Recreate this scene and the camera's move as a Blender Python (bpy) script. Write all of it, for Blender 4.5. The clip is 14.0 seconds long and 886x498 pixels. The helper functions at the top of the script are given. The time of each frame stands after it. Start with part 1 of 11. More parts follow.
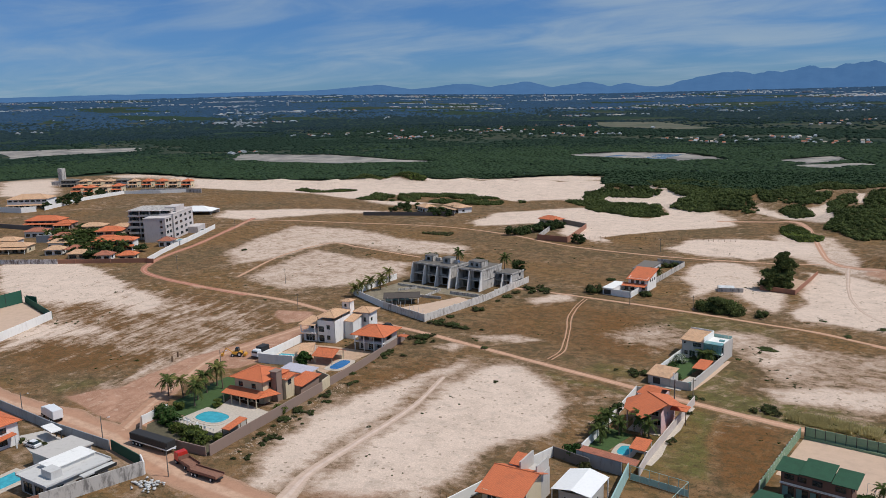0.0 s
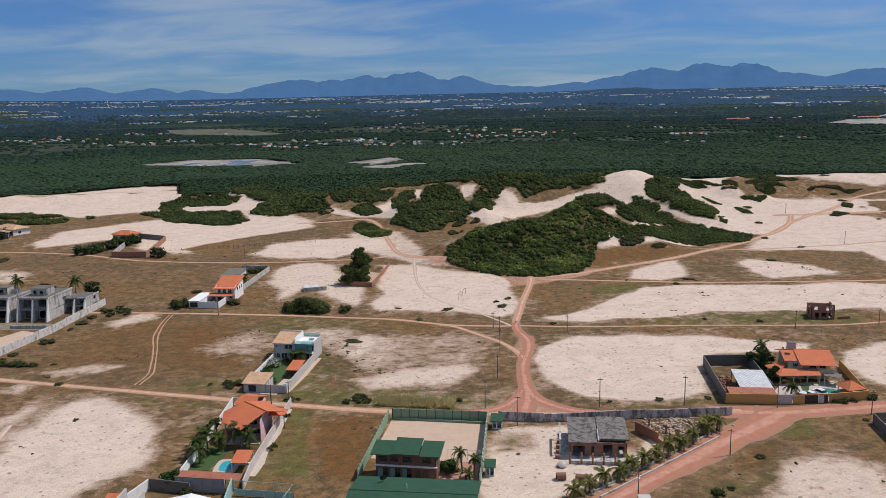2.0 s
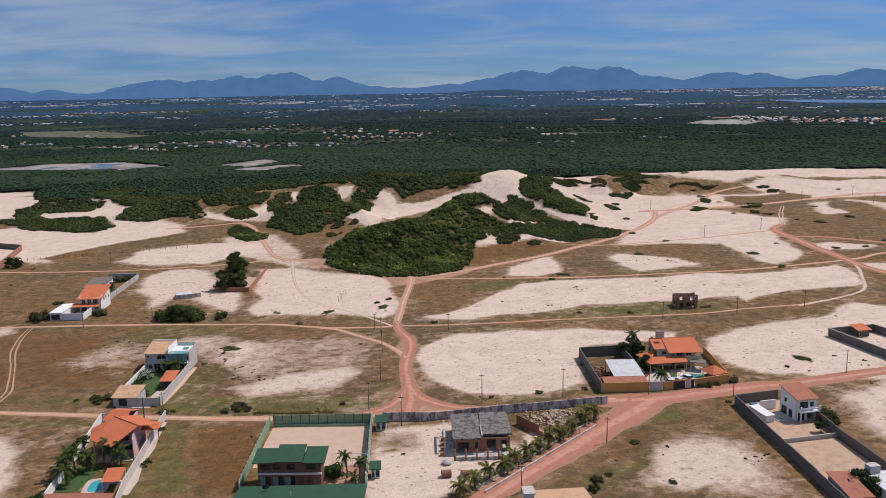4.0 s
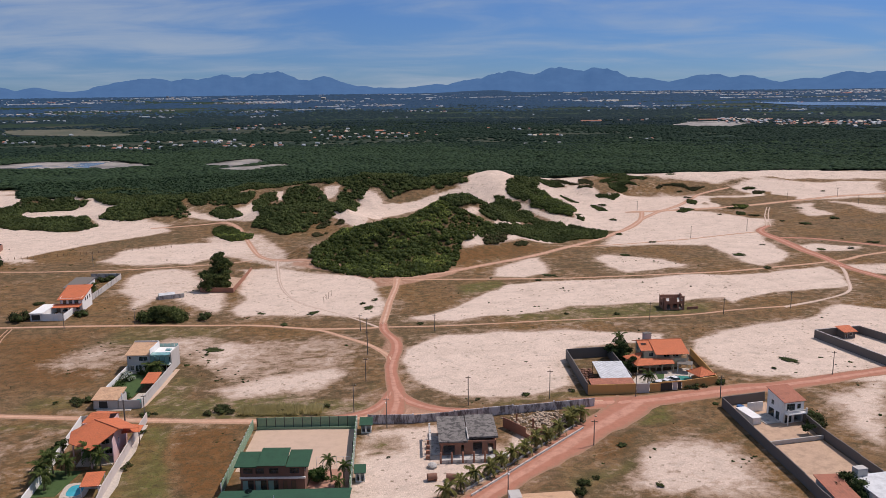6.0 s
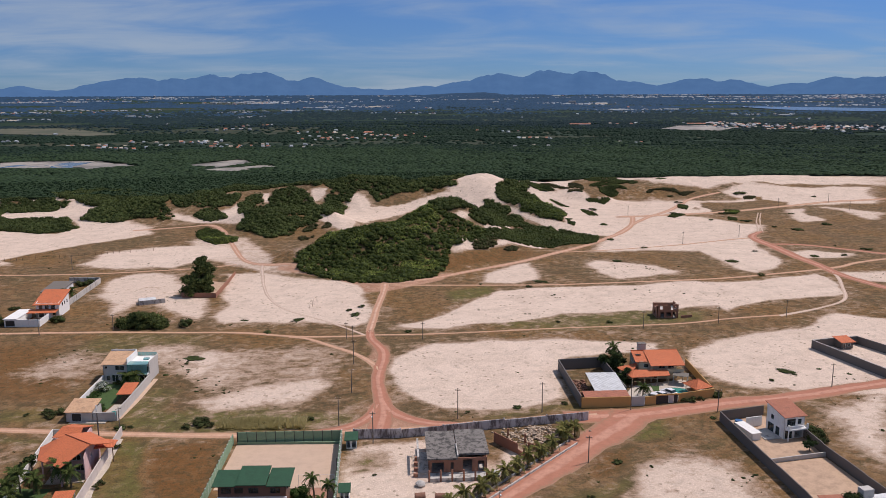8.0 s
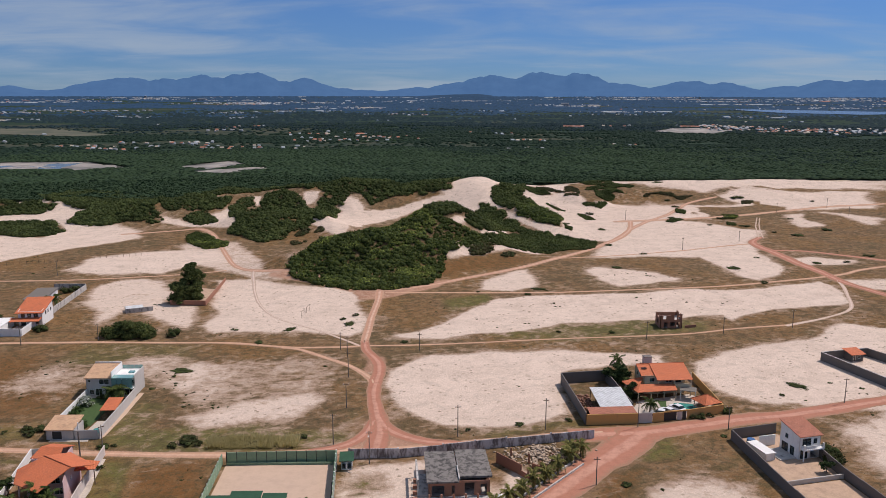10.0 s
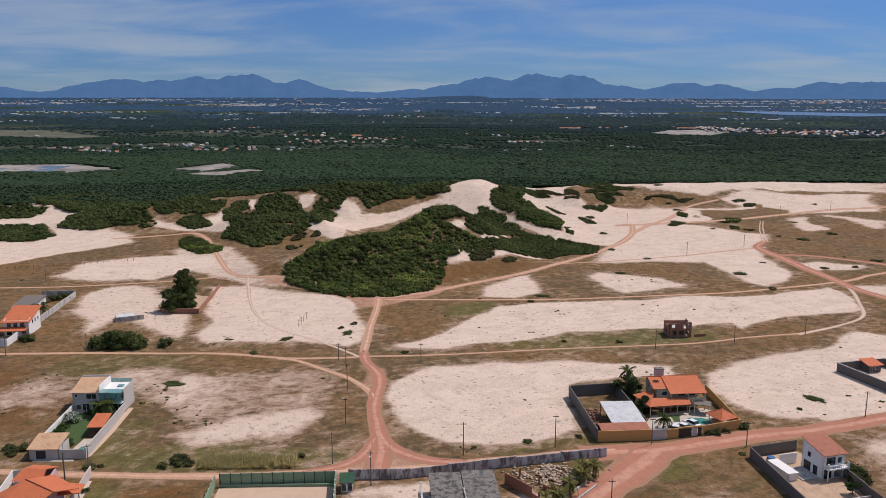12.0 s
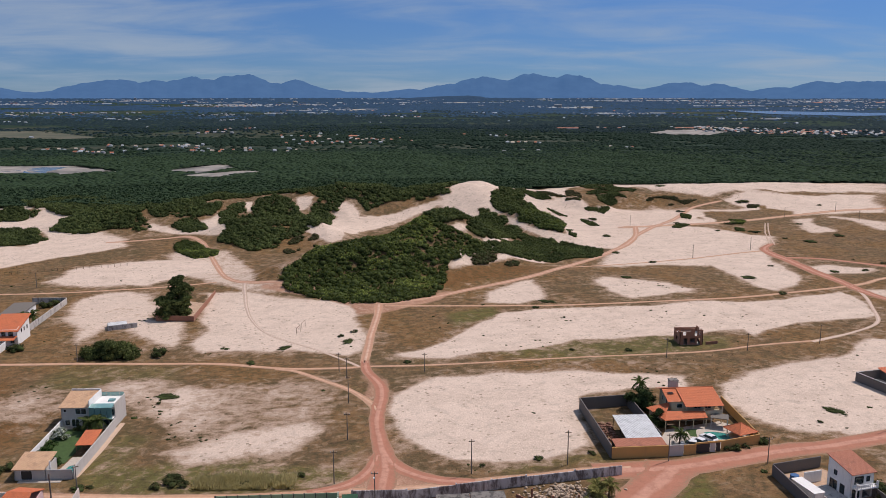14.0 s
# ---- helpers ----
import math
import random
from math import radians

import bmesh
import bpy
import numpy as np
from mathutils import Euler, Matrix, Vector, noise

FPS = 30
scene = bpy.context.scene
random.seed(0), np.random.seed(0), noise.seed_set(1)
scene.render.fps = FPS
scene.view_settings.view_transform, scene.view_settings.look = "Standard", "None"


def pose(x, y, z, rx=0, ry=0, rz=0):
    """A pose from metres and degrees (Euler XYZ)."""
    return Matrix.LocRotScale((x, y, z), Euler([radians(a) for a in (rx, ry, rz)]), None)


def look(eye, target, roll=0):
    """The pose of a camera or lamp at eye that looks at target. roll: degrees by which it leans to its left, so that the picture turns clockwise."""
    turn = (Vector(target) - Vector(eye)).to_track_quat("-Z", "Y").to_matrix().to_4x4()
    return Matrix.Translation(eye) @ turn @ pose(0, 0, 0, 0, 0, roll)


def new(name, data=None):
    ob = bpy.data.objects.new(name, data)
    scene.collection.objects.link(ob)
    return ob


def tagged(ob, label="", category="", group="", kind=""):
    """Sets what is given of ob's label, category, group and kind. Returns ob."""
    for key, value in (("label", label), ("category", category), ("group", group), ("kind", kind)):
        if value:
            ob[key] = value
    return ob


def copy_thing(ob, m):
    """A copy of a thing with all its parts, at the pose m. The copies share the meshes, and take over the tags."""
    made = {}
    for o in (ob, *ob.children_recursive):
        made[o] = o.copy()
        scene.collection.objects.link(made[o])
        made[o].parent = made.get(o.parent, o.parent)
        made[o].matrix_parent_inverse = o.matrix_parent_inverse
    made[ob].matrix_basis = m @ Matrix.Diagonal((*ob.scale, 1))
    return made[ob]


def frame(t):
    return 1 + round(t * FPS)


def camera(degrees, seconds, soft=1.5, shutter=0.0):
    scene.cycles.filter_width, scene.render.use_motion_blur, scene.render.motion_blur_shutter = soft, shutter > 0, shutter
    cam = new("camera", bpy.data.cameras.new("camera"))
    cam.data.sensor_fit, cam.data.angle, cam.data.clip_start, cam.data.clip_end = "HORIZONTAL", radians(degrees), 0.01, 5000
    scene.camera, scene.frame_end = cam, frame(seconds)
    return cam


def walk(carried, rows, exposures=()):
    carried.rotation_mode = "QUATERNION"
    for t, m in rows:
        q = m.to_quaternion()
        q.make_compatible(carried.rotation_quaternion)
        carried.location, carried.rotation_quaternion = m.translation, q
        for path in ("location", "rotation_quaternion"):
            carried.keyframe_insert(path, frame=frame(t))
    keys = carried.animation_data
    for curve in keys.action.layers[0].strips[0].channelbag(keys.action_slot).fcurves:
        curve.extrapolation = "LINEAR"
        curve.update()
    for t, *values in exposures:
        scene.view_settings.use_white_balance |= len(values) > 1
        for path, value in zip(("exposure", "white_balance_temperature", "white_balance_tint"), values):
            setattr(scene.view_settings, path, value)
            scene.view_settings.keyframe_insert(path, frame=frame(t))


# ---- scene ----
cam = camera(57.3, 14.0, 0.7)
PATH = [
    (0, (2.614, -2.077, 77.502), (0.993, -0.107, 77.011), -1.6),
    (0.5, (2.443, -1.414, 77.646), (1.184, 0.805, 77.150), -1.5),
    (1, (2.296, 0.016, 77.238), (1.336, 2.380, 76.740), -1.4),
    (1.5, (1.899, 0.230, 77.299), (1.200, 2.684, 76.800), -1.4),
    (2, (1.773, 0.933, 77.176), (1.321, 3.444, 76.673), -1.3),
    (2.5, (1.541, 1.137, 77.152), (1.280, 3.675, 76.648), -1.2),
    (3, (1.435, 1.359, 77.033), (1.290, 3.905, 76.528), -1.1),
    (5.5, (1.556, 2.622, 76.547), (1.518, 5.173, 76.040), -0.9),
    (6, (1.515, 3.553, 76.491), (1.491, 6.104, 75.985), -0.7),
    (6.5, (1.581, 5.030, 76.440), (1.568, 7.580, 75.937), -0.6),
    (7, (1.438, 6.817, 76.479), (1.437, 9.368, 75.975), -0.5),
    (7.5, (1.319, 8.922, 76.348), (1.326, 11.474, 75.846), -0.3),
    (8, (1.073, 10.875, 76.393), (1.088, 13.425, 75.893), -0.2),
    (10.5, (-1.278, 21.763, 76.787), (-1.231, 24.315, 76.293), 0.1),
    (11, (-1.772, 23.993, 76.641), (-1.721, 26.545, 76.149), 0.1),
    (11.5, (-2.071, 26.315, 76.586), (-2.019, 28.868, 76.094), 0.1),
    (12, (-2.596, 28.506, 76.635), (-2.539, 31.058, 76.144), 0.1),
    (12.5, (-2.958, 30.629, 76.701), (-2.896, 33.181, 76.210), 0.1),
    (13, (-3.503, 32.904, 76.655), (-3.439, 35.456, 76.163), 0.1),
    (13.5, (-3.943, 35.110, 76.713), (-3.877, 37.662, 76.222), 0.0),
    (14, (-4.466, 37.144, 76.714), (-4.398, 39.696, 76.223), -0.0),
]
walk(cam, [(t, look(eye, target, roll)) for t, eye, target, roll in PATH],
     [(0.0, -0.06, 6420.0, 10.0), (1.5, -0.05, 6450.0, 12.0), (3.0, -0.02, 6520.0, 15.0), (5.5, -0.02, 6690.0, 20.0), (8.0, -0.02, 6700.0, 19.0), (14.0, -0.06, 6700.0, 18.0)])

# ---- daylight ----
SUN_AZ, SUN_EL = 62.0, 57.0     # degrees from north (+y) towards east (+x); above the horizon
world = bpy.data.worlds.new("world")
scene.world = world
world.use_nodes = True
wt = world.node_tree
wt.nodes.clear()


def wnode(kind, **values):
    n = wt.nodes.new(kind)
    for key, value in values.items():
        n.inputs[key].default_value = value
    return n


sky = wt.nodes.new("ShaderNodeTexSky")
sky.sky_type, sky.sun_disc = "NISHITA", False
sky.sun_elevation, sky.sun_rotation = radians(SUN_EL), radians(SUN_AZ)
sky.altitude, sky.air_density, sky.dust_density, sky.ozone_density = 60.0, 0.75, 0.1, 3.0
# thin, streaky high cloud
wco = wt.nodes.new("ShaderNodeTexCoord")
wsep = wt.nodes.new("ShaderNodeSeparateXYZ")
wt.links.new(wco.outputs["Generated"], wsep.inputs[0])
wz = wnode("ShaderNodeMath"); wz.operation = "ADD"; wz.inputs[1].default_value = 0.12
wt.links.new(wsep.outputs["Z"], wz.inputs[0])
wx = wnode("ShaderNodeMath"); wx.operation = "DIVIDE"
wy = wnode("ShaderNodeMath"); wy.operation = "DIVIDE"
for n, axis in ((wx, "X"), (wy, "Y")):
    wt.links.new(wsep.outputs[axis], n.inputs[0])
    wt.links.new(wz.outputs[0], n.inputs[1])
wcomb = wt.nodes.new("ShaderNodeCombineXYZ")
wt.links.new(wx.outputs[0], wcomb.inputs[0])
wt.links.new(wy.outputs[0], wcomb.inputs[1])
wmap = wt.nodes.new("ShaderNodeMapping")
wmap.inputs["Scale"].default_value = (0.6, 0.9, 1.0)
wmap.inputs["Rotation"].default_value = (0, 0, radians(12))
wmap.inputs["Location"].default_value = (2.3, 0.7, 0)
wt.links.new(wcomb.outputs[0], wmap.inputs[0])
wn1 = wnode("ShaderNodeTexNoise", Scale=1.5, Detail=6.0, Roughness=0.56, Distortion=0.5)
wn2 = wnode("ShaderNodeTexNoise", Scale=0.35, Detail=3.0, Roughness=0.5)
for n in (wn1, wn2):
    wt.links.new(wmap.outputs[0], n.inputs["Vector"])
wmul = wnode("ShaderNodeMath"); wmul.operation = "MULTIPLY"
wt.links.new(wn1.outputs[0], wmul.inputs[0])
wt.links.new(wn2.outputs[0], wmul.inputs[1])
wramp = wnode("ShaderNodeMapRange")
wramp.interpolation_type = "SMOOTHSTEP"
for i, v in enumerate((0.155, 0.4, 0.0, 0.68)):
    wramp.inputs[i + 1].default_value = v
wt.links.new(wmul.outputs[0], wramp.inputs[0])
wmix = wt.nodes.new("ShaderNodeMix")
wmix.data_type = "RGBA"
wmix.inputs["B"].default_value = (4.1, 5.2, 6.2, 1)
# a thin even veil high overhead, out of view, added to lift the ambient light
wfillveil = wnode("ShaderNodeMapRange")
wfillveil.interpolation_type = "SMOOTHSTEP"
for i, v in enumerate((0.3, 0.9, 0.0, 0.6)):
    wfillveil.inputs[i + 1].default_value = v
wt.links.new(wsep.outputs["Z"], wfillveil.inputs[0])
wmax = wnode("ShaderNodeMath"); wmax.operation = "MAXIMUM"
wt.links.new(wramp.outputs[0], wmax.inputs[0])
wt.links.new(wfillveil.outputs[0], wmax.inputs[1])
wt.links.new(wmax.outputs[0], wmix.inputs["Factor"])
wtint = wt.nodes.new("ShaderNodeMix")
wtint.data_type, wtint.blend_type = "RGBA", "MULTIPLY"
wtint.inputs["Factor"].default_value = 1.0
# deeper and bluer low down, through the haze over the plain
wlow = wnode("ShaderNodeMapRange")
wlow.interpolation_type = "SMOOTHSTEP"
for i, v in enumerate((0.0, 0.22, 0.0, 1.0)):
    wlow.inputs[i + 1].default_value = v
wt.links.new(wsep.outputs["Z"], wlow.inputs[0])
wblue = wt.nodes.new("ShaderNodeMix")
wblue.data_type = "RGBA"
wblue.inputs["A"].default_value = (0.295, 0.5, 0.83, 1)
wblue.inputs["B"].default_value = (0.44, 0.71, 1.0, 1)
wt.links.new(wlow.outputs[0], wblue.inputs["Factor"])
wt.links.new(wblue.outputs["Result"], wtint.inputs["B"])
wt.links.new(sky.outputs[0], wtint.inputs["A"])
wt.links.new(wtint.outputs["Result"], wmix.inputs["A"])
wbg = wnode("ShaderNodeBackground", Strength=0.085)
wt.links.new(wmix.outputs["Result"], wbg.inputs["Color"])
wout = wt.nodes.new("ShaderNodeOutputWorld")
wt.links.new(wbg.outputs[0], wout.inputs[0])

sun_data = bpy.data.lights.new("sun", "SUN")
sun_data.energy, sun_data.angle, sun_data.color = 3.6, radians(0.53), (1.0, 0.95, 0.875)
sun = new("sun", sun_data)
to_sun = Vector((math.sin(radians(SUN_AZ)) * math.cos(radians(SUN_EL)), math.cos(radians(SUN_AZ)) * math.cos(radians(SUN_EL)), math.sin(radians(SUN_EL))))
sun.matrix_world = look(to_sun * 300, (0, 0, 0))

# ---- materials ----
def mat(name):
    m = bpy.data.materials.new(name)
    m.use_nodes = True
    return m, m.node_tree, m.node_tree.nodes["Principled BSDF"]


def node(nt, kind, **values):
    n = nt.nodes.new(kind)
    for key, value in values.items():
        n.inputs[key.replace("_", " ")].default_value = value
    return n


def noise_of(nt, vec, scale, detail=4.0, rough=0.6, distortion=0.0):
    n = node(nt, "ShaderNodeTexNoise", Scale=scale, Detail=detail, Roughness=rough, Distortion=distortion)
    nt.links.new(vec, n.inputs["Vector"])
    return n.outputs[0]


def ramp(nt, fac, lo, hi, a=0.0, b=1.0):
    n = node(nt, "ShaderNodeMapRange")
    n.interpolation_type = "SMOOTHSTEP"
    for i, v in enumerate((lo, hi, a, b)):
        n.inputs[i + 1].default_value = v
    nt.links.new(fac, n.inputs[0])
    return n.outputs[0]


def mixc(nt, fac, a, b, blend="MIX"):
    n = nt.nodes.new("ShaderNodeMix")
    n.data_type, n.blend_type = "RGBA", blend
    for key, v in (("Factor", fac), ("A", a), ("B", b)):
        if isinstance(v, (int, float)):
            n.inputs[key].default_value = v
        elif isinstance(v, tuple):
            n.inputs[key].default_value = (*v, 1) if len(v) == 3 else v
        else:
            nt.links.new(v, n.inputs[key])
    return n.outputs["Result"]


def calc(nt, op, a, b):
    n = nt.nodes.new("ShaderNodeMath")
    n.operation = op
    for i, v in enumerate((a, b)):
        if isinstance(v, (int, float)):
            n.inputs[i].default_value = v
        else:
            nt.links.new(v, n.inputs[i])
    return n.outputs[0]


def bump(nt, bsdf, height, strength=0.4, distance=0.1):
    n = node(nt, "ShaderNodeBump", Strength=strength, Distance=distance)
    nt.links.new(height, n.inputs["Height"])
    nt.links.new(n.outputs[0], bsdf.inputs["Normal"])


def coords(nt):
    return nt.nodes.new("ShaderNodeNewGeometry").outputs["Position"]


def attr(nt, name, out="Fac"):
    n = nt.nodes.new("ShaderNodeAttribute")
    n.attribute_name = name
    return n.outputs[out]


def plaster(name, colour, dirt=0.35, dirt_colour=(0.16, 0.13, 0.1), rough=0.85, per_object=0.06, at=(0.48, 0.8)):
    """Painted render: a little uneven, stained in patches and streaks."""
    m, nt, b = mat(name)
    v = coords(nt)
    mp = node(nt, "ShaderNodeMapping", Scale=(1.0, 1.0, 0.35))
    nt.links.new(v, mp.inputs[0])
    big = noise_of(nt, mp.outputs[0], 0.8, 6, 0.7, 0.5)
    fine = noise_of(nt, v, 7.0, 4, 0.6)
    c = mixc(nt, ramp(nt, big, *at, 0, dirt), colour, dirt_colour)
    c = mixc(nt, ramp(nt, fine, 0.3, 0.75, 0, 0.12), c, tuple(x * 0.55 for x in colour))
    info = nt.nodes.new("ShaderNodeObjectInfo").outputs["Random"]
    c = mixc(nt, calc(nt, "MULTIPLY", info, per_object), c, (0.3, 0.27, 0.24))
    nt.links.new(c, b.inputs["Base Color"])
    b.inputs["Roughness"].default_value = rough
    bump(nt, b, fine, 0.25, 0.03)
    return m


def tiles(name, light, dark, old=0.3):
    """Ceramic roof tiles: rows of barrel tiles that run down the slope, faded and stained in patches."""
    m, nt, b = mat(name)
    uv = attr(nt, "slope", "Vector")
    w = node(nt, "ShaderNodeTexWave", Scale=1.15, Distortion=0.6, Detail=2.0, Detail_Scale=1.5)
    w.bands_direction = "X"
    nt.links.new(uv, w.inputs["Vector"])
    rows = node(nt, "ShaderNodeTexWave", Scale=0.5, Distortion=0.5, Detail=1.0)
    rows.bands_direction, rows.wave_profile = "Y", "SAW"
    nt.links.new(uv, rows.inputs["Vector"])
    v = coords(nt)
    big = noise_of(nt, v, 0.55, 5, 0.65)
    spots = noise_of(nt, v, 5.0, 3, 0.7)
    c = mixc(nt, ramp(nt, spots, 0.35, 0.7), light, dark)
    c = mixc(nt, ramp(nt, big, 0.48, 0.75, 0, old), c, (0.1, 0.055, 0.04))
    c = mixc(nt, ramp(nt, w.outputs[0], 0.0, 0.5, 0.22, 0.0), c, (0.08, 0.03, 0.02))
    nt.links.new(c, b.inputs["Base Color"])
    b.inputs["Roughness"].default_value = 0.8
    h = calc(nt, "ADD", w.outputs[0], calc(nt, "MULTIPLY", rows.outputs[0], 0.5))
    bump(nt, b, h, 0.5, 0.06)
    return m


def plain(name, colour, rough=0.6, metal=0.0, vary=0.25, scale=2.0, relief=0.15):
    m, nt, b = mat(name)
    v = coords(nt)
    n1, n2 = noise_of(nt, v, scale, 5, 0.65), noise_of(nt, v, scale * 7, 3, 0.6)
    c = mixc(nt, ramp(nt, n1, 0.35, 0.75, 0, vary), colour, tuple(x * 0.45 for x in colour))
    c = mixc(nt, ramp(nt, n2, 0.4, 0.75, 0, vary * 0.5), c, tuple(min(1, x * 1.35 + 0.02) for x in colour))
    nt.links.new(c, b.inputs["Base Color"])
    b.inputs["Roughness"].default_value, b.inputs["Metallic"].default_value = rough, metal
    bump(nt, b, n2, relief, 0.03)
    return m


def leaf(name, dark, light, dry=(0.16, 0.12, 0.05), dryness=0.1, deep=0.55, fresh=0.0, thin=0.0):
    """Foliage whose clumps differ in tone one by one."""
    m, nt, b = mat(name)
    isl = nt.nodes.new("ShaderNodeNewGeometry").outputs["Random Per Island"]
    v = coords(nt)
    c = mixc(nt, isl, dark, light)
    c = mixc(nt, ramp(nt, noise_of(nt, v, 0.06, 4, 0.6), 0.42, 0.68, 0, 0.6), c, tuple(deep * x for x in dark))
    c = mixc(nt, ramp(nt, noise_of(nt, v, 0.09, 3, 0.6), 0.5, 0.68, 0, fresh), c, tuple(1.7 * x for x in light))
    c = mixc(nt, ramp(nt, noise_of(nt, v, 0.35, 4, 0.7), 0.55, 0.8, 0, dryness * 4), c, dry)
    nt.links.new(c, b.inputs["Base Color"])
    b.inputs["Roughness"].default_value = 0.9
    b.inputs["Specular IOR Level"].default_value = 0.06
    if thin:
        tr = nt.nodes.new("ShaderNodeBsdfTranslucent")
        nt.links.new(c, tr.inputs["Color"])
        ms = nt.nodes.new("ShaderNodeMixShader")
        ms.inputs[0].default_value = thin
        nt.links.new(b.outputs[0], ms.inputs[1])
        nt.links.new(tr.outputs[0], ms.inputs[2])
        nt.links.new(ms.outputs[0], nt.nodes["Material Output"].inputs["Surface"])
    return m


# ground: pale quartz sand, dry grass and red earth, laid out by three masks
M_GROUND, nt, b = mat("dry_ground")
v = coords(nt)
sep = nt.nodes.new("ShaderNodeSeparateColor")
nt.links.new(attr(nt, "cover", "Color"), sep.inputs[0])
sandy, reddish, green = sep.outputs[0], sep.outputs[1], sep.outputs[2]
stretch = node(nt, "ShaderNodeMapping", Scale=(1.25, 1.0, 1.0), Rotation=(0, 0, radians(14)))
stretch.vector_type = "TEXTURE"
nt.links.new(v, stretch.inputs[0])
n_tuft = noise_of(nt, v, 0.75, 5, 0.75)
n_fine = noise_of(nt, v, 3.2, 4, 0.7)
n_mid = noise_of(nt, stretch.outputs[0], 0.14, 6, 0.7, 0.8)
n_big = noise_of(nt, v, 0.022, 4, 0.6)
n_lawn = noise_of(nt, v, 0.12, 4, 0.65)
n_spot = noise_of(nt, v, 1.35, 3, 0.55)
n_speck = noise_of(nt, v, 2.1, 3, 0.6)
n_patch = noise_of(nt, stretch.outputs[0], 0.42, 5, 0.65, 0.4)
hue = attr(nt, "cover", "Alpha")
grass = mixc(nt, ramp(nt, n_mid, 0.3, 0.7), (0.122, 0.075, 0.039), (0.258, 0.153, 0.082))
grass = mixc(nt, ramp(nt, n_big, 0.45, 0.62, 0, 0.8), grass, (0.215, 0.115, 0.045))
grass = mixc(nt, ramp(nt, n_big, 0.5, 0.34, 0, 0.55), grass, (0.118, 0.086, 0.043))
grass = mixc(nt, ramp(nt, n_lawn, 0.52, 0.68, 0, 0.36), grass, (0.1, 0.092, 0.033))
grass = mixc(nt, calc(nt, "MULTIPLY", ramp(nt, hue, 0.5, 0.0), ramp(nt, n_patch, 0.25, 0.65, 0.3, 0.9)), grass, (0.155, 0.074, 0.026))
grass = mixc(nt, calc(nt, "MULTIPLY", ramp(nt, hue, 0.5, 1.0), ramp(nt, n_patch, 0.3, 0.6, 0.2, 0.9)), grass, (0.105, 0.115, 0.03))
grass = mixc(nt, calc(nt, "MULTIPLY", ramp(nt, n_patch, 0.52, 0.66, 0, 0.45), ramp(nt, hue, 0.0, 0.4)), grass, (0.31, 0.215, 0.13))
grass = mixc(nt, ramp(nt, n_patch, 0.48, 0.34, 0, 0.7), grass, (0.066, 0.052, 0.026))
grass = mixc(nt, ramp(nt, n_tuft, 0.5, 0.64, 0, 0.68), grass, (0.058, 0.052, 0.028))
n_blot = noise_of(nt, v, 0.3, 4, 0.62, 0.4)
grass = mixc(nt, ramp(nt, n_blot, 0.51, 0.64, 0, 0.6), grass, (0.08, 0.062, 0.028))
grass = mixc(nt, ramp(nt, n_blot, 0.46, 0.36, 0, 0.5), grass, (0.25, 0.145, 0.068))
plainer = calc(nt, "SUBTRACT", 1.0, calc(nt, "MULTIPLY", calc(nt, "ABSOLUTE", calc(nt, "SUBTRACT", hue, 0.5), 0.0), 1.7))
grass = mixc(nt, calc(nt, "MULTIPLY", ramp(nt, n_fine, 0.52, 0.72, 0, 0.4), plainer), grass, (0.3, 0.215, 0.135))
grass = mixc(nt, calc(nt, "MULTIPLY", ramp(nt, hue, 0.45, 0.0), ramp(nt, n_tuft, 0.6, 0.4, 0.1, 0.5)), grass, (0.19, 0.088, 0.03))
grass = mixc(nt, calc(nt, "MULTIPLY", ramp(nt, hue, 0.55, 1.0), ramp(nt, n_tuft, 0.6, 0.4, 0.15, 0.6)), grass, (0.118, 0.118, 0.036))
grass = mixc(nt, ramp(nt, n_speck, 0.56, 0.68, 0, 0.5), grass, (0.045, 0.042, 0.022))
sand_c = mixc(nt, ramp(nt, n_mid, 0.3, 0.75), (0.71, 0.565, 0.468), (0.56, 0.435, 0.352))
sand_c = mixc(nt, ramp(nt, n_fine, 0.5, 0.64, 0, 0.34), sand_c, (0.44, 0.345, 0.27))
sand_c = mixc(nt, ramp(nt, n_speck, 0.46, 0.36, 0, 0.5), sand_c, (0.84, 0.7, 0.6))
sand_c = mixc(nt, ramp(nt, n_spot, 0.6, 0.7, 0, 0.4), sand_c, (0.27, 0.21, 0.155))
sand_c = mixc(nt, ramp(nt, n_patch, 0.56, 0.72, 0, 0.5), sand_c, (0.38, 0.29, 0.22))
sand_c = mixc(nt, ramp(nt, noise_of(nt, v, 0.22, 4, 0.65, 0.5), 0.52, 0.68, 0, 0.4), sand_c, (0.4, 0.32, 0.26))
dots = node(nt, "ShaderNodeTexVoronoi", Scale=0.5, Randomness=1.0)
nt.links.new(v, dots.inputs["Vector"])
dot = calc(nt, "MULTIPLY", ramp(nt, calc(nt, "ADD", dots.outputs["Distance"], calc(nt, "MULTIPLY", calc(nt, "SUBTRACT", n_fine, 0.5), 0.5)), 0.24, 0.12), ramp(nt, n_lawn, 0.4, 0.6, 0.15, 0.85))
sand_c = mixc(nt, dot, sand_c, (0.2, 0.155, 0.1))
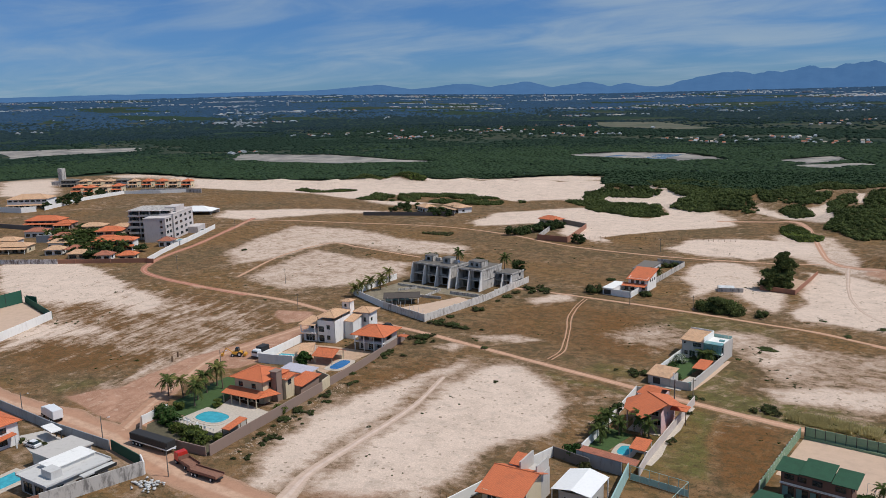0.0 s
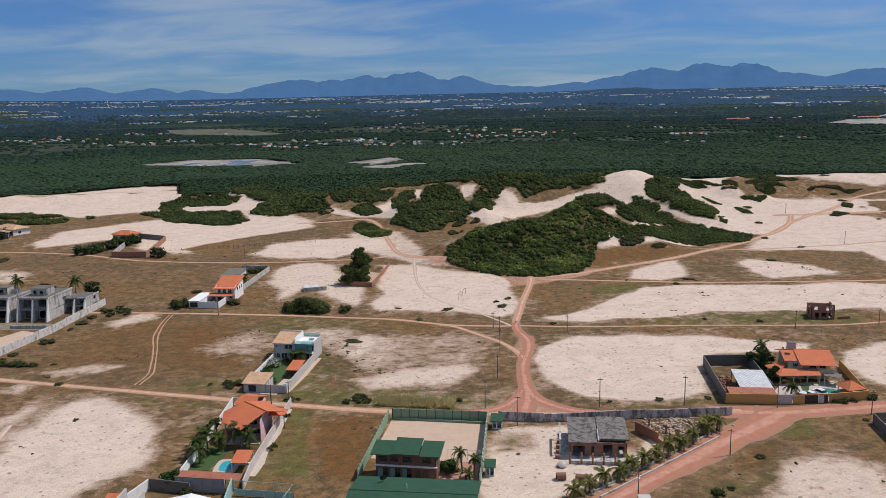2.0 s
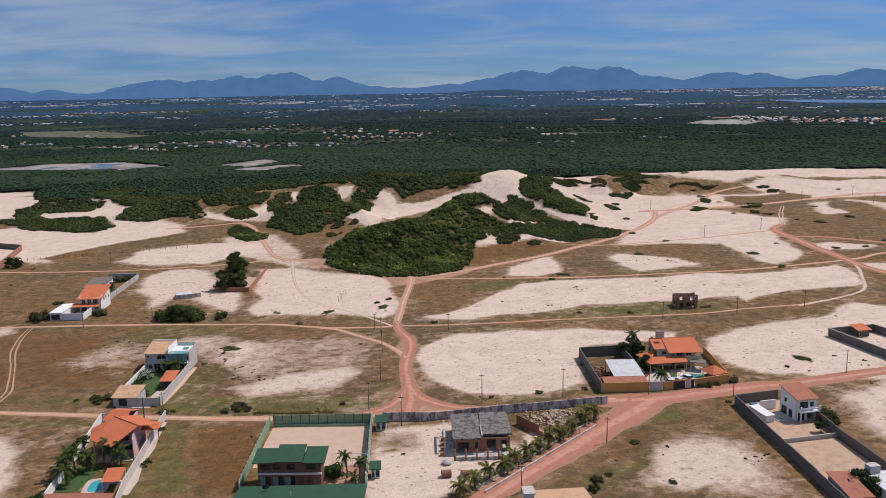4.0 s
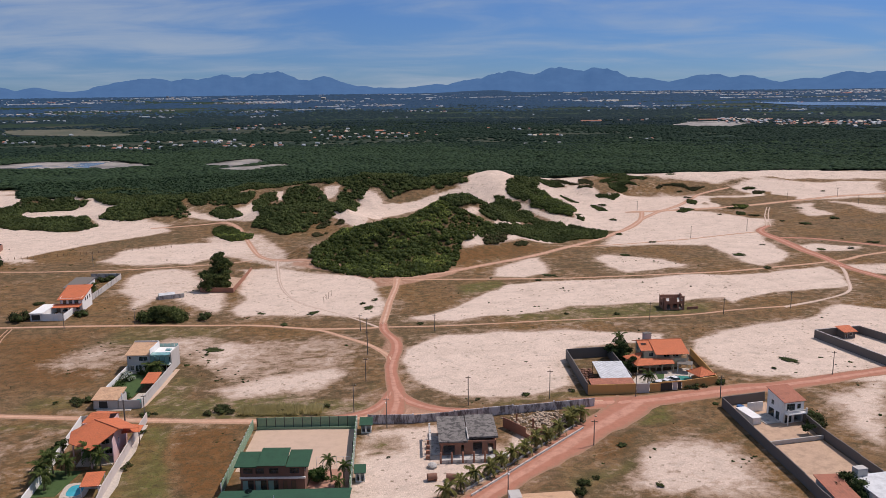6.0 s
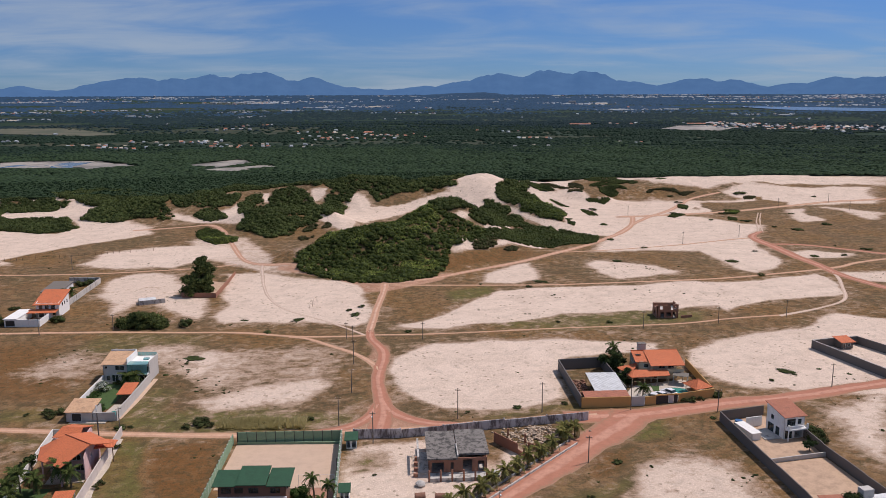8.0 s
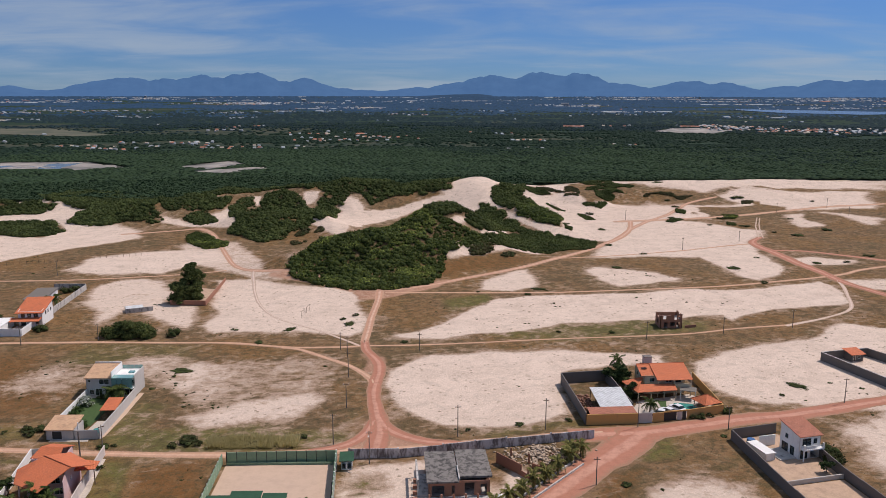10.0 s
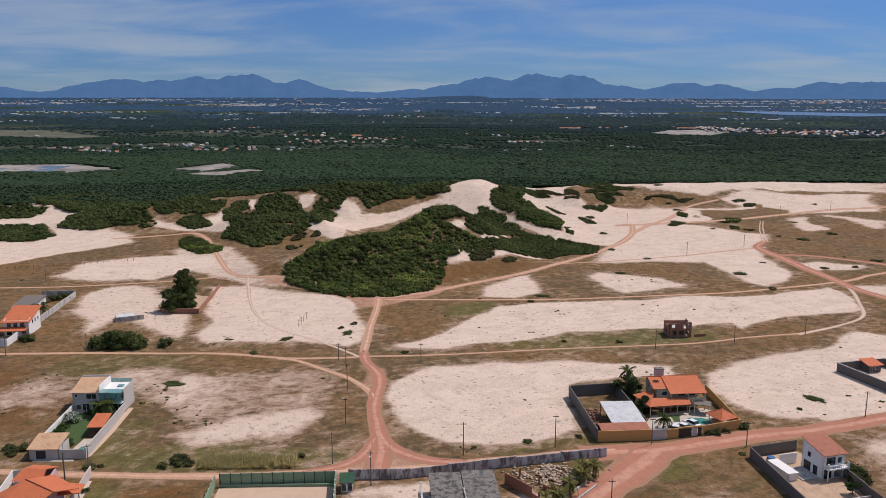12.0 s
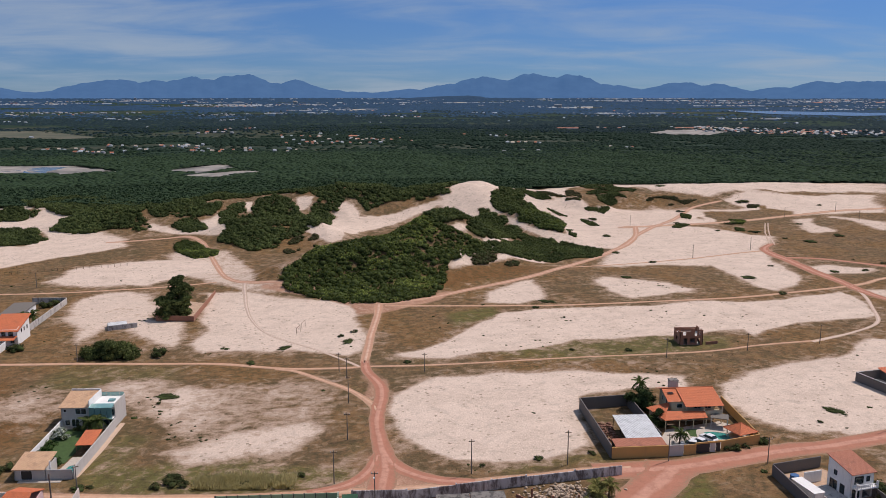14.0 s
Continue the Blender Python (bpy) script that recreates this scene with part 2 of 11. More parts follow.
# wind ripples across open sand
rip = node(nt, "ShaderNodeTexWave", Scale=0.16, Distortion=5.0, Detail=3.0, Detail_Scale=0.6)
rip.bands_direction = "Y"
nt.links.new(v, rip.inputs["Vector"])
where = nt.nodes.new("ShaderNodeSeparateXYZ")
nt.links.new(v, where.inputs[0])
sand_c = mixc(nt, calc(nt, "MULTIPLY", ramp(nt, rip.outputs[0], 0.55, 1.0, 0, 0.16), ramp(nt, where.outputs[1], 380.0, 440.0)), sand_c, (0.42, 0.33, 0.27))
# long streaks where the open field was scraped
comb_m = node(nt, "ShaderNodeMapping", Scale=(1.0, 5.0, 1.0), Rotation=(0, 0, radians(20)))
comb_m.vector_type = "TEXTURE"
nt.links.new(v, comb_m.inputs[0])
n_streak = noise_of(nt, comb_m.outputs[0], 0.3, 5, 0.7, 0.5)
xyz = nt.nodes.new("ShaderNodeSeparateXYZ")
nt.links.new(v, xyz.inputs[0])
scraped = calc(nt, "MULTIPLY", ramp(nt, xyz.outputs[0], -185.0, -215.0), ramp(nt, xyz.outputs[1], 196.0, 180.0))
edge = calc(nt, "ADD", sandy, calc(nt, "MULTIPLY", calc(nt, "SUBTRACT", n_tuft, 0.5), 0.55))
edge = calc(nt, "ADD", edge, calc(nt, "MULTIPLY", calc(nt, "SUBTRACT", n_mid, 0.5), 1.15))
edge = calc(nt, "ADD", edge, calc(nt, "MULTIPLY", calc(nt, "SUBTRACT", n_patch, 0.5), 0.8))
edge = calc(nt, "ADD", edge, calc(nt, "MULTIPLY", calc(nt, "SUBTRACT", n_fine, 0.5), 0.4))
edge = calc(nt, "ADD", edge, calc(nt, "MULTIPLY", calc(nt, "MULTIPLY", calc(nt, "SUBTRACT", n_streak, 0.52), 1.7), scraped))
thin_c = mixc(nt, ramp(nt, n_tuft, 0.4, 0.62), (0.44, 0.315, 0.235), (0.24, 0.162, 0.105))
c = mixc(nt, ramp(nt, edge, 0.22, 0.52), grass, thin_c)
c = mixc(nt, ramp(nt, edge, 0.46, 0.86), c, sand_c)
red_c = mixc(nt, ramp(nt, n_mid, 0.35, 0.65), (0.47, 0.27, 0.185), (0.35, 0.19, 0.125))
red_c = mixc(nt, ramp(nt, n_fine, 0.5, 0.68, 0, 0.5), red_c, (0.56, 0.4, 0.3))
red_c = mixc(nt, ramp(nt, n_streak, 0.48, 0.62, 0, 0.55), red_c, (0.29, 0.155, 0.1))
red_c = mixc(nt, ramp(nt, n_patch, 0.54, 0.68, 0, 0.5), red_c, (0.6, 0.44, 0.335))
rededge = calc(nt, "ADD", reddish, calc(nt, "MULTIPLY", calc(nt, "SUBTRACT", n_tuft, 0.5), 0.5))
c = mixc(nt, ramp(nt, rededge, 0.35, 0.75), c, red_c)
n_wood = noise_of(nt, v, 0.045, 6, 0.75)
floor_c = mixc(nt, ramp(nt, n_wood, 0.38, 0.62), (0.017, 0.033, 0.02), (0.026, 0.047, 0.028))
field_c = mixc(nt, ramp(nt, noise_of(nt, v, 0.012, 5, 0.7), 0.4, 0.62), (0.026, 0.042, 0.028), (0.06, 0.064, 0.042))
floor_c = mixc(nt, ramp(nt, hue, 0.55, 0.9), floor_c, field_c)
c = mixc(nt, ramp(nt, calc(nt, "ADD", green, calc(nt, "MULTIPLY", calc(nt, "SUBTRACT", n_mid, 0.5), 0.3)), 0.4, 0.6), c, floor_c)
nt.links.new(c, b.inputs["Base Color"])
b.inputs["Roughness"].default_value = 0.95
b.inputs["Specular IOR Level"].default_value = 0.1
bump(nt, b, calc(nt, "ADD", calc(nt, "MULTIPLY", n_tuft, 1.0), calc(nt, "MULTIPLY", n_fine, 0.4)), 0.6, 0.4)


def earth_road(name, base, rut, verge):
    m, nt, b = mat(name)
    v = coords(nt)
    ac = attr(nt, "across")
    wob = calc(nt, "ADD", ac, calc(nt, "MULTIPLY", calc(nt, "SUBTRACT", noise_of(nt, v, 0.12, 3, 0.6), 0.5), 0.35))
    r = node(nt, "ShaderNodeTexWave", Scale=0.26, Distortion=1.2, Detail=3.0, Detail_Scale=2.0, Phase_Offset=3.1)
    comb = nt.nodes.new("ShaderNodeCombineXYZ")
    nt.links.new(wob, comb.inputs[0])
    nt.links.new(comb.outputs[0], r.inputs["Vector"])
    n1, n2 = noise_of(nt, v, 0.5, 5, 0.7), noise_of(nt, v, 2.5, 4, 0.7)
    c = mixc(nt, ramp(nt, r.outputs[0], 0.35, 0.9), base, rut)
    c = mixc(nt, ramp(nt, n1, 0.35, 0.75, 0, 0.6), c, tuple(0.72 * x for x in base))
    c = mixc(nt, ramp(nt, n2, 0.5, 0.8, 0, 0.4), c, verge)
    side = calc(nt, "ADD", calc(nt, "ABSOLUTE", ac, 0.0), calc(nt, "MULTIPLY", calc(nt, "SUBTRACT", n2, 0.5), 1.3))
    c = mixc(nt, ramp(nt, side, 0.68, 1.05, 0, 0.9), c, verge)
    nt.links.new(c, b.inputs["Base Color"])
    b.inputs["Roughness"].default_value = 0.95
    b.inputs["Specular IOR Level"].default_value = 0.1
    bump(nt, b, calc(nt, "ADD", n2, r.outputs[0]), 0.5, 0.12)
    return m


M_RED_ROAD = earth_road("red_earth_road", (0.44, 0.195, 0.132), (0.56, 0.295, 0.215), (0.3, 0.2, 0.13))
M_TRACK = earth_road("sandy_earth_track", (0.54, 0.315, 0.21), (0.62, 0.4, 0.285), (0.26, 0.185, 0.12))
M_DUNE_TRACK = earth_road("orange_sand_track", (0.52, 0.29, 0.195), (0.62, 0.41, 0.31), (0.42, 0.28, 0.19))
M_EARTH = earth_road("scraped_earth_street", (0.46, 0.262, 0.174), (0.57, 0.375, 0.268), (0.34, 0.215, 0.143))
M_PALE_TRACK = earth_road("pale_sand_track", (0.58, 0.43, 0.345), (0.66, 0.52, 0.44), (0.4, 0.3, 0.22))
M_SCRUB = leaf("dune_scrub_leaves", (0.05, 0.076, 0.023), (0.17, 0.2, 0.05), dryness=0.14, deep=0.5, fresh=1.0, thin=0.25)
M_SCRUB_DARK = leaf("dark_scrub_leaves", (0.050, 0.071, 0.028), (0.136, 0.159, 0.053), dry=(0.15, 0.115, 0.06), dryness=0.16, deep=0.6, fresh=0.35, thin=0.2)
M_SCRUB_DRY = leaf("dry_scrub_leaves", (0.075, 0.065, 0.035), (0.16, 0.13, 0.07), dry=(0.17, 0.12, 0.07), dryness=0.2, deep=0.7, thin=0.15)
# darker green cores inside the leaf shells, filling the gaps between sprays
M_SCRUB_CORE = leaf("scrub_core_fill", (0.03, 0.045, 0.016), (0.065, 0.085, 0.028), dryness=0.1)
M_REED = leaf("yellow_reeds", (0.44, 0.38, 0.17), (0.7, 0.6, 0.33), dryness=0.05, deep=0.8, thin=0.62)
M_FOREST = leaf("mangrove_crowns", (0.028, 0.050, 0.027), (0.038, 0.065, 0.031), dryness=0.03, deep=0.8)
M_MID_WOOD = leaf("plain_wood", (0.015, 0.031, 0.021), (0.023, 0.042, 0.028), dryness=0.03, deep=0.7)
# distance haze is put into these two base colours, bluer for farther wood
M_HALF_HAZED_WOOD = leaf("half_hazed_wood", (0.013, 0.028, 0.034), (0.024, 0.044, 0.05), dryness=0.02, deep=0.7)
M_HAZED_WOOD = leaf("hazed_distant_wood", (0.024, 0.056, 0.104), (0.036, 0.078, 0.138), dryness=0.0, deep=0.75)


def simple(name, colour, rough=0.8):
    m, nt, b = mat(name)
    isl = nt.nodes.new("ShaderNodeNewGeometry").outputs["Random Per Island"]
    c = mixc(nt, isl, colour, tuple(0.55 * x for x in colour))
    nt.links.new(c, b.inputs["Base Color"])
    b.inputs["Roughness"].default_value = rough
    return m


# white walls, greyed and blued by haze put into their colour
M_TOWNHAZEWHITE = simple("town_hazed_white_walls", (0.36, 0.4, 0.44))
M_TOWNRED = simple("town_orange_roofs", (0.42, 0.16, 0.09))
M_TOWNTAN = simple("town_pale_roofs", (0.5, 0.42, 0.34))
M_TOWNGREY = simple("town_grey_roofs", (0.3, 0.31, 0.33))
M_PAN, nt, b = mat("salt_pan_mud")
v = coords(nt)
c = mixc(nt, ramp(nt, noise_of(nt, v, 0.03, 5, 0.65), 0.35, 0.65), (0.36, 0.32, 0.28), (0.15, 0.14, 0.13))
nt.links.new(c, b.inputs["Base Color"])
b.inputs["Roughness"].default_value = 0.8
M_MEADOW, nt, b = mat("dry_meadow")
v = coords(nt)
nt.links.new(mixc(nt, ramp(nt, noise_of(nt, v, 0.02, 5, 0.65), 0.35, 0.65), (0.06, 0.07, 0.04), (0.12, 0.11, 0.07)), b.inputs["Base Color"])
b.inputs["Roughness"].default_value = 0.95
M_LAGOON, nt, b = mat("lagoon_water")
v = coords(nt)
nt.links.new(mixc(nt, noise_of(nt, v, 0.02, 3, 0.5), (0.07, 0.1, 0.13), (0.12, 0.15, 0.18)), b.inputs["Base Color"])
b.inputs["Roughness"].default_value = 0.2
bump(nt, b, noise_of(nt, v, 0.8, 3, 0.6), 0.3, 0.2)

# the range's haze is put into a blue emission, so the slopes glow
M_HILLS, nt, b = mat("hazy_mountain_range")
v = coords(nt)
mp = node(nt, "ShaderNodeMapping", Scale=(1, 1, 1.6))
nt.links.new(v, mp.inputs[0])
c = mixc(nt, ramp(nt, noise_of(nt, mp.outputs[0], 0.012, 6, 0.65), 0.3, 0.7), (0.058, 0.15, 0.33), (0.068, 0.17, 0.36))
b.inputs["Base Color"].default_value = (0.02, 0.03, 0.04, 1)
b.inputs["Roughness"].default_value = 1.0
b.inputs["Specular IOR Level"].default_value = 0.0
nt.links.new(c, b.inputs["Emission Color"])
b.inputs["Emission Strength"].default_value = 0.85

# ---- building helpers ----
def mesh_ob(name, verts, faces, material, parent=None, smooth=False):
    me = bpy.data.meshes.new(name)
    me.from_pydata(verts, [], faces)
    me.materials.append(material)
    if smooth:
        me.shade_smooth()
    ob = new(name, me)
    ob.parent = parent
    return ob


def lattice(x, y, seed):
    ix, iy = np.floor(x).astype(np.int64), np.floor(y).astype(np.int64)
    fx, fy = x - ix, y - iy
    fx, fy = fx * fx * (3 - 2 * fx), fy * fy * (3 - 2 * fy)

    def rnd(a, c):
        h = (a * 374761393 + c * 668265263 + seed * 974711) & 0x7FFFFFFF
        h = ((h ^ (h >> 13)) * 1274126177) & 0x7FFFFFFF
        return ((h ^ (h >> 16)) & 0xFFFF) / 65535.0

    top = rnd(ix, iy) * (1 - fx) + rnd(ix + 1, iy) * fx
    low = rnd(ix, iy + 1) * (1 - fx) + rnd(ix + 1, iy + 1) * fx
    return top * (1 - fy) + low * fy


def rough2d(x, y, size, octaves=3, seed=0):
    """Value noise about 0, within -0.5 to 0.5."""
    x, y = np.asarray(x, float), np.asarray(y, float)
    out, amp, total = 0.0, 1.0, 0.0
    for k in range(octaves):
        out = out + amp * (lattice(x / size * 2**k + 17.3 * seed, y / size * 2**k - 9.1 * seed, seed + k) - 0.5)
        total, amp = total + amp, amp * 0.5
    return out / total


def smooth01(v):
    v = np.clip(v, 0, 1)
    return v * v * (3 - 2 * v)


# dunes
DUNES = []


def dune(x, y, half_x, half_y, turn, height):
    DUNES.append((x, y, half_x, half_y, turn, height))


# the scrub-covered dune and its shoulder
dune(-23.4, 379.6, 39, 21, 20, 15.5)
dune(10.4, 418, 22, 22, 0, 17.5)
dune(-5, 402, 15, 14, 35, 7.0)
# the white crest behind it and its spurs
dune(29, 566, 27, 36, 0, 16.0)
dune(-2, 562, 22, 22, 0, 4.5)
dune(72, 590, 42, 30, -10, 10.5)
dune(54.6, 500.5, 13, 39, 22, 8.2)
dune(27, 470, 9, 30, 12, 5.0)
dune(116, 560, 9, 7, 10, 2.6)
dune(138, 592, 12, 8, 20, 3.2)
dune(166, 600, 14, 8, -10, 2.8)
dune(150, 570, 8, 6, 0, 2.0)
dune(96, 570, 7, 9, 30, 2.4)
dune(135.2, 600.6, 31.2, 15.6, 30, 3.9)
dune(195, 639.6, 91, 39, -8, 8.5)
dune(292.5, 676, 78, 33.8, 0, 4.5)
# lower dunes towards the beach
dune(-44.2, 551.2, 46.8, 31.2, 0, 16.2)
dune(-52, 457.6, 11.7, 28.6, 40, 3.9)
dune(-85.8, 475.8, 33.8, 23.4, 10, 9.1)
dune(-117, 561.6, 59.8, 28.6, 0, 9.8)
dune(-166.4, 517.4, 46.8, 26, 10, 9.1)
dune(-240.5, 552.5, 39, 18.2, 0, 5.2)
dune(-390, 552.5, 156, 31.2, 16, 3.9)
dune(-529, 492, 12, 6, 30, 5.5)
dune(-467, 524, 16, 7, 20, 6.5)
dune(-515, 520, 16, 7, 25, 4.5)
dune(-590, 480, 20, 7, 25, 3.5)
dune(-282, 545, 12, 8, 0, 4.0)



def ground_z(x, y):
    x, y = np.asarray(x, float), np.asarray(y, float)
    z = np.zeros(np.broadcast(x, y).shape)
    for cx, cy, sx, sy, turn, h in DUNES:
        ca, sa = math.cos(radians(turn)), math.sin(radians(turn))
        u, w = ((x - cx) * ca + (y - cy) * sa) / sx, (-(x - cx) * sa + (y - cy) * ca) / sy
        z = z + h * np.exp(-(u * u + w * w))
    hilly = smooth01(z / 4)
    z = z + hilly * (3.0 * rough2d(x, y, 26, 3, 5) + 0.8 * rough2d(x, y, 7, 2, 6))
    # sharp wind-cut spines between the hollows
    z = z + 1.8 * hilly * (0.6 - 3.2 * np.abs(rough2d(x + 0.35 * y, 0.7 * y, 34, 2, 15)))
    z = z + 0.25 * rough2d(x, y, 30, 3, 8) * smooth01((y - 280) / 80)
    r = np.hypot(x, y)
    az = np.degrees(np.arctan2(x, y))
    z = z + smooth01((r - 1300) / 3900) * 0.86 * (60 + 48 * smooth01((-az - 26) / 26))
    return z


def gz(x, y):
    return float(ground_z(x, y))


# one sheet of ground, finer where the camera passes near
def spread(lo, hi, step, far_lo, far_hi, growth):
    mid = list(np.arange(lo, hi, step))
    up, s = [hi], step
    while up[-1] < far_hi:
        s *= growth
        up.append(up[-1] + s)
    down, s = [lo - step], step
    while down[-1] > far_lo:
        s *= growth
        down.append(down[-1] - s)
    return np.array(down[::-1] + mid + up)


GX = spread(-330, 205, 1.1, -6500, 5200, 1.05)
GY = spread(70, 430, 1.1, -900, 5600, 1.022)
gxx, gyy = np.meshgrid(GX, GY)
cover = np.zeros((*gxx.shape, 4))
cover[..., 3] = 1
wx_ = gxx + 9 * rough2d(gxx, gyy, 22, 3, 1)
wy_ = gyy + 9 * rough2d(gxx, gyy, 22, 3, 2)

far_ = 26 * smooth01((gxx - 90) / 40) * smooth01((gyy - 300) / 60)
wx_ = wx_ + far_ * rough2d(gxx, gyy, 60, 4, 61)
wy_ = wy_ + far_ * rough2d(gxx, gyy, 60, 4, 62)


def within(points, reach):
    """Signed distance inside a polygon (positive inside), on the part of the ground near it, with its index box."""
    p = np.array(points, float)
    i0, i1 = np.searchsorted(GX, [p[:, 0].min() - reach, p[:, 0].max() + reach])
    j0, j1 = np.searchsorted(GY, [p[:, 1].min() - reach, p[:, 1].max() + reach])
    box = (slice(j0, j1), slice(i0, i1))
    x, y = wx_[box], wy_[box]
    dist, inside = np.full(x.shape, 1e9), np.zeros(x.shape, bool)
    for (ax, ay), (bx_, by_) in zip(p, np.roll(p, -1, 0)):
        dx, dy = bx_ - ax, by_ - ay
        k = np.clip(((x - ax) * dx + (y - ay) * dy) / max(dx * dx + dy * dy, 1e-9), 0, 1)
        dist = np.minimum(dist, np.hypot(x - ax - k * dx, y - ay - k * dy))
        if dy:
            inside ^= ((ay > y) != (by_ > y)) & (x < (by_ * 0 + ax) + (y - ay) * dx / dy)
    return box, np.where(inside, dist, -dist)


def sand(strength, *points, soft=6.0, channel=0):
    box, d = within(points, 34)
    part_ = cover[box][..., channel]
    np.maximum(part_, strength * smooth01(0.5 + d / (2 * soft)), out=part_)
    np.maximum(part_, 0.36 * strength * smooth01((d + 14) / 16), out=part_)


def clear_sand(*points, soft=3.0, amount=1.0):
    box, d = within(points, 10)
    cover[box][..., 0] *= 1 - amount * smooth01(0.5 + d / (2 * soft))


sand(0.8, (-77, 239), (-67, 247), (-59, 243), (-61, 223), (-69, 221))
sand(0.85, (-59, 206), (-47, 218), (-29, 222), (-24, 215), (-32, 203), (-52, 199))
sand(1, (-260, 472), (-178, 475), (-153, 451), (-163, 425), (-188, 403), (-197, 370), (-201, 364))
sand(1, (45, 545), (68, 596), (107, 725), (224, 714), (350, 647), (299, 552), (231, 542), (145, 503), (183, 466), (167, 410), (115, 397), (75, 392), (89, 432), (68, 437))
sand(0.85, (220, 525), (259, 539), (277, 510), (243, 446), (210, 448), (202, 473))
sand(0.85, (-136, 339), (-129, 349), (-120, 351), (-108, 348), (-100, 327), (-97, 313), (-84, 308), (-79, 287), (-79, 276), (-90, 280), (-102, 296), (-108, 309), (-108, 292), (-109, 281), (-119, 300), (-130, 310), soft=4)
sand(1, (-162, 368), (-161, 390), (-139, 408), (-124, 415), (-106, 414), (-95, 403), (-87, 382), (-92, 378), (-102, 382), (-109, 370), (-115, 360), (-133, 359), (-146, 362), soft=5)
sand(1, (-266, 448), (-241, 438), (-166, 434), (-170, 414), (-186, 403), (-197, 387), (-197, 366), (-223, 375), soft=6)
sand(0.95, (-87, 348), (-78, 349), (-70, 347), (-54, 337), (-34, 334), (-28, 329), (-25, 315), (-23, 289), (-24, 274), (-27, 266), (-35, 270), (-44, 273), (-51, 272), (-61, 275), (-70, 272), (-76, 280), (-74, 295), (-82, 317), soft=3)
sand(1.05, (-12, 227), (-11, 237), (-6, 245), (1, 251), (12, 252), (25, 254), (36, 254), (48, 252), (57, 252), (66, 249), (65, 241), (38, 237), (35, 234), (32, 216), (29, 204), (24, 200), (17, 198), (10, 199), (2, 200), (-6, 204), (-10, 215), soft=2.5)
sand(1.05, (-13, 272), (-5, 275), (3, 284), (12, 300), (23, 313), (37, 319), (60, 321), (84, 325), (108, 329), (128, 333), (147, 340), (163, 344), (164, 339), (160, 322), (154, 308), (144, 304), (130, 300), (118, 296), (108, 292), (102, 285), (101, 294), (94, 293), (85, 289), (74, 286), (55, 282), (43, 283), (33, 278), (22, 273), (13, 270), (3, 265), (-8, 267), soft=2)
sand(1, (66, 364), (71, 370), (86, 366), (100, 359), (107, 350), (102, 342), (87, 338), (74, 336), (69, 346), soft=4)
sand(0.9, (20, 332), (24, 348), (37, 363), (42, 365), (46, 353), (45, 336), (34, 330), soft=3)
sand(1, (74, 243), (85, 252), (104, 259), (123, 269), (138, 280), (157, 272), (138, 223), (125, 201), (99, 208), (83, 211), (74, 217), (72, 227), soft=3)
sand(1, (128, 402), (150, 417), (170, 416), (162, 386), (163, 366), (154, 358), (146, 355), (137, 349), (135, 361), (132, 374), soft=4)
sand(0.9, (172, 393), (186, 399), (197, 388), (189, 378), (172, 375), soft=4)
sand(0.9, (172, 348), (199, 349), (188, 328), (175, 334), soft=4)
sand(0.62, (-91, 245), (-86, 250), (-78, 253), (-66, 247), (-55, 246), (-49, 241), (-51, 228), (-55, 216), (-67, 221), (-79, 228), soft=6)
sand(0.8, (42, 167), (52, 172), (62, 169), (65, 149), (64, 146), (35, 147))
sand(0.85, (93, 198), (118, 210), (94, 166), (91, 177))
sand(0.85, (-16, 169), (-3, 170), (14, 167), (14, 159), (7, 147), (-15, 148))
sand(1, (-319, 582), (-301, 612), (-267, 593), (-263, 549), (-253, 499), (-269, 489))
sand(1, (-264, 536), (-235, 576), (-227, 566), (-214, 497), (-246, 477))
sand(1, (-143, 124), (-141, 175), (-131, 181), (-120, 183), (-105, 177), (-99, 171), (-90, 151), (-93, 134), (-95, 113), (-95, 107), (-115, 92), (-124, 89), (-133, 102))
sand(0.66, (-289, 212), (-311, 276), (-275, 272), (-244, 275), (-227, 252), (-232, 230), (-249, 207), (-278, 207))
sand(0.7, (-347, 245), (-366, 282), (-380, 319), (-335, 333), (-284, 320), (-247, 323), (-236, 304), (-255, 292), (-313, 293), (-309, 251), (-312, 226))
sand(0.9, (-375, 145), (-373, 159), (-334, 171), (-300, 175), (-273, 165), (-258, 130), (-265, 110), (-265, 99))
sand(1, (-702, 464), (-643, 474), (-484, 526), (-301, 598), (-277, 609), (-268, 533), (-324, 469), (-387, 420), (-493, 440), (-632, 417))
sand(1, (-456, 316), (-479, 342), (-424, 378), (-368, 393), (-403, 359), (-425, 320))
sand(0.9, (-1018, 413), (-867, 408), (-699, 327), (-726, 291))
sand(1, (-299, 390), (-298, 431), (-246, 489), (-189, 490), (-156, 458), (-171, 406), (-195, 364), (-242, 410), (-283, 375))
sand(0.7, (-211, 98), (-214, 118), (-215, 137), (-219, 157), (-212, 154), (-202, 120), (-199, 98))

# scattered thin sand among the grass, and the floor of the woods
cover[..., 0] = np.maximum(cover[..., 0], 0.27 * smooth01(0.45 + 1.9 * rough2d(gxx, gyy, 38, 4, 11)) * (gyy < 545))
cover[..., 0] = np.maximum(cover[..., 0], smooth01((ground_z(gxx, gyy) - 2.0) / 3.0) * (gyy < 700) * (gyy > 320) * (0.3 + 0.7 * smooth01((gxx - 2) / 12)))
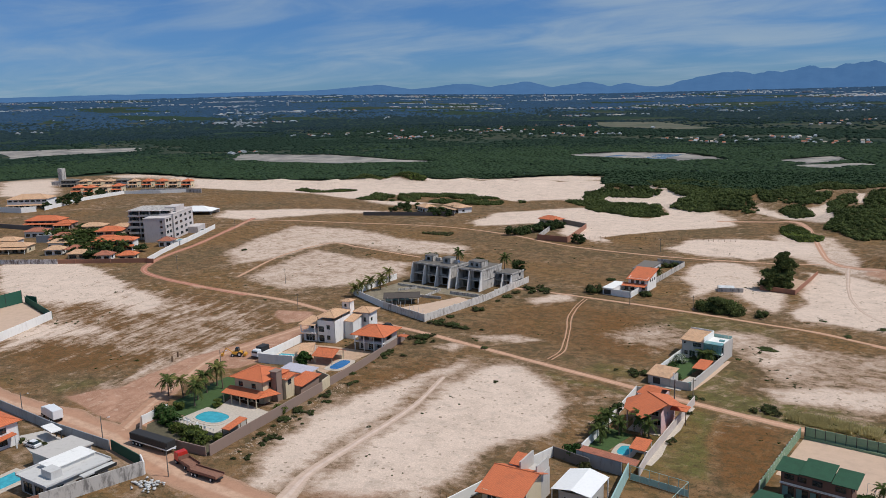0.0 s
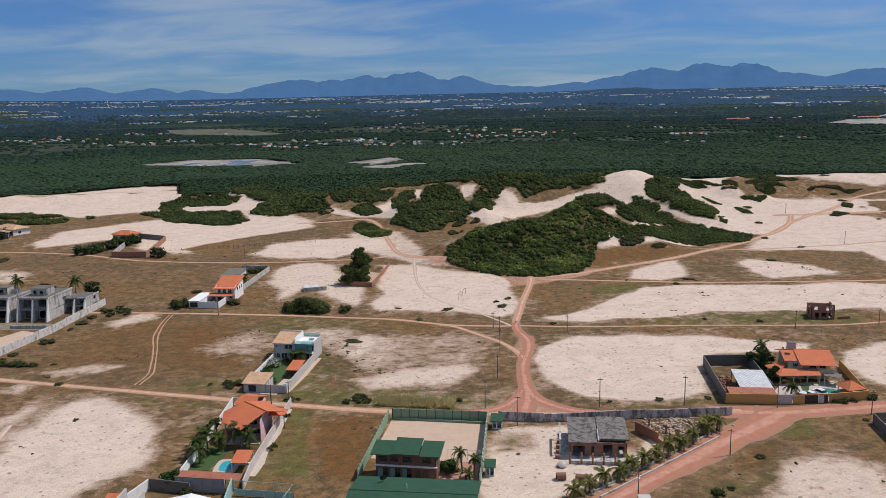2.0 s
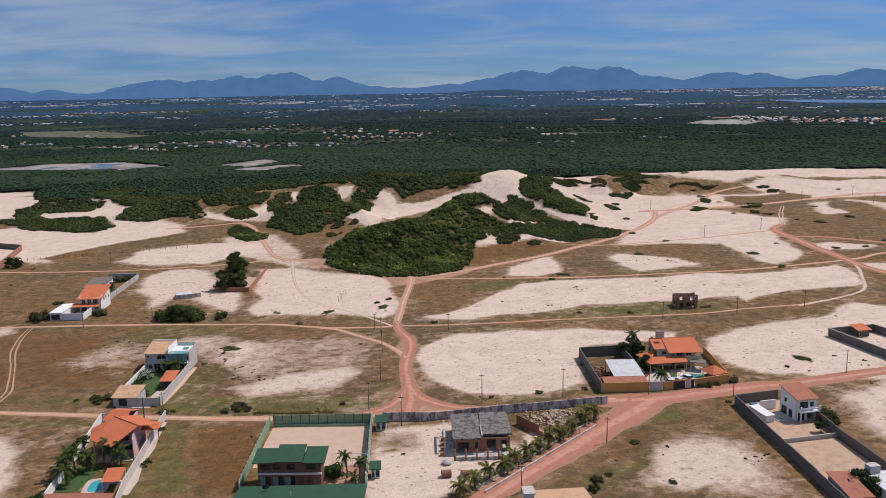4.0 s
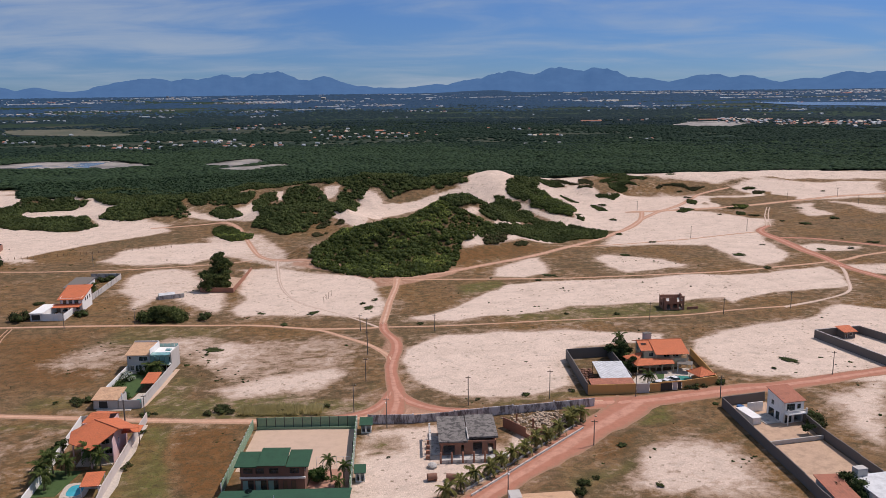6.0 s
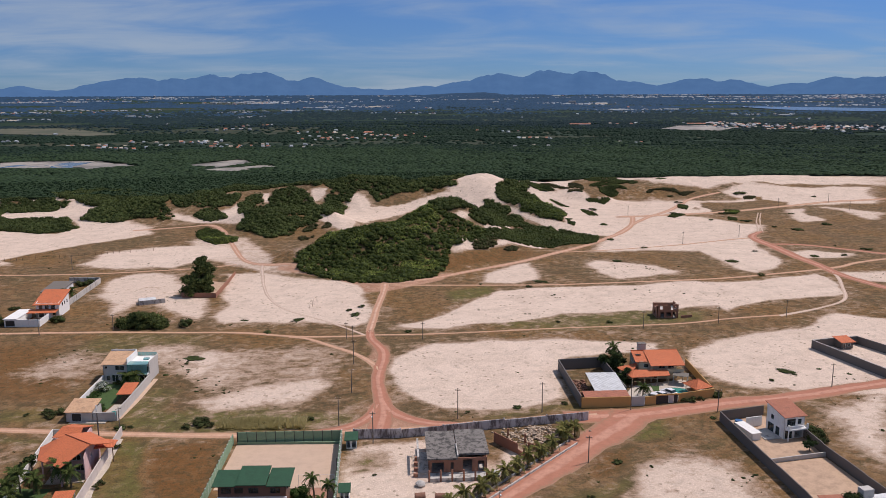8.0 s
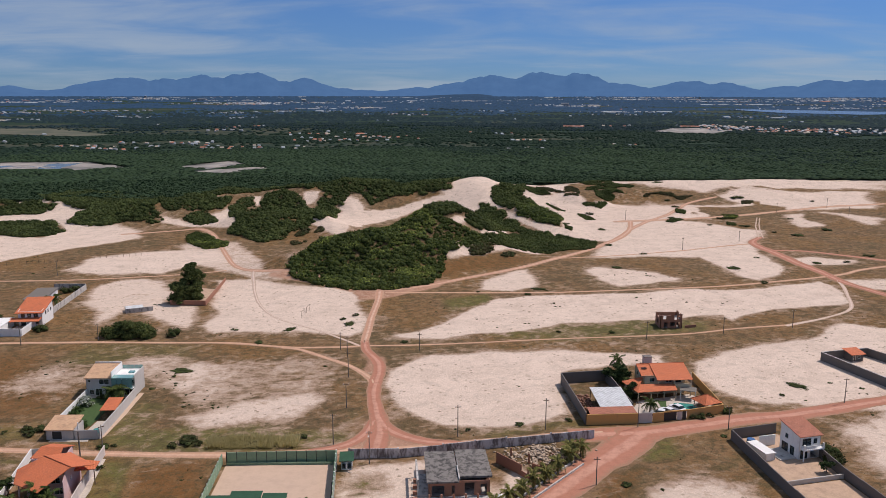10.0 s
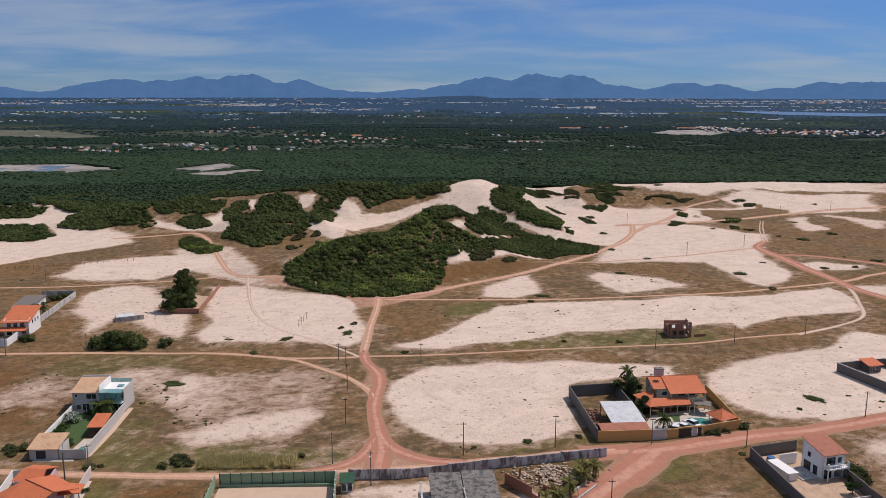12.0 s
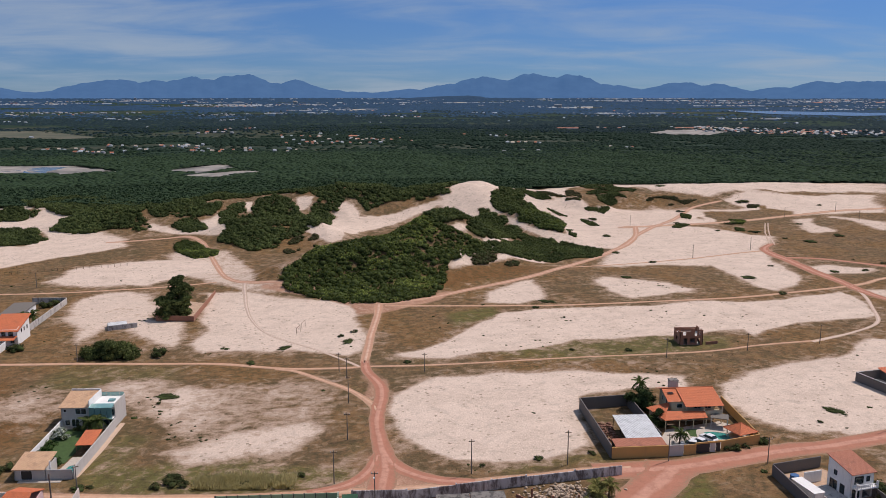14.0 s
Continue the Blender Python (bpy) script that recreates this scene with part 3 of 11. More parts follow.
edge_y = 650 + 50 * rough2d(gxx, gyy, 200, 3, 4) + 58 * smooth01((gxx - 50) / 115) - 90 * smooth01((-gxx - 78) / 78) * smooth01((gxx + 350) / 60) - 125 * smooth01((-gxx - 350) / 340) - 72 * smooth01((-gxx - 365) / 90)
woods = smooth01((gyy - edge_y) / 14)
woods = np.maximum(woods, smooth01((np.hypot(gxx, gyy) - 900) / 100))
fields = smooth01((rough2d(gxx * 0.6, gyy, 150, 3, 31) - 0.1) / 0.06) * smooth01((np.hypot(gxx, gyy) - 1080) / 120)
cover[..., 2] = woods
far_fields = fields * woods
beach = smooth01((gyy - edge_y + 80 - 42 * smooth01((-gxx - 370) / 60)) / 25) * np.maximum(smooth01((-gxx - 228) / 12), smooth01((gxx - 120) / 40))
beach *= 0.5 + 0.5 * smooth01(0.62 + 2.2 * rough2d(gxx, gyy, 34, 4, 61))
cover[..., 0] = np.maximum(cover[..., 0], 0.95 * beach)
cover[..., 0] *= 1 - woods


# tone of the dry growth: above a half greener, below it rusty
cover[..., 3] = 0.5 + 0.5 * far_fields


def tone(value, *points, soft=5.0):
    box, d = within(points, 12)
    k = smooth01(0.5 + d / (2 * soft))
    cover[box][..., 3] += (value - cover[box][..., 3]) * k


SCRUBS = []


def thicket(label, size, gaps, *points):
    """Note a stretch of scrub: the size of its shrubs, how open it is, and its outline; the sand gives way to litter below it."""
    SCRUBS.append((label, size, gaps, points))
    clear_sand(*points, soft=2.0, amount=0.85)


thicket("dark scrub at the edge of white beach sand", 2.0, 0, (-293, 554), (-268, 546), (-250, 543), (-239, 540), (-241, 535), (-246, 526), (-257, 524), (-278, 526))
thicket("dark rounded scrub below the woods", 2.2, 0, (-245, 543), (-278, 631), (-270, 630), (-226, 563), (-216, 549), (-217, 533), (-229, 538), (-242, 547))
thicket("dense dark scrub over low dunes by the beach", 2.4, 0.02, (-211, 485), (-210, 498), (-215, 533), (-219, 556), (-236, 606), (-227, 613), (-226, 627), (-219, 647), (-198, 613), (-166, 511), (-164, 499), (-157, 493), (-155, 487), (-160, 484), (-169, 488), (-174, 489), (-179, 485), (-186, 481), (-197, 481))
thicket("dark scrub between small sand slips", 2.2, 0.08, (-198, 613), (-173, 569), (-190, 635), (-160, 575), (-137, 532), (-129, 537), (-126, 525), (-127, 515), (-132, 512), (-134, 507), (-140, 509), (-143, 505), (-151, 507), (-154, 502), (-159, 504), (-165, 509))
thicket("low round thicket above a sandy track", 1.8, 0, (-145, 492), (-144, 503), (-137, 506), (-129, 499), (-122, 475), (-128, 475), (-135, 479))
thicket("green thicket on sand beside a red track", 1.8, 0, (-131, 449), (-128, 454), (-119, 448), (-110, 434), (-104, 430), (-103, 423), (-107, 418), (-112, 416), (-117, 421), (-127, 435))
thicket("dense scrub mound with pale dead wood", 2.1, 0.05, (-110, 450), (-110, 461), (-109, 470), (-100, 462), (-91, 459), (-83, 459), (-75, 463), (-67, 472), (-65, 463), (-66, 454), (-72, 449), (-76, 447), (-77, 439), (-82, 433), (-88, 431), (-96, 436), (-102, 444))
thicket("dark scrub under a sand slip", 2.2, 0.03, (-124, 512), (-124, 526), (-121, 535), (-117, 540), (-111, 524), (-105, 521), (-108, 538), (-106, 547), (-96, 549), (-88, 542), (-82, 535), (-79, 521), (-75, 516), (-66, 474), (-75, 465), (-91, 460), (-110, 472))
thicket("dark scrub beside a bare sand slope", 2.1, 0.04, (-71, 524), (-67, 535), (-60, 523), (-56, 512), (-57, 466), (-62, 463), (-66, 476))
thicket("grey-brown dry scrub on a low spur", 1.5, 0.2, (-74, 443), (-69, 452), (-63, 457), (-55, 445), (-61, 433), (-66, 422), (-71, 427))
thicket("dark scrub along a high dune ridge", 2.3, 0.02, (-68, 537), (-76, 551), (-80, 575), (-56, 580), (-40, 586), (-20, 588), (-5, 586), (14, 580), (20, 572), (13, 555), (13, 547), (6, 545), (-3, 543), (-14, 538), (-24, 534), (-31, 530), (-37, 523), (-41, 529), (-46, 533), (-53, 531), (-56, 520), (-61, 524))
thicket("dense bright green scrub covering a steep dune", 2.0, -0.05, (-59, 345), (-60, 360), (-55, 367), (-53, 380), (-46, 394), (-36, 398), (-22, 402), (-7, 404), (3, 396), (17, 399), (23, 398), (20, 391), (14, 383), (8, 373), (6, 364), (3, 350), (1, 339), (-11, 332), (-28, 330), (-44, 335), (-52, 340))
thicket("dark scrub on the spine of a dune", 1.9, 0.08, (-3, 404), (2, 425), (8, 433), (16, 433), (20, 424), (17, 410), (13, 405), (3, 397))
thicket("olive scrub in a gully of the white dune", 1.8, 0.1, (30, 524), (34, 521), (40, 506), (44, 496), (44, 487), (48, 480), (49, 473), (44, 467), (37, 449), (28, 408), (22, 403), (19, 404), (27, 509), (31, 515))
thicket("dark scrub down the flank of a white dune", 1.9, 0.06, (38, 533), (42, 547), (48, 574), (66, 590), (62, 579), (64, 569), (58, 562), (53, 555), (55, 545), (52, 500), (47, 497), (44, 511), (41, 522))
thicket("dark green scrub tongue across white sand", 1.9, 0.03, (58, 549), (64, 554), (71, 547), (78, 526), (79, 507), (72, 461), (62, 468), (57, 477), (52, 488), (51, 498))
thicket("olive scrub at the foot of white dunes", 1.5, 0.14, (33, 412), (43, 460), (49, 474), (53, 458), (60, 450), (64, 442), (69, 446), (73, 441), (79, 435), (83, 428), (80, 415), (74, 411), (67, 411), (57, 398), (48, 401), (42, 402), (35, 399), (32, 400))
thicket("green bush thicket on a brown slope", 1.4, 0.1, (17, 382), (22, 391), (27, 392), (29, 390), (23, 382), (18, 378))
thicket("small dark thicket on brown grass", 1.2, 0, (32, 387), (36, 392), (39, 392), (38, 387), (33, 384))
thicket("low dark scrub streak on a white crest", 1.3, 0.1, (62, 579), (70, 586), (77, 579), (82, 571), (76, 569), (68, 572))
thicket("low brown scrub streak on a white crest", 1.1, 0.15, (74, 584), (84, 586), (92, 574), (86, 572))
thicket("low brown scrub in a sand hollow", 1.0, 0.18, (104, 643), (109, 648), (103, 579), (101, 568), (92, 569))
thicket("low dark scrub along a sand crest", 1.2, 0.16, (121, 668), (142, 668), (142, 644), (152, 623), (140, 602), (132, 635), (124, 658))
thicket("low olive scrub over a white hollow", 1.1, 0.14, (118, 637), (128, 638), (134, 592), (139, 587), (126, 587), (129, 579), (122, 573), (114, 580))
thicket("low dark scrub on a white slope", 1.1, 0.12, (102, 560), (110, 556), (118, 556), (112, 546), (106, 553), (103, 553))
thicket("low brown scrub on a sand spur", 1.0, 0.2, (148, 587), (155, 595), (171, 598), (176, 593), (188, 595), (175, 584), (156, 585))
thicket("small dark scrub streak on white sand", 1.0, 0, (93, 529), (97, 525), (100, 506), (95, 506))
thicket("small dark thicket on white sand", 1.0, 0, (75, 465), (79, 467), (77, 457), (74, 457))
thicket("small dark scrub streak on white sand", 0.9, 0, (77, 558), (82, 551), (87, 538), (82, 541))
thicket("small dark thicket on white sand", 1.0, 0.05, (141, 499), (150, 511), (154, 507), (145, 496))
thicket("small dark thicket on white sand", 1.0, 0.05, (163, 552), (166, 540), (161, 529), (158, 535))
thicket("low green thicket beside a red track", 1.0, 0.05, (185, 528), (193, 521), (186, 508), (181, 512))
thicket("small dark thicket on white sand", 0.9, 0.05, (177, 496), (181, 492), (178, 484), (174, 486))
thicket("low brown scrub on far white sand", 0.9, 0.1, (218, 583), (227, 582), (221, 573), (215, 573))
thicket("dense dark scrub rising into the woods", 2.3, 0.0, (-165, 560), (-140, 545), (-118, 552), (-95, 556), (-78, 545), (-72, 560), (-78, 605), (-120, 612), (-165, 615))
thicket("dark scrub on the shoulder of a white dune", 1.8, 0.06, (20, 408), (30, 418), (36, 450), (44, 468), (45, 486), (38, 500), (30, 498), (27, 470), (23, 435))
thicket("olive scrub between two sand slips", 1.7, 0.08, (36, 412), (44, 440), (50, 462), (58, 456), (66, 442), (58, 420), (46, 404))
thicket("dark scrub behind a sand slip", 1.9, 0.05, (52, 500), (56, 540), (50, 556), (60, 566), (70, 552), (80, 528), (78, 505), (66, 480), (56, 484))
thicket("green scrub over a beach dune", 1.6, 0.0, (-486, 518), (-484, 534), (-456, 536), (-448, 524), (-462, 516))
thicket("olive scrub over a low beach dune", 1.3, 0.1, (-532, 514), (-530, 528), (-502, 532), (-498, 522), (-515, 513))
thicket("dark scrub beside a sand pit", 1.6, 0.05, (-526, 446), (-520, 456), (-500, 452), (-490, 466), (-476, 470), (-480, 458), (-500, 442))
thicket("dark bushes on a sand flat", 1.8, 0.0, (-436, 430), (-438, 444), (-424, 448), (-418, 438), (-426, 430))
thicket("low dark mat in dry grass", 1.0, 0.0, (-292, 338), (-290, 345), (-276, 346), (-274, 339))
thicket("dark scrub in a hollow of the dune", 1.7, 0.06, (16, 402), (23, 404), (29, 420), (34, 450), (40, 480), (37, 502), (30, 515), (26, 490), (22, 440))
thicket("olive scrub on the flank of a dune", 1.5, 0.1, (12, 387), (22, 399), (32, 408), (37, 403), (28, 390), (17, 383))
thicket("dense scrub where the dunes meet the woods", 2.7, 0.0, (-249, 549), (-280, 600), (-276, 640), (-230, 625), (-225, 590), (-217, 549), (-230, 540))
thicket("dark scrub beside a sand flat", 2.1, 0.0, (-300, 537), (-289, 541), (-275, 520), (-264, 492), (-276, 494))
thicket("scattered dark scrub before the beach dunes", 2.0, 0.16, (-247, 457.6), (-208, 448.5), (-203, 470), (-221, 490), (-279.5, 503), (-292.5, 494))
thicket("scrub patches on the far sand flat", 2.0, 0.3, (-429, 429), (-325, 448.5), (-312, 474.5), (-377, 487.5), (-442, 455))
sand(0.72, (-131, 425), (-121, 441), (-98, 430), (-84, 403), (-67, 358), (-54, 346), (-64, 343), (-81, 354), (-110, 382), soft=3.5)
sand(0.8, (-143, 488), (-126, 494), (-102, 460), (-103, 455), (-124, 463), soft=2.5)
clear_sand((14, 392), (30, 398), (60, 405), (72, 440), (62, 470), (50, 500), (36, 515), (24, 480), (16, 430), amount=0.75, soft=3.0)
sand(1.2, (-64, 462), (-61, 504), (-53, 513), (-37, 514), (-20, 523), (-3, 535), (15, 541), (23, 541), (11, 536), (-7, 522), (-23, 502), (-38, 478), (-47, 447), (-52, 445), soft=2)
sand(1.2, (13, 550), (22, 600), (30, 612), (52, 606), (62, 592), (45, 563), (40, 543), (37, 534), (38, 527), (41, 519), (35, 524), (28, 531), (23, 541), (15, 545), soft=2)
sand(1.0, (-55, 528), (-51, 531), (-46, 529), (-41, 522), (-40, 514), (-53, 513), (-56, 517), soft=2)
sand(1.1, (-82, 538), (-81, 543), (-70, 542), (-72, 534), (-75, 526), (-79, 523), soft=2)
sand(1.1, (-117, 542), (-112, 543), (-106, 524), (-110, 526), soft=1.5)
sand(1.0, (-131, 505), (-127, 509), (-124, 523), (-118, 513), (-110, 467), (-118, 467), (-124, 466), (-144, 482), (-154, 486), (-156, 494), (-147, 493), (-130, 480), soft=2)
sand(1.1, (-311, 575), (-313, 635), (-292, 626), (-273, 605), (-249, 547), (-257, 545), (-268, 546), (-300, 553), soft=3)
sand(1.2, (-287, 530), (-258, 525), (-244, 525), (-237, 536), (-232, 540), (-219, 543), (-214, 526), (-214, 506), (-212, 486), (-221, 477), (-258, 477), soft=3)
sand(1.1, (22, 403), (26, 405), (37, 459), (42, 466), (32, 411), (33, 400), (28, 396), (25, 398), soft=1.5)
sand(1.0, (28, 398), (33, 401), (42, 405), (53, 403), (52, 398), (40, 397), (29, 395), soft=1.2)
sand(1.2, (41, 520), (44, 501), (51, 486), (59, 469), (72, 459), (81, 494), (82, 516), (94, 572), (102, 568), (117, 586), (140, 585), (147, 567), (186, 572), (153, 526), (116, 516), (100, 506), (77, 458), (65, 447), (59, 457), (51, 478), (45, 490), soft=2)
sand(0.8, (7, 376), (12, 384), (19, 391), (18, 386), (12, 377), (8, 370), soft=2)
clear_sand((-35, 521), (-31, 532), (-24, 535), (-15, 536), (-5, 536), (-8, 531), (-20, 524), (-32, 516), soft=2, amount=0.9)
clear_sand((-167, 461), (-155, 469), (-135, 454), (-128, 432), (-137, 433), (-153, 448), soft=3, amount=0.8)
clear_sand((108, 667), (129, 705), (133, 642), (140, 597), (130, 581), (117, 551), (107, 555), (103, 574), soft=3.0, amount=0.7)
clear_sand((146, 586), (156, 599), (179, 615), (192, 600), (208, 579), (179, 572), (164, 587), soft=3.0, amount=0.7)
clear_sand((174, 563), (209, 570), (207, 533), (209, 524), (193, 512), (175, 519), (175, 539), soft=3.0, amount=0.7)
clear_sand((197, 493), (210, 483), (234, 492), (245, 464), (230, 438), (198, 433), (185, 448), soft=3.0, amount=0.7)
clear_sand((166, 594), (222, 616), (229, 611), (193, 589), soft=3.0, amount=0.7)
clear_sand((173, 563), (225, 574), (239, 561), (220, 533), (184, 525), amount=0.9)
clear_sand((244, 545), (255, 520), (253, 466), (239, 440), (222, 458), (228, 512), amount=0.8)
clear_sand((217, 610), (286, 642), (347, 644), (341, 632), (278, 622), amount=0.8)
# bare brown slopes among the dunes, pale bowls and slips
clear_sand((-1, 348), (4, 362), (20, 377), (31, 386), (45, 388), (47, 383), (29, 366), (11, 354), amount=0.95)
clear_sand((104, 555), (128, 660), (165, 660), (160, 620), (190, 610), (180, 575), (140, 560), amount=0.75, soft=7.0)
sand(0.4, (113, 557), (147, 586), (177, 578), (160, 535), (149, 503), (114, 473), (92, 442), (96, 490), soft=10.0, channel=1)
sand(1.3, (-162, 92), (-176, 92), (-192, 93), (-206, 92), (-200, 104), (-205, 118), (-209, 132), (-208, 150), (-203, 152), (-197, 132), (-189, 118), (-180, 106), soft=3.0, channel=1)
sand(1.2, (-206, 132), (-208, 150), (-207, 164), (-205, 175), (-198, 171), (-193.5, 163), (-190, 150), (-188.5, 141), (-188, 133), (-197, 128), soft=2.5, channel=1)
sand(0.72, (-163, 250), (-160, 258), (-153, 263), (-147, 252), (-153.8, 243), soft=4.0)
sand(0.62, (-154, 199), (-140, 206), (-128, 206), (-134, 197), (-147, 195.5), soft=3.0)
sand(0.6, (-157, 182), (-155, 192), (-146, 190), (-146, 182), soft=3.0)
sand(0.85, (-66, 354), (-44, 346), (-24, 334), (-4, 338), (8, 348), (12, 344), (-4, 328), (-18, 318), (-26, 316), (-30, 326), (-48, 338), (-66, 348), soft=3.0, channel=1)
sand(0.7, (-21, 234), (-22, 246), (-26, 252), (-14, 248), (-12, 232), soft=2.5, channel=1)
sand(0.9, (-232, 186), (-222, 178), (-213, 172), (-208, 182), (-218, 188), soft=3.0, channel=1)
sand(1.0, (-418, 163), (-391, 186), (-357, 186), (-317, 176), (-300, 157), (-305, 139), (-319, 134), (-357, 137), soft=4.0)
sand(0.72, (-300, 157), (-298, 181), (-281, 170), (-276, 144), (-273, 120), (-256, 97), (-281, 106), (-296, 130), soft=8.0)
sand(0.46, (-340, 104), (-330, 150), (-290, 182), (-240, 184), (-212, 170), (-214, 140), (-206, 112), (-215, 94), (-262, 92), soft=10.0)
clear_sand((-262, 92), (-262, 118), (-236, 122), (-206, 114), (-208, 94), amount=0.75, soft=8.0)
clear_sand((-330, 132), (-300, 150), (-262, 150), (-262, 132), (-300, 120), amount=0.6, soft=8.0)
tone(0.8, (-250, 94), (-236, 112), (-206, 104), (-212, 92), soft=5.0)
sand(0.5, (-118, 83), (-118, 96), (-101, 108), (-98, 92), soft=5.0, channel=1)
sand(1.4, (-19.2, 182.4), (-15.5, 188.8), (-15.1, 200.5), (-12.5, 202.4), (-10.7, 193.7), (-6.8, 188), (1.0, 185.8), (6, 184.6), (-10.8, 182.6), soft=0.8, channel=1)
sand(0.92, (-17.5, 177), (-10, 179), (-3.5, 180), (-3.5, 162), (13, 161.5), (12, 166), (14, 178), (20, 172), (14, 162), (-3, 142), (-17, 140), soft=2.5)
clear_sand((-15, 165), (-16, 174), (-10, 175), (-8, 168), amount=0.6)
tone(1.0, (-16, 163), (-16.5, 175), (-9, 176), (-7, 166), soft=3.0)
sand(0.48, (-72, 224), (-60, 250), (-30, 252), (-22, 235), (-28, 205), (-50, 199), (-64, 212), soft=9.0)
sand(0.55, (-118, 225), (-105, 248), (-92, 240), (-96, 215), soft=9.0)
tone(0.12, (-330, 104), (-320, 150), (-280, 184), (-215, 182), (-208, 120), (-230, 94), soft=14.0)
tone(0.25, (-160, 200), (-160, 255), (-100, 255), (-95, 200), soft=10.0)
tone(0.78, (-73.5, 191), (-74, 215), (-66, 214), (-62, 192), soft=3.0)
tone(0.78, (-112, 184.5), (-112, 181), (-86, 179), (-86, 183), soft=2.0)
tone(0.75, (-104, 188.5), (-104, 200), (-90, 204), (-88, 191), soft=4.0)
tone(0.8, (-64.5, 150), (-66, 166), (-68.5, 181), (-66, 182), (-63, 168), (-60, 150), soft=2.5)
tone(0.02, (-60, 146), (-65, 180), (-47, 181), (-42, 148), soft=4.0)
tone(0.95, (-64.5, 146), (-67.5, 166), (-69.5, 181), (-62, 182), (-58.5, 165), (-52, 146), soft=3.5)
tone(0.12, (-1, 348), (4, 362), (20, 377), (31, 386), (45, 388), (47, 383), (29, 366), (11, 354))
tone(0.2, (-160, 150), (-150, 175), (-110, 172), (-108, 140), (-135, 128), soft=9.0)
tone(0.8, (-70, 184), (-40, 185), (-25, 188), (-25, 195), (-60, 196), soft=3.0)
tone(0.75, (10, 190), (35, 197), (70, 205), (68, 210), (30, 202), (8, 196), soft=3.0)
tone(0.62, (20, 158), (34, 174), (42, 180), (48, 172), (30, 150), soft=3.0)
tone(0.75, (-78, 140), (-70, 175), (-62, 175), (-62, 140), soft=3.0)
tone(0.82, (14, 285), (25, 288), (78, 291), (95, 286), (90, 272), (41, 263), (14, 268), soft=3.0)
tone(0.95, (46, 186), (53, 190), (51, 181), (43, 177), soft=2.5)
tone(0.8, (25, 152), (41, 165), (41, 160), (27, 149), soft=3.0)
tone(0.08, (35, 174), (43, 176), (40, 166), (31, 162), soft=3.0)
tone(0.9, (4, 314), (23, 325), (23, 309), (5, 299), soft=4.0)
tone(0.1, (15, 209), (19, 216), (28, 214), (26, 209), soft=3.0)
tone(0.85, (-72, 189), (-75, 203), (-63, 198), (-48, 205), (-31, 198), (-18, 195), (-17, 188), (-34, 186), soft=3.0)
tone(0.12, (-132, 247), (-114, 212), (-96, 208), (-98, 230), (-111, 249), soft=5.0)
tone(0.75, (-110, 240), (-110, 262), (-70, 262), (-70, 240), soft=8.0)

# dry grass strips that cut across the sand
clear_sand((-109, 86), (-113, 104), (-119, 122), (-122, 140), (-127, 162), (-130, 181), (-138, 181), (-138, 160), (-131, 138), (-127, 118), (-123, 102), (-118, 86), amount=0.5, soft=4.0)
clear_sand((187, 459), (221, 478), (259, 476), (234, 429), (184, 428))
clear_sand((-203, 376), (-183, 410), (-157, 442), (-151, 425), (-168, 381), (-182, 366))
clear_sand((171, 555), (197, 553), (216, 524), (167, 507))


def spline(points, step=1.2):
    p = [np.array(q, float) for q in points]
    p = [2 * p[0] - p[1], *p, 2 * p[-1] - p[-2]]
    out = []
    for a, b_, c_, d in zip(p, p[1:], p[2:], p[3:]):
        n = max(2, int(np.hypot(*(c_ - b_)) / step))
        for k in range(n):
            t = k / n
            out.append(0.5 * (2 * b_ + (c_ - a) * t + (2 * a - 5 * b_ + 4 * c_ - d) * t * t + (3 * b_ - a - 3 * c_ + d) * t**3))
    out.append(p[-2])
    return np.array(out)


ROADS = []


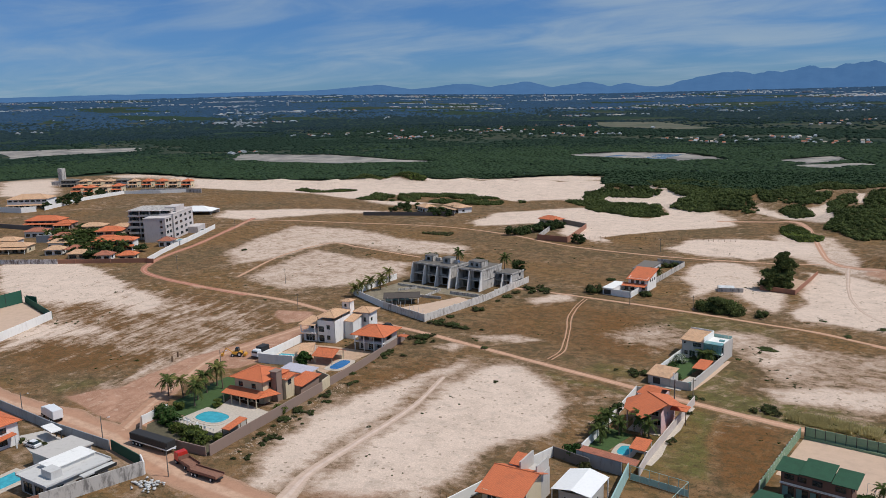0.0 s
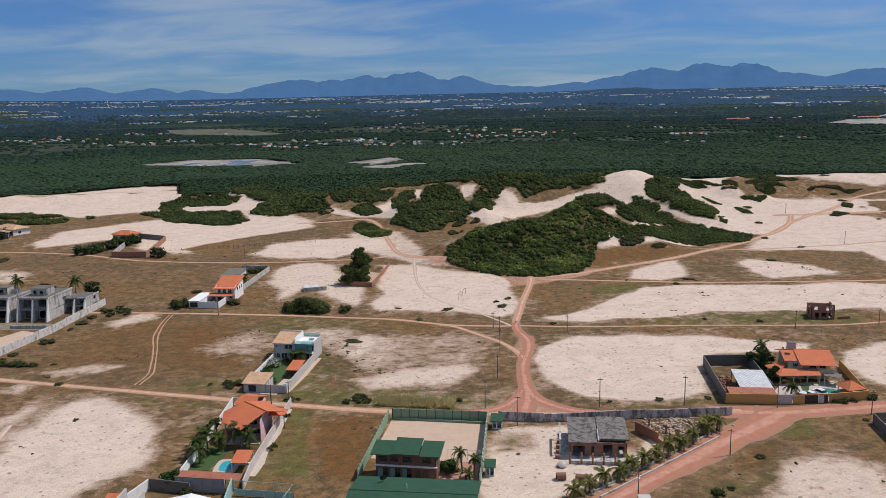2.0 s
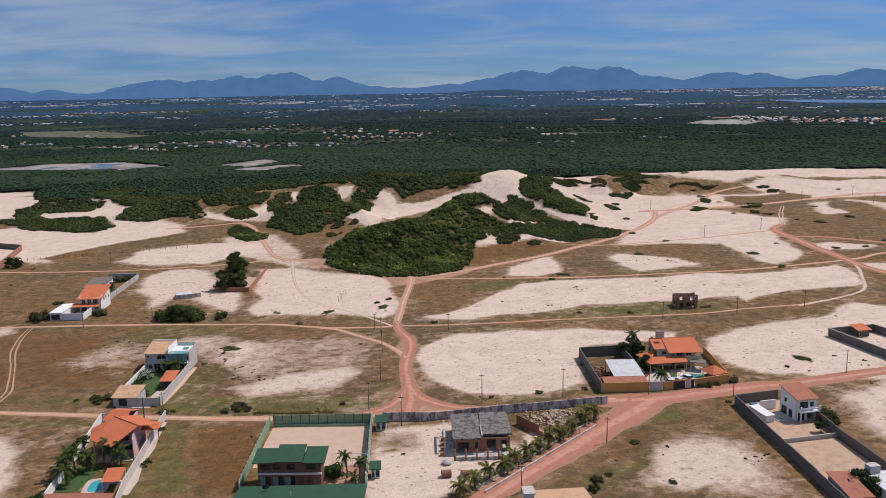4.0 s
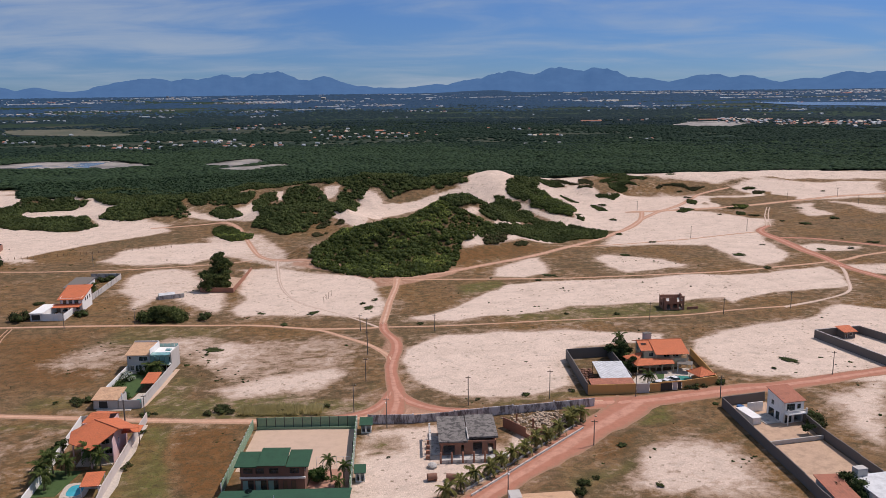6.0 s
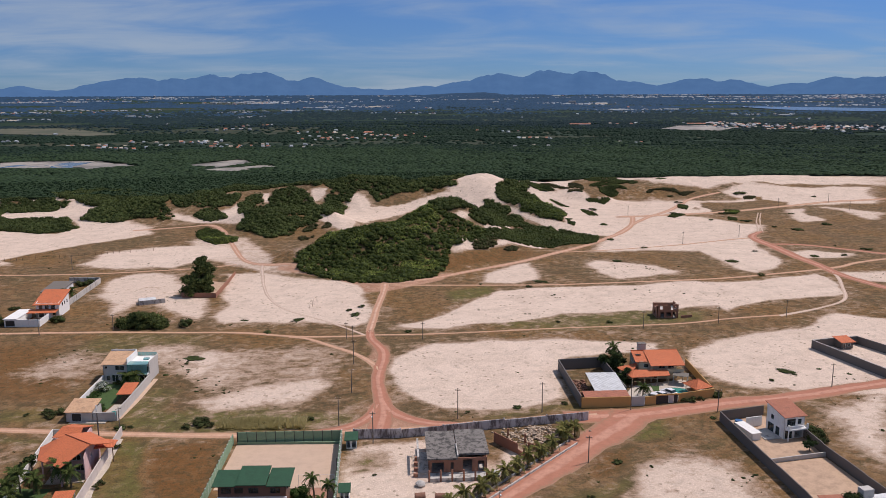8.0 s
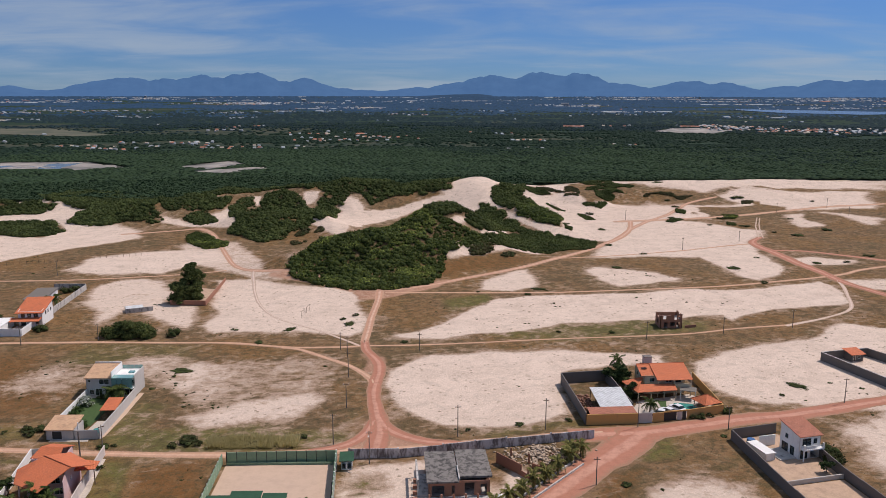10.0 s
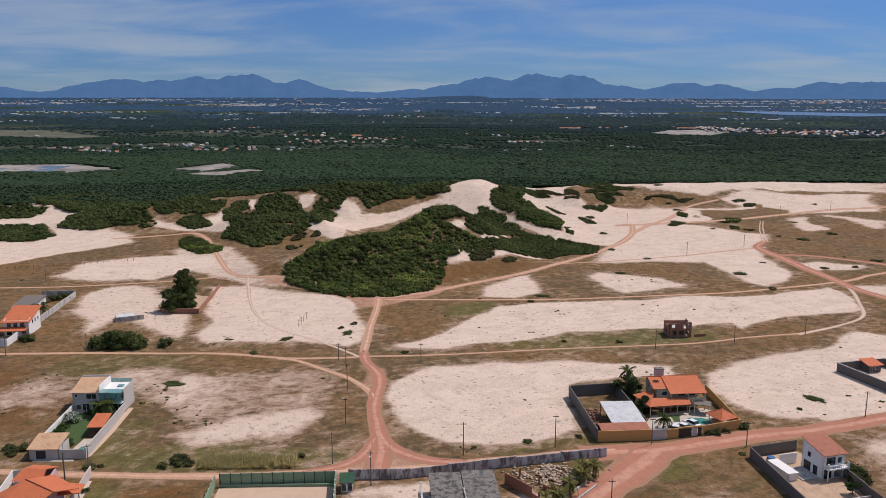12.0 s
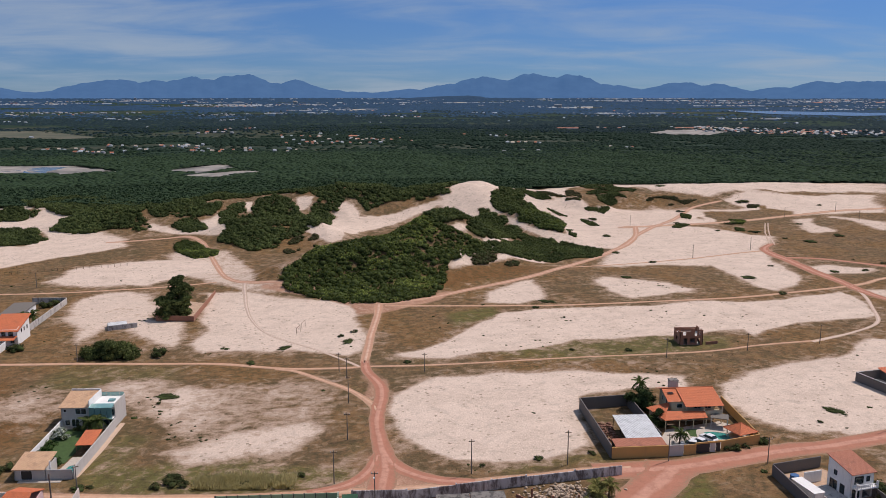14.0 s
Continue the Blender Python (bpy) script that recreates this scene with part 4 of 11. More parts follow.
def road(label, width, points, material, lift=0.05, halo=0.55, ruts=False):
    """A strip of worn earth along a line, with uneven verges; it also reddens the ground beside it."""
    line = spline(points)
    tang = np.gradient(line, axis=0)
    tang /= np.maximum(np.hypot(tang[:, 0], tang[:, 1]), 1e-9)[:, None]
    side = np.stack([tang[:, 1], -tang[:, 0]], 1)
    seed = len(ROADS) + 3
    cols = np.array([-1, -0.8, -0.45, -0.15, 0.15, 0.45, 0.8, 1])
    w = width if np.ndim(width) == 0 else np.interp(np.linspace(0, 1, len(line)), np.linspace(0, 1, len(width)), width)
    s = np.arange(len(line))
    jl = 1 + 0.55 * rough2d(s, s * 0 + 3, 7, 3, seed)
    jr = 1 + 0.55 * rough2d(s, s * 0 + 9, 7, 3, seed + 40)
    verts, across = [], []
    for c_ in cols:
        off = c_ * 0.5 * w * np.where(c_ < 0, jl, jr)
        q = line + side * np.asarray(off)[:, None]
        z = ground_z(q[:, 0], q[:, 1]) + lift - 0.03 * (abs(c_) == 0.45) - 0.045 * (abs(c_) == 1)
        verts.append(np.column_stack([q, z]))
        across.append(np.full(len(line), c_))
    n, k = len(line), len(cols)
    v = np.concatenate(verts)
    faces = [(j * n + i, (j + 1) * n + i, (j + 1) * n + i + 1, j * n + i + 1) for j in range(k - 1) if not (ruts and j in (2, 3, 4)) for i in range(n - 1)]
    ob = mesh_ob("road", v.tolist(), faces, material, smooth=True)
    a = ob.data.attributes.new("across", "FLOAT", "POINT")
    a.data.foreach_set("value", np.concatenate(across).astype(np.float32))
    tagged(ob, label, "road", kind="structure")
    # the spill beside it
    step_ = 6
    for a_, b_ in zip(line[:-step_:step_], line[step_::step_]):
        reach = float(np.max(w)) * 0.5 + 4
        i0, i1 = np.searchsorted(GX, [min(a_[0], b_[0]) - reach, max(a_[0], b_[0]) + reach])
        j0, j1 = np.searchsorted(GY, [min(a_[1], b_[1]) - reach, max(a_[1], b_[1]) + reach])
        x, y = gxx[j0:j1, i0:i1], gyy[j0:j1, i0:i1]
        d = b_ - a_
        t = np.clip(((x - a_[0]) * d[0] + (y - a_[1]) * d[1]) / max(d @ d, 1e-9), 0, 1)
        dist = np.hypot(x - a_[0] - t * d[0], y - a_[1] - t * d[1]) - float(np.max(w)) * 0.5
        f = 0.8 * halo * smooth01(1 - dist / 1.5)
        cover[j0:j1, i0:i1, 1] = np.maximum(cover[j0:j1, i0:i1, 1], f)
    ROADS.append(line)
    return ob


# street grid
road("faint sandy path across pale fields", [1.8, 1.6, 1.8], [(-291, 211), (-312, 254), (-316, 290), (-293, 290), (-249, 287)], M_TRACK, 0.055, 0.25)
road("straight red earth street between the plots", [2.8, 2.6, 2.4, 2.3, 2.7, 3.2, 3.8], [(-293.8, 189.8), (-241.8, 195), (-206.7, 192.4), (-170.3, 192.4), (-137.8, 189.8), (-102.7, 186.6), (-67.6, 183.6), (-42.9, 182.8), (-19.5, 184.6), (2.6, 186.9), (24.7, 191.1), (39, 193.7)], M_TRACK)
road("wide pale red earth road past the walled houses", [7.8, 6.4, 5.1, 4.7], [(31.2, 191.8), (48.1, 193.4), (71.5, 199.9), (89.7, 204.1), (119.6, 213.8), (169, 231.4)], M_RED_ROAD, 0.06)
road("wide red earth road beside a row of palms", [6.4, 6.2, 6.4, 9.0, 12.0], [(-13, 119.6), (6.5, 145), (24.1, 165.5), (35.8, 179.1), (44.2, 188.5), (48.1, 193.7)], M_RED_ROAD, 0.07)
road("curving red earth lane worn by wheels", [6.0, 5.0, 4.0, 3.9, 4.2, 4.2, 3.2, 2.6], [(-12.6, 185.2), (-12.4, 195), (-13.9, 206.7), (-15.4, 218.4), (-15.0, 234), (-15.8, 243.1), (-20, 254.8), (-21.3, 264)], M_RED_ROAD, 0.08)
road("curving mouth of a red earth lane", [3.6, 4.4, 4.4, 3.4], [(-13.8, 206), (-11.6, 198), (-7.6, 192.6), (-1.6, 189), (6, 187.8)], M_RED_ROAD, 0.075, 0.5)
road("worn corner of a red earth lane", [3.0, 3.4, 2.8], [(-14, 201), (-15.8, 193), (-20, 187), (-27, 184)], M_RED_ROAD, 0.07, 0.5)
road("red earth lane between sand pitches", [2.6, 2.4, 2.6, 3.2], [(-21.2, 262), (-21, 274), (-21, 289), (-20.2, 310), (-20.3, 328)], M_DUNE_TRACK, 0.08, 0.6)
road("sandy wheel track that cuts a corner", [1.7, 2.0, 2.1, 2.6], [(-46, 257.2), (-40, 255), (-31.5, 247.5), (-23.5, 240), (-17.6, 231), (-15.4, 225)], M_TRACK, 0.065, 0.3)
road("faint pale track over a sand pitch", [2.2, 1.2, 1.0, 1.1], [(-75.5, 356), (-73.5, 346), (-64.6, 312.2), (-53.5, 290.3), (-35.7, 273.7), (-25.4, 262.3), (-22.4, 258.6)], M_PALE_TRACK, 0.06, 0.12)
road("red sandy track below the scrub dune", [3.1, 2.8, 2.5, 2.5, 2.8, 3.3, 3.9, 3.1], [(-169, 457.6), (-143, 465.4), (-128.7, 465.4), (-114.4, 444.6), (-97.5, 399.1), (-81.9, 362.7), (-61.1, 351), (-40.3, 341.9), (-22.1, 329.6), (-5.9, 334.1), (13, 348.4), (37.7, 367.9), (58.5, 390), (78, 412.1), (98.8, 442), (112, 470), (120, 500)], M_DUNE_TRACK, 0.07)
road("faint orange track over white sand", [3.0, 3.4, 3.0, 2.6], [(112, 470), (130, 500), (149, 525), (166, 555), (180, 578), (206, 596)], M_DUNE_TRACK, 0.07, 0.7)
road("sandy track between grass and sand", [1.6, 1.6, 1.9], [(58.5, 390), (87.1, 396.5), (118.3, 406.9), (149.5, 421.2), (170.3, 429)], M_TRACK, 0.06, 0.4)
road("narrow straight sandy track across dry grass", [1.9, 1.8, 1.8, 1.9, 1.8, 1.2, 1.1, 1.3, 1.5], [(-182, 259.4), (-148.2, 261.9), (-109.2, 263.2), (-83.2, 262.6), (-62.4, 261.9), (-42.9, 257.4), (-26, 257.7), (-20.8, 258.7), (2.6, 260), (40.3, 265.2), (79.3, 269.5), (100.1, 275.6), (122.2, 280.2)], M_TRACK, 0.055)
road("pale wheel track over open sand", [2.0, 1.4, 1.4, 1.6], [(118, 278.6), (136.5, 288.6), (150.8, 300), (159.9, 320), (166, 336), (169, 349)], M_PALE_TRACK, 0.06, 0.15)
road("long sandy track over the open sand", [1.9, 1.9, 2.2, 2.6, 2.2], [(-18.2, 325.7), (0, 325.4), (26, 325), (49, 325.5), (85, 330), (121, 336), (170, 353), (188, 364), (205, 372), (240, 385)], M_TRACK, 0.06, 0.4)
road("pale wheel ruts down a dune", [2.4, 2.6, 2.8], [(203, 514), (189, 480), (176, 443)], M_PALE_TRACK, 0.07, 0.1, True)
road("red earth track over low dunes", [3.0, 6.6, 6.0, 4.8, 5.6, 5.0], [(177, 446), (166, 428), (167, 400), (167, 378), (169, 362), (169, 346), (172, 329), (179, 312), (193, 293), (215, 270)], M_RED_ROAD, 0.08, 0.6)
road("red track branching over sand", [3.4, 4.4, 4.0], [(168, 410), (181, 408), (190, 402), (200, 394), (212, 383), (235, 365)], M_RED_ROAD, 0.07, 0.4)
road("reddish track on the far dunes", [4.6, 5.4, 5.2, 4.8], [(112, 500), (142, 506), (186, 520), (231, 542), (271, 562), (311, 573), (429, 611)], M_TRACK, 0.07, 0.8)
road("two pale wheel ruts through dry grass", [2.0, 1.6, 1.8, 1.7], [(-118.3, 192.4), (-119, 200.2), (-122.2, 208), (-128.7, 221), (-136.5, 235.3), (-141.7, 249.6), (-144.3, 260)], M_TRACK, 0.06, 0.2, True)
road("red earth road turning a corner", [3.1, 3.4, 3.4, 3.7, 3.9], [(-260, 192.4), (-293.8, 190.6), (-322.4, 191.1), (-340.6, 195), (-353.6, 206.7), (-365.3, 223.6), (-378.3, 249.6), (-405.6, 292.5), (-429, 327.6)], M_RED_ROAD, 0.06)
road("curving pinkish earth track over the open lot", [4.6, 3.0, 2.4, 2.0, 1.4], [(-114.5, 87), (-117.5, 94), (-120.8, 102), (-123, 116), (-125.6, 134), (-128.6, 147), (-134.4, 163.3)], M_PALE_TRACK, 0.05, 0.45)
road("broad red earth street with parked trucks", [8.0, 9.5, 10.5, 9.5, 9, 8.4], [(-273, 79.3), (-221, 81.2), (-195, 85.2), (-172.9, 86.5), (-154.7, 85.8), (-139.1, 85.2), (-123.5, 86.1), (-91, 87.1)], M_EARTH, 0.055)
road("rough red earth way behind the villas", [5, 5, 5, 4.5, 4.2], [(-174.2, 90), (-183.3, 102.7), (-193.7, 119.6), (-202.5, 135.2), (-204.6, 156), (-205.4, 176.8), (-205.4, 191.1)], M_EARTH, 0.05, 0.6)
road("long sandy track beside the far plots", [2.3, 2.0, 2.0], [(-405.6, 293.8), (-418.6, 322.4), (-365.3, 343.2), (-300.3, 362.7), (-248.3, 360.1), (-205.4, 348.4), (-158.6, 347.1), (-123.5, 353.6), (-88.4, 362.7)], M_TRACK, 0.06, 0.35)

gzz = ground_z(gxx, gyy)
ny, nx = gxx.shape
idx = np.arange(ny * nx).reshape(ny, nx)
quads = np.stack([idx[:-1, :-1], idx[:-1, 1:], idx[1:, 1:], idx[1:, :-1]], -1).reshape(-1, 4)
gme = bpy.data.meshes.new("ground")
gme.vertices.add(ny * nx)
gme.vertices.foreach_set("co", np.stack([gxx, gyy, gzz], -1).astype(np.float32).ravel())
gme.loops.add(quads.size)
gme.loops.foreach_set("vertex_index", quads.astype(np.int32).ravel())
gme.polygons.add(len(quads))
gme.polygons.foreach_set("loop_start", np.arange(0, quads.size, 4, dtype=np.int32))
gme.update(calc_edges=True)
ca_ = gme.attributes.new("cover", "FLOAT_COLOR", "POINT")
ca_.data.foreach_set("color", cover.astype(np.float32).ravel())
gme.materials.append(M_GROUND)
gme.shade_smooth()
tagged(new("ground", gme), "open ground of pale sand, dry grass and wooded plain", "ground", kind="structure")

# ---- mountains far behind the plain: direction in degrees, height, half width ----
PEAKS = [
    (-67, 5, 9), (-44, 30, 1.2), (-37.6, 40, 1.4), (-33.8, 47, 1.3), (-29.4, 46, 1.2), (-26.7, 34, 1.1), (-22.4, 50, 0.8), (-20.3, 82, 1.5), (-17.5, 74, 1.2), (-15.2, 92, 1.6), (-12.0, 108, 1.7),
    (-8.6, 76, 1.2), (-6.3, 30, 1.5), (-0.9, 40, 1.1), (1.6, 58, 1.2), (4.5, 96, 1.5), (7.6, 112, 1.4), (10.4, 98, 1.3), (12.6, 62, 1.2), (17.4, 74, 1.2), (19.4, 60, 1.1),
    (23.8, 48, 1.1), (25.6, 68, 1.3), (28.2, 66, 1.8), (33, 60, 2.5),
]
az = np.arange(-85, 60, 0.12)
ridge = np.full(az.shape, 62.0) + 48 * smooth01((-az - 26) / 26) * (az > -85)
crown_ = np.zeros(az.shape)
for a0, h, wdt in PEAKS:
    crown_ = np.maximum(crown_, h * np.exp(-((np.abs(az - a0) / (2.05 * wdt)) ** 1.7)))
crown_ = 1.13 * crown_ * (1 + 0.5 * rough2d(az, az * 0, 1.1, 5, 21)) + 20 * (0.35 + 0.65 * smooth01((az + 27) / 5)) * rough2d(az, az * 0, 2.2, 4, 22) + 7 * rough2d(az, az * 0, 0.5, 4, 25)
verts, rows_ = [], 7
for k in range(rows_):
    f = k / (rows_ - 1)
    r = 4560 + 260 * f + 60 * rough2d(az, az * 0 + 5 * f, 1.2, 3, 23) * f
    z = (ridge - 26) * (1 - f) + f * (ridge + crown_) + (k not in (0, rows_ - 1)) * 10 * rough2d(az, az * 0 + 9 * f, 0.8, 3, 24)
    verts.append(np.column_stack([r * np.sin(np.radians(az)), r * np.cos(np.radians(az)), z]))
n = len(az)
faces = [(j * n + i, j * n + i + 1, (j + 1) * n + i + 1, (j + 1) * n + i) for j in range(rows_ - 1) for i in range(n - 1)]
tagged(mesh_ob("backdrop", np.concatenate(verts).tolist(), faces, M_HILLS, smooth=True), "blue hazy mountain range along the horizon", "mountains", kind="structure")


# ---- foliage ----
def ico(sub):
    bm = bmesh.new()
    bmesh.ops.create_icosphere(bm, subdivisions=sub, radius=1)
    v = np.array([q.co[:] for q in bm.verts])
    f = np.array([[q.index for q in p.verts] for p in bm.faces])
    bm.free()
    return v, f


ICO1, ICO2 = ico(1), ico(2)
# a low dome for crowns far off
DOME = (np.array([(math.cos(q), math.sin(q), -0.3) for q in (0, 1.571, 3.142, 4.712)] + [(0.82 * math.cos(q), 0.82 * math.sin(q), 0.55) for q in (0.785, 2.356, 3.927, 5.498)] + [(0, 0, 1.0)]),
        np.array([(0, 1, 4), (1, 2, 5), (2, 3, 6), (3, 0, 7), (1, 5, 4), (2, 6, 5), (3, 7, 6), (0, 4, 7), (4, 5, 8), (5, 6, 8), (6, 7, 8), (7, 4, 8)]))


def blobs(centres, radii, rng, shape=ICO1, jitter=0.25):
    """Lumpy crowns: vertices and triangles."""
    v, f = shape
    n = len(centres)
    k = 1 + jitter * rng.uniform(-1, 1, (n, len(v), 1))
    turn = rng.uniform(0, 2 * np.pi, n)
    ca, sa = np.cos(turn)[:, None], np.sin(turn)[:, None]
    w = np.stack([v[:, 0] * ca - v[:, 1] * sa, v[:, 0] * sa + v[:, 1] * ca, np.broadcast_to(v[:, 2], (n, len(v)))], -1)
    pts = centres[:, None] + w * k * radii[:, None]
    faces = f[None] + (np.arange(n) * len(v))[:, None, None]
    return pts.reshape(-1, 3), faces.reshape(-1, 3)


def leaves(centres, radii, rng, each, size):
    """Leaf sprays on the upper shell of each crown: vertices and quads."""
    n = len(centres)
    d = rng.normal(size=(n, each, 3))
    d[..., 2] = np.abs(d[..., 2]) * 0.9 - 0.15
    d /= np.linalg.norm(d, axis=-1, keepdims=True)
    lump = 0.8 + 0.35 * rng.random((n, each, 1))
    p = centres[:, None] + d * lump * radii[:, None]
    nrm = d + 0.7 * rng.normal(size=d.shape)
    nrm /= np.linalg.norm(nrm, axis=-1, keepdims=True)
    a = np.cross(nrm, rng.normal(size=d.shape))
    a /= np.linalg.norm(a, axis=-1, keepdims=True)
    b_ = np.cross(nrm, a)
    s = np.asarray(size).reshape(-1, 1, 1) * rng.uniform(0.6, 1.3, (n, each, 1))
    quad = np.stack([p - a * s, p - b_ * s * 0.6, p + a * s, p + b_ * s * 0.6], 2)
    return quad.reshape(-1, 3), np.arange(n * each * 4).reshape(-1, 4)


def joined(name, pieces, materials):
    """One mesh from (vertices, faces, material index) lots."""
    me = bpy.data.meshes.new(name)
    verts = np.concatenate([p[0] for p in pieces]).astype(np.float32)
    loops, starts, mats_, at, base = [], [], [], 0, 0
    for v, f, m in pieces:
        loops.append((f + base).ravel())
        starts.append(at + np.arange(len(f)) * f.shape[1])
        mats_.append(np.full(len(f), m))
        at, base = at + f.size, base + len(v)
    loops, starts, mats_ = (np.concatenate(q).astype(np.int32) for q in (loops, starts, mats_))
    me.vertices.add(len(verts))
    me.vertices.foreach_set("co", verts.ravel())
    me.loops.add(len(loops))
    me.loops.foreach_set("vertex_index", loops)
    me.polygons.add(len(starts))
    me.polygons.foreach_set("loop_start", starts)
    me.update(calc_edges=True)
    for m in materials:
        me.materials.append(m)
    me.polygons.foreach_set("material_index", mats_)
    return me


def sample(v, p):
    """The value of a ground grid at places p."""
    i = np.clip(np.searchsorted(GX, p[:, 0]), 1, len(GX) - 1)
    j = np.clip(np.searchsorted(GY, p[:, 1]), 1, len(GY) - 1)
    return v[j, i]


def in_poly(p, poly):
    ins = np.zeros(len(p), bool)
    q = np.array(poly, float)
    for (ax, ay), (bx_, by_) in zip(q, np.roll(q, -1, 0)):
        if ay != by_:
            ins ^= ((ay > p[:, 1]) != (by_ > p[:, 1])) & (p[:, 0] < ax + (p[:, 1] - ay) * (bx_ - ax) / (by_ - ay))
    return ins


PANS = [
    ("pale drained salt pan", [(-366, 842), (-338, 883), (-316, 849), (-349, 816)]),
    ("pale drained salt pan", [(-262, 855), (-223, 927), (-198, 888), (-223, 833)]),
    ("pale drained salt pan", [(-238, 805), (-181, 853), (-159, 844), (-195, 789)]),
    ("pale drained salt pan", [(-860, 629), (-944, 705), (-805, 743), (-585, 717), (-684, 647)]),
    ("pale drained salt pan", [(-1437, 586), (-1262, 721), (-1193, 691), (-1247, 556), (-1216, 495)]),
    ("pale drained salt pan", [(-503, 847), (-459, 908), (-383, 915), (-299, 848), (-418, 827)]),
]
POND = [(-446, 838), (-429, 900), (-379, 895), (-367, 830)]
LAGOON = [(1005, 2690), (1060, 2660), (1420, 2390), (1400, 2260), (1194, 2250), (1000, 2460)]
CLEARING = [(427, 1585), (500, 1700), (560, 1709), (600, 1620), (520, 1500), (457, 1530)]
MEADOW = [(-888, 1634), (-745, 1643), (-564, 1467), (-577, 1396), (-700, 1440), (-812, 1493)]
rng = np.random.default_rng(7)


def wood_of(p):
    """Which of the four wood materials: nearer is greener, farther has haze put into its colour, with ragged borders
    between them.
    """
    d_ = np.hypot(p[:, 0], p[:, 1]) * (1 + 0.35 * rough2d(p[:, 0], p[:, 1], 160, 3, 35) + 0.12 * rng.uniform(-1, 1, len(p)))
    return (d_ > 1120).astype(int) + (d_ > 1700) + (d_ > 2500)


# the woods: close crowns, that thin out into groves between fields with distance
lots = []
for lo, hi, count, size in ((500, 760, 20000, 2.6), (760, 1150, 52000, 2.6), (1150, 1950, 56000, 3.6)):
    a = np.radians(rng.uniform(-71, 34, count * 2))
    r = np.sqrt(rng.uniform(lo**2, hi**2, count * 2))
    p = np.column_stack([r * np.sin(a), r * np.cos(a)])
    keep = sample(woods, p) > 0.55
    keep &= (r < 1080) | (sample(fields, p) < rng.random(len(p)) * 1.1)
    keep &= (r < 1080) | (rough2d(p[:, 0] * 0.6, p[:, 1], 60, 3, 36) < 0.16)
    for q in [k[1] for k in PANS] + [POND]:
        for nearer in (1.0, 0.985):
            keep &= ~in_poly(p / nearer, q)
    for q in (LAGOON, CLEARING, MEADOW):
        keep &= ~in_poly(p, q)
    p = p[keep][:count]
    stand = rough2d(p[:, 0], p[:, 1], 45, 3, 37)
    rad = size * rng.uniform(0.8, 1.35, len(p)) * (1 + 0.4 * stand)
    c_ = np.column_stack([p, ground_z(p[:, 0], p[:, 1]) + rad * 0.12 + (1.2 + 3.0 * stand) * (r[keep][:count] < 1150)])
    radii = np.column_stack([rad, rad, rad * (0.26 if lo < 1000 else 0.42)])
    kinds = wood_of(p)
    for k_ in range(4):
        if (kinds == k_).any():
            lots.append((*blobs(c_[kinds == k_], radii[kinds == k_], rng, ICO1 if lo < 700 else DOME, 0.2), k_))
    if lo < 700:
        lots.append((*leaves(c_, radii, rng, 10, rad * 0.26), 0))
# beyond them small pointed clumps
n_ = 110000
a = np.radians(rng.uniform(-71, 34, n_))
r = 1850 + 2700 * rng.random(n_) ** 0.9
p = np.column_stack([r * np.sin(a), r * np.cos(a)])
p = p[~in_poly(p, LAGOON) & (rough2d(p[:, 0] * 0.5, p[:, 1], 150, 4, 33) < 0.14)]
rad = rng.uniform(4, 9, len(p)) * (0.6 + np.hypot(p[:, 0], p[:, 1]) / 5200)
turn_ = rng.uniform(0, 6.28, len(p))
ring = [np.column_stack([p[:, 0] + rad * np.cos(turn_ + q), p[:, 1] + rad * np.sin(turn_ + q), ground_z(p[:, 0], p[:, 1]) - 0.6]) for q in (0, 1.57, 3.14, 4.71)]
peak_ = np.column_stack([p[:, 0], p[:, 1], ground_z(p[:, 0], p[:, 1]) + rad * rng.uniform(0.2, 0.5, len(p))])
cone = np.stack([*ring, peak_], 1)
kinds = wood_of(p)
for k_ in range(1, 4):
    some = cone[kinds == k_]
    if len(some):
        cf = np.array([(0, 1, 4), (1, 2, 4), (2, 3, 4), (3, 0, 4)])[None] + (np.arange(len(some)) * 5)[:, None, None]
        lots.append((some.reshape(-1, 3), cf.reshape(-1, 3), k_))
forest_me = joined("forest", lots, [M_FOREST, M_MID_WOOD, M_HALF_HAZED_WOOD, M_HAZED_WOOD])
forest_me.shade_smooth()
tagged(new("forest", forest_me), "dark green mangrove woods and wooded plain reaching the horizon", "forest", kind="stuff")

# a low dark wooded hill before the mountains, in the haze-tinted wood colour
hx_ = np.radians(np.linspace(-2.2, 4.8, 60))
crest_ = np.interp(np.degrees(hx_), [-2.2, -0.5, 1.6, 3.2, 4.2, 4.8], [0, 9, 17, 20, 14, 0]) + 2 * rough2d(np.degrees(hx_), hx_ * 0, 0.6, 3, 38)
verts = []
for f_, r_ in ((0.0, 4350), (0.6, 4390), (1.0, 4430), (0.0, 4490)):
    verts.append(np.column_stack([r_ * np.sin(hx_), r_ * np.cos(hx_), 44 + crest_ * f_]))
faces = [(j * 60 + i, j * 60 + i + 1, (j + 1) * 60 + i + 1, (j + 1) * 60 + i) for j in range(3) for i in range(59)]
tagged(mesh_ob("hill", np.concatenate(verts).tolist(), faces, M_HAZED_WOOD, smooth=True), "low dark haze-blue wooded hill before the mountains", "hill", kind="structure")


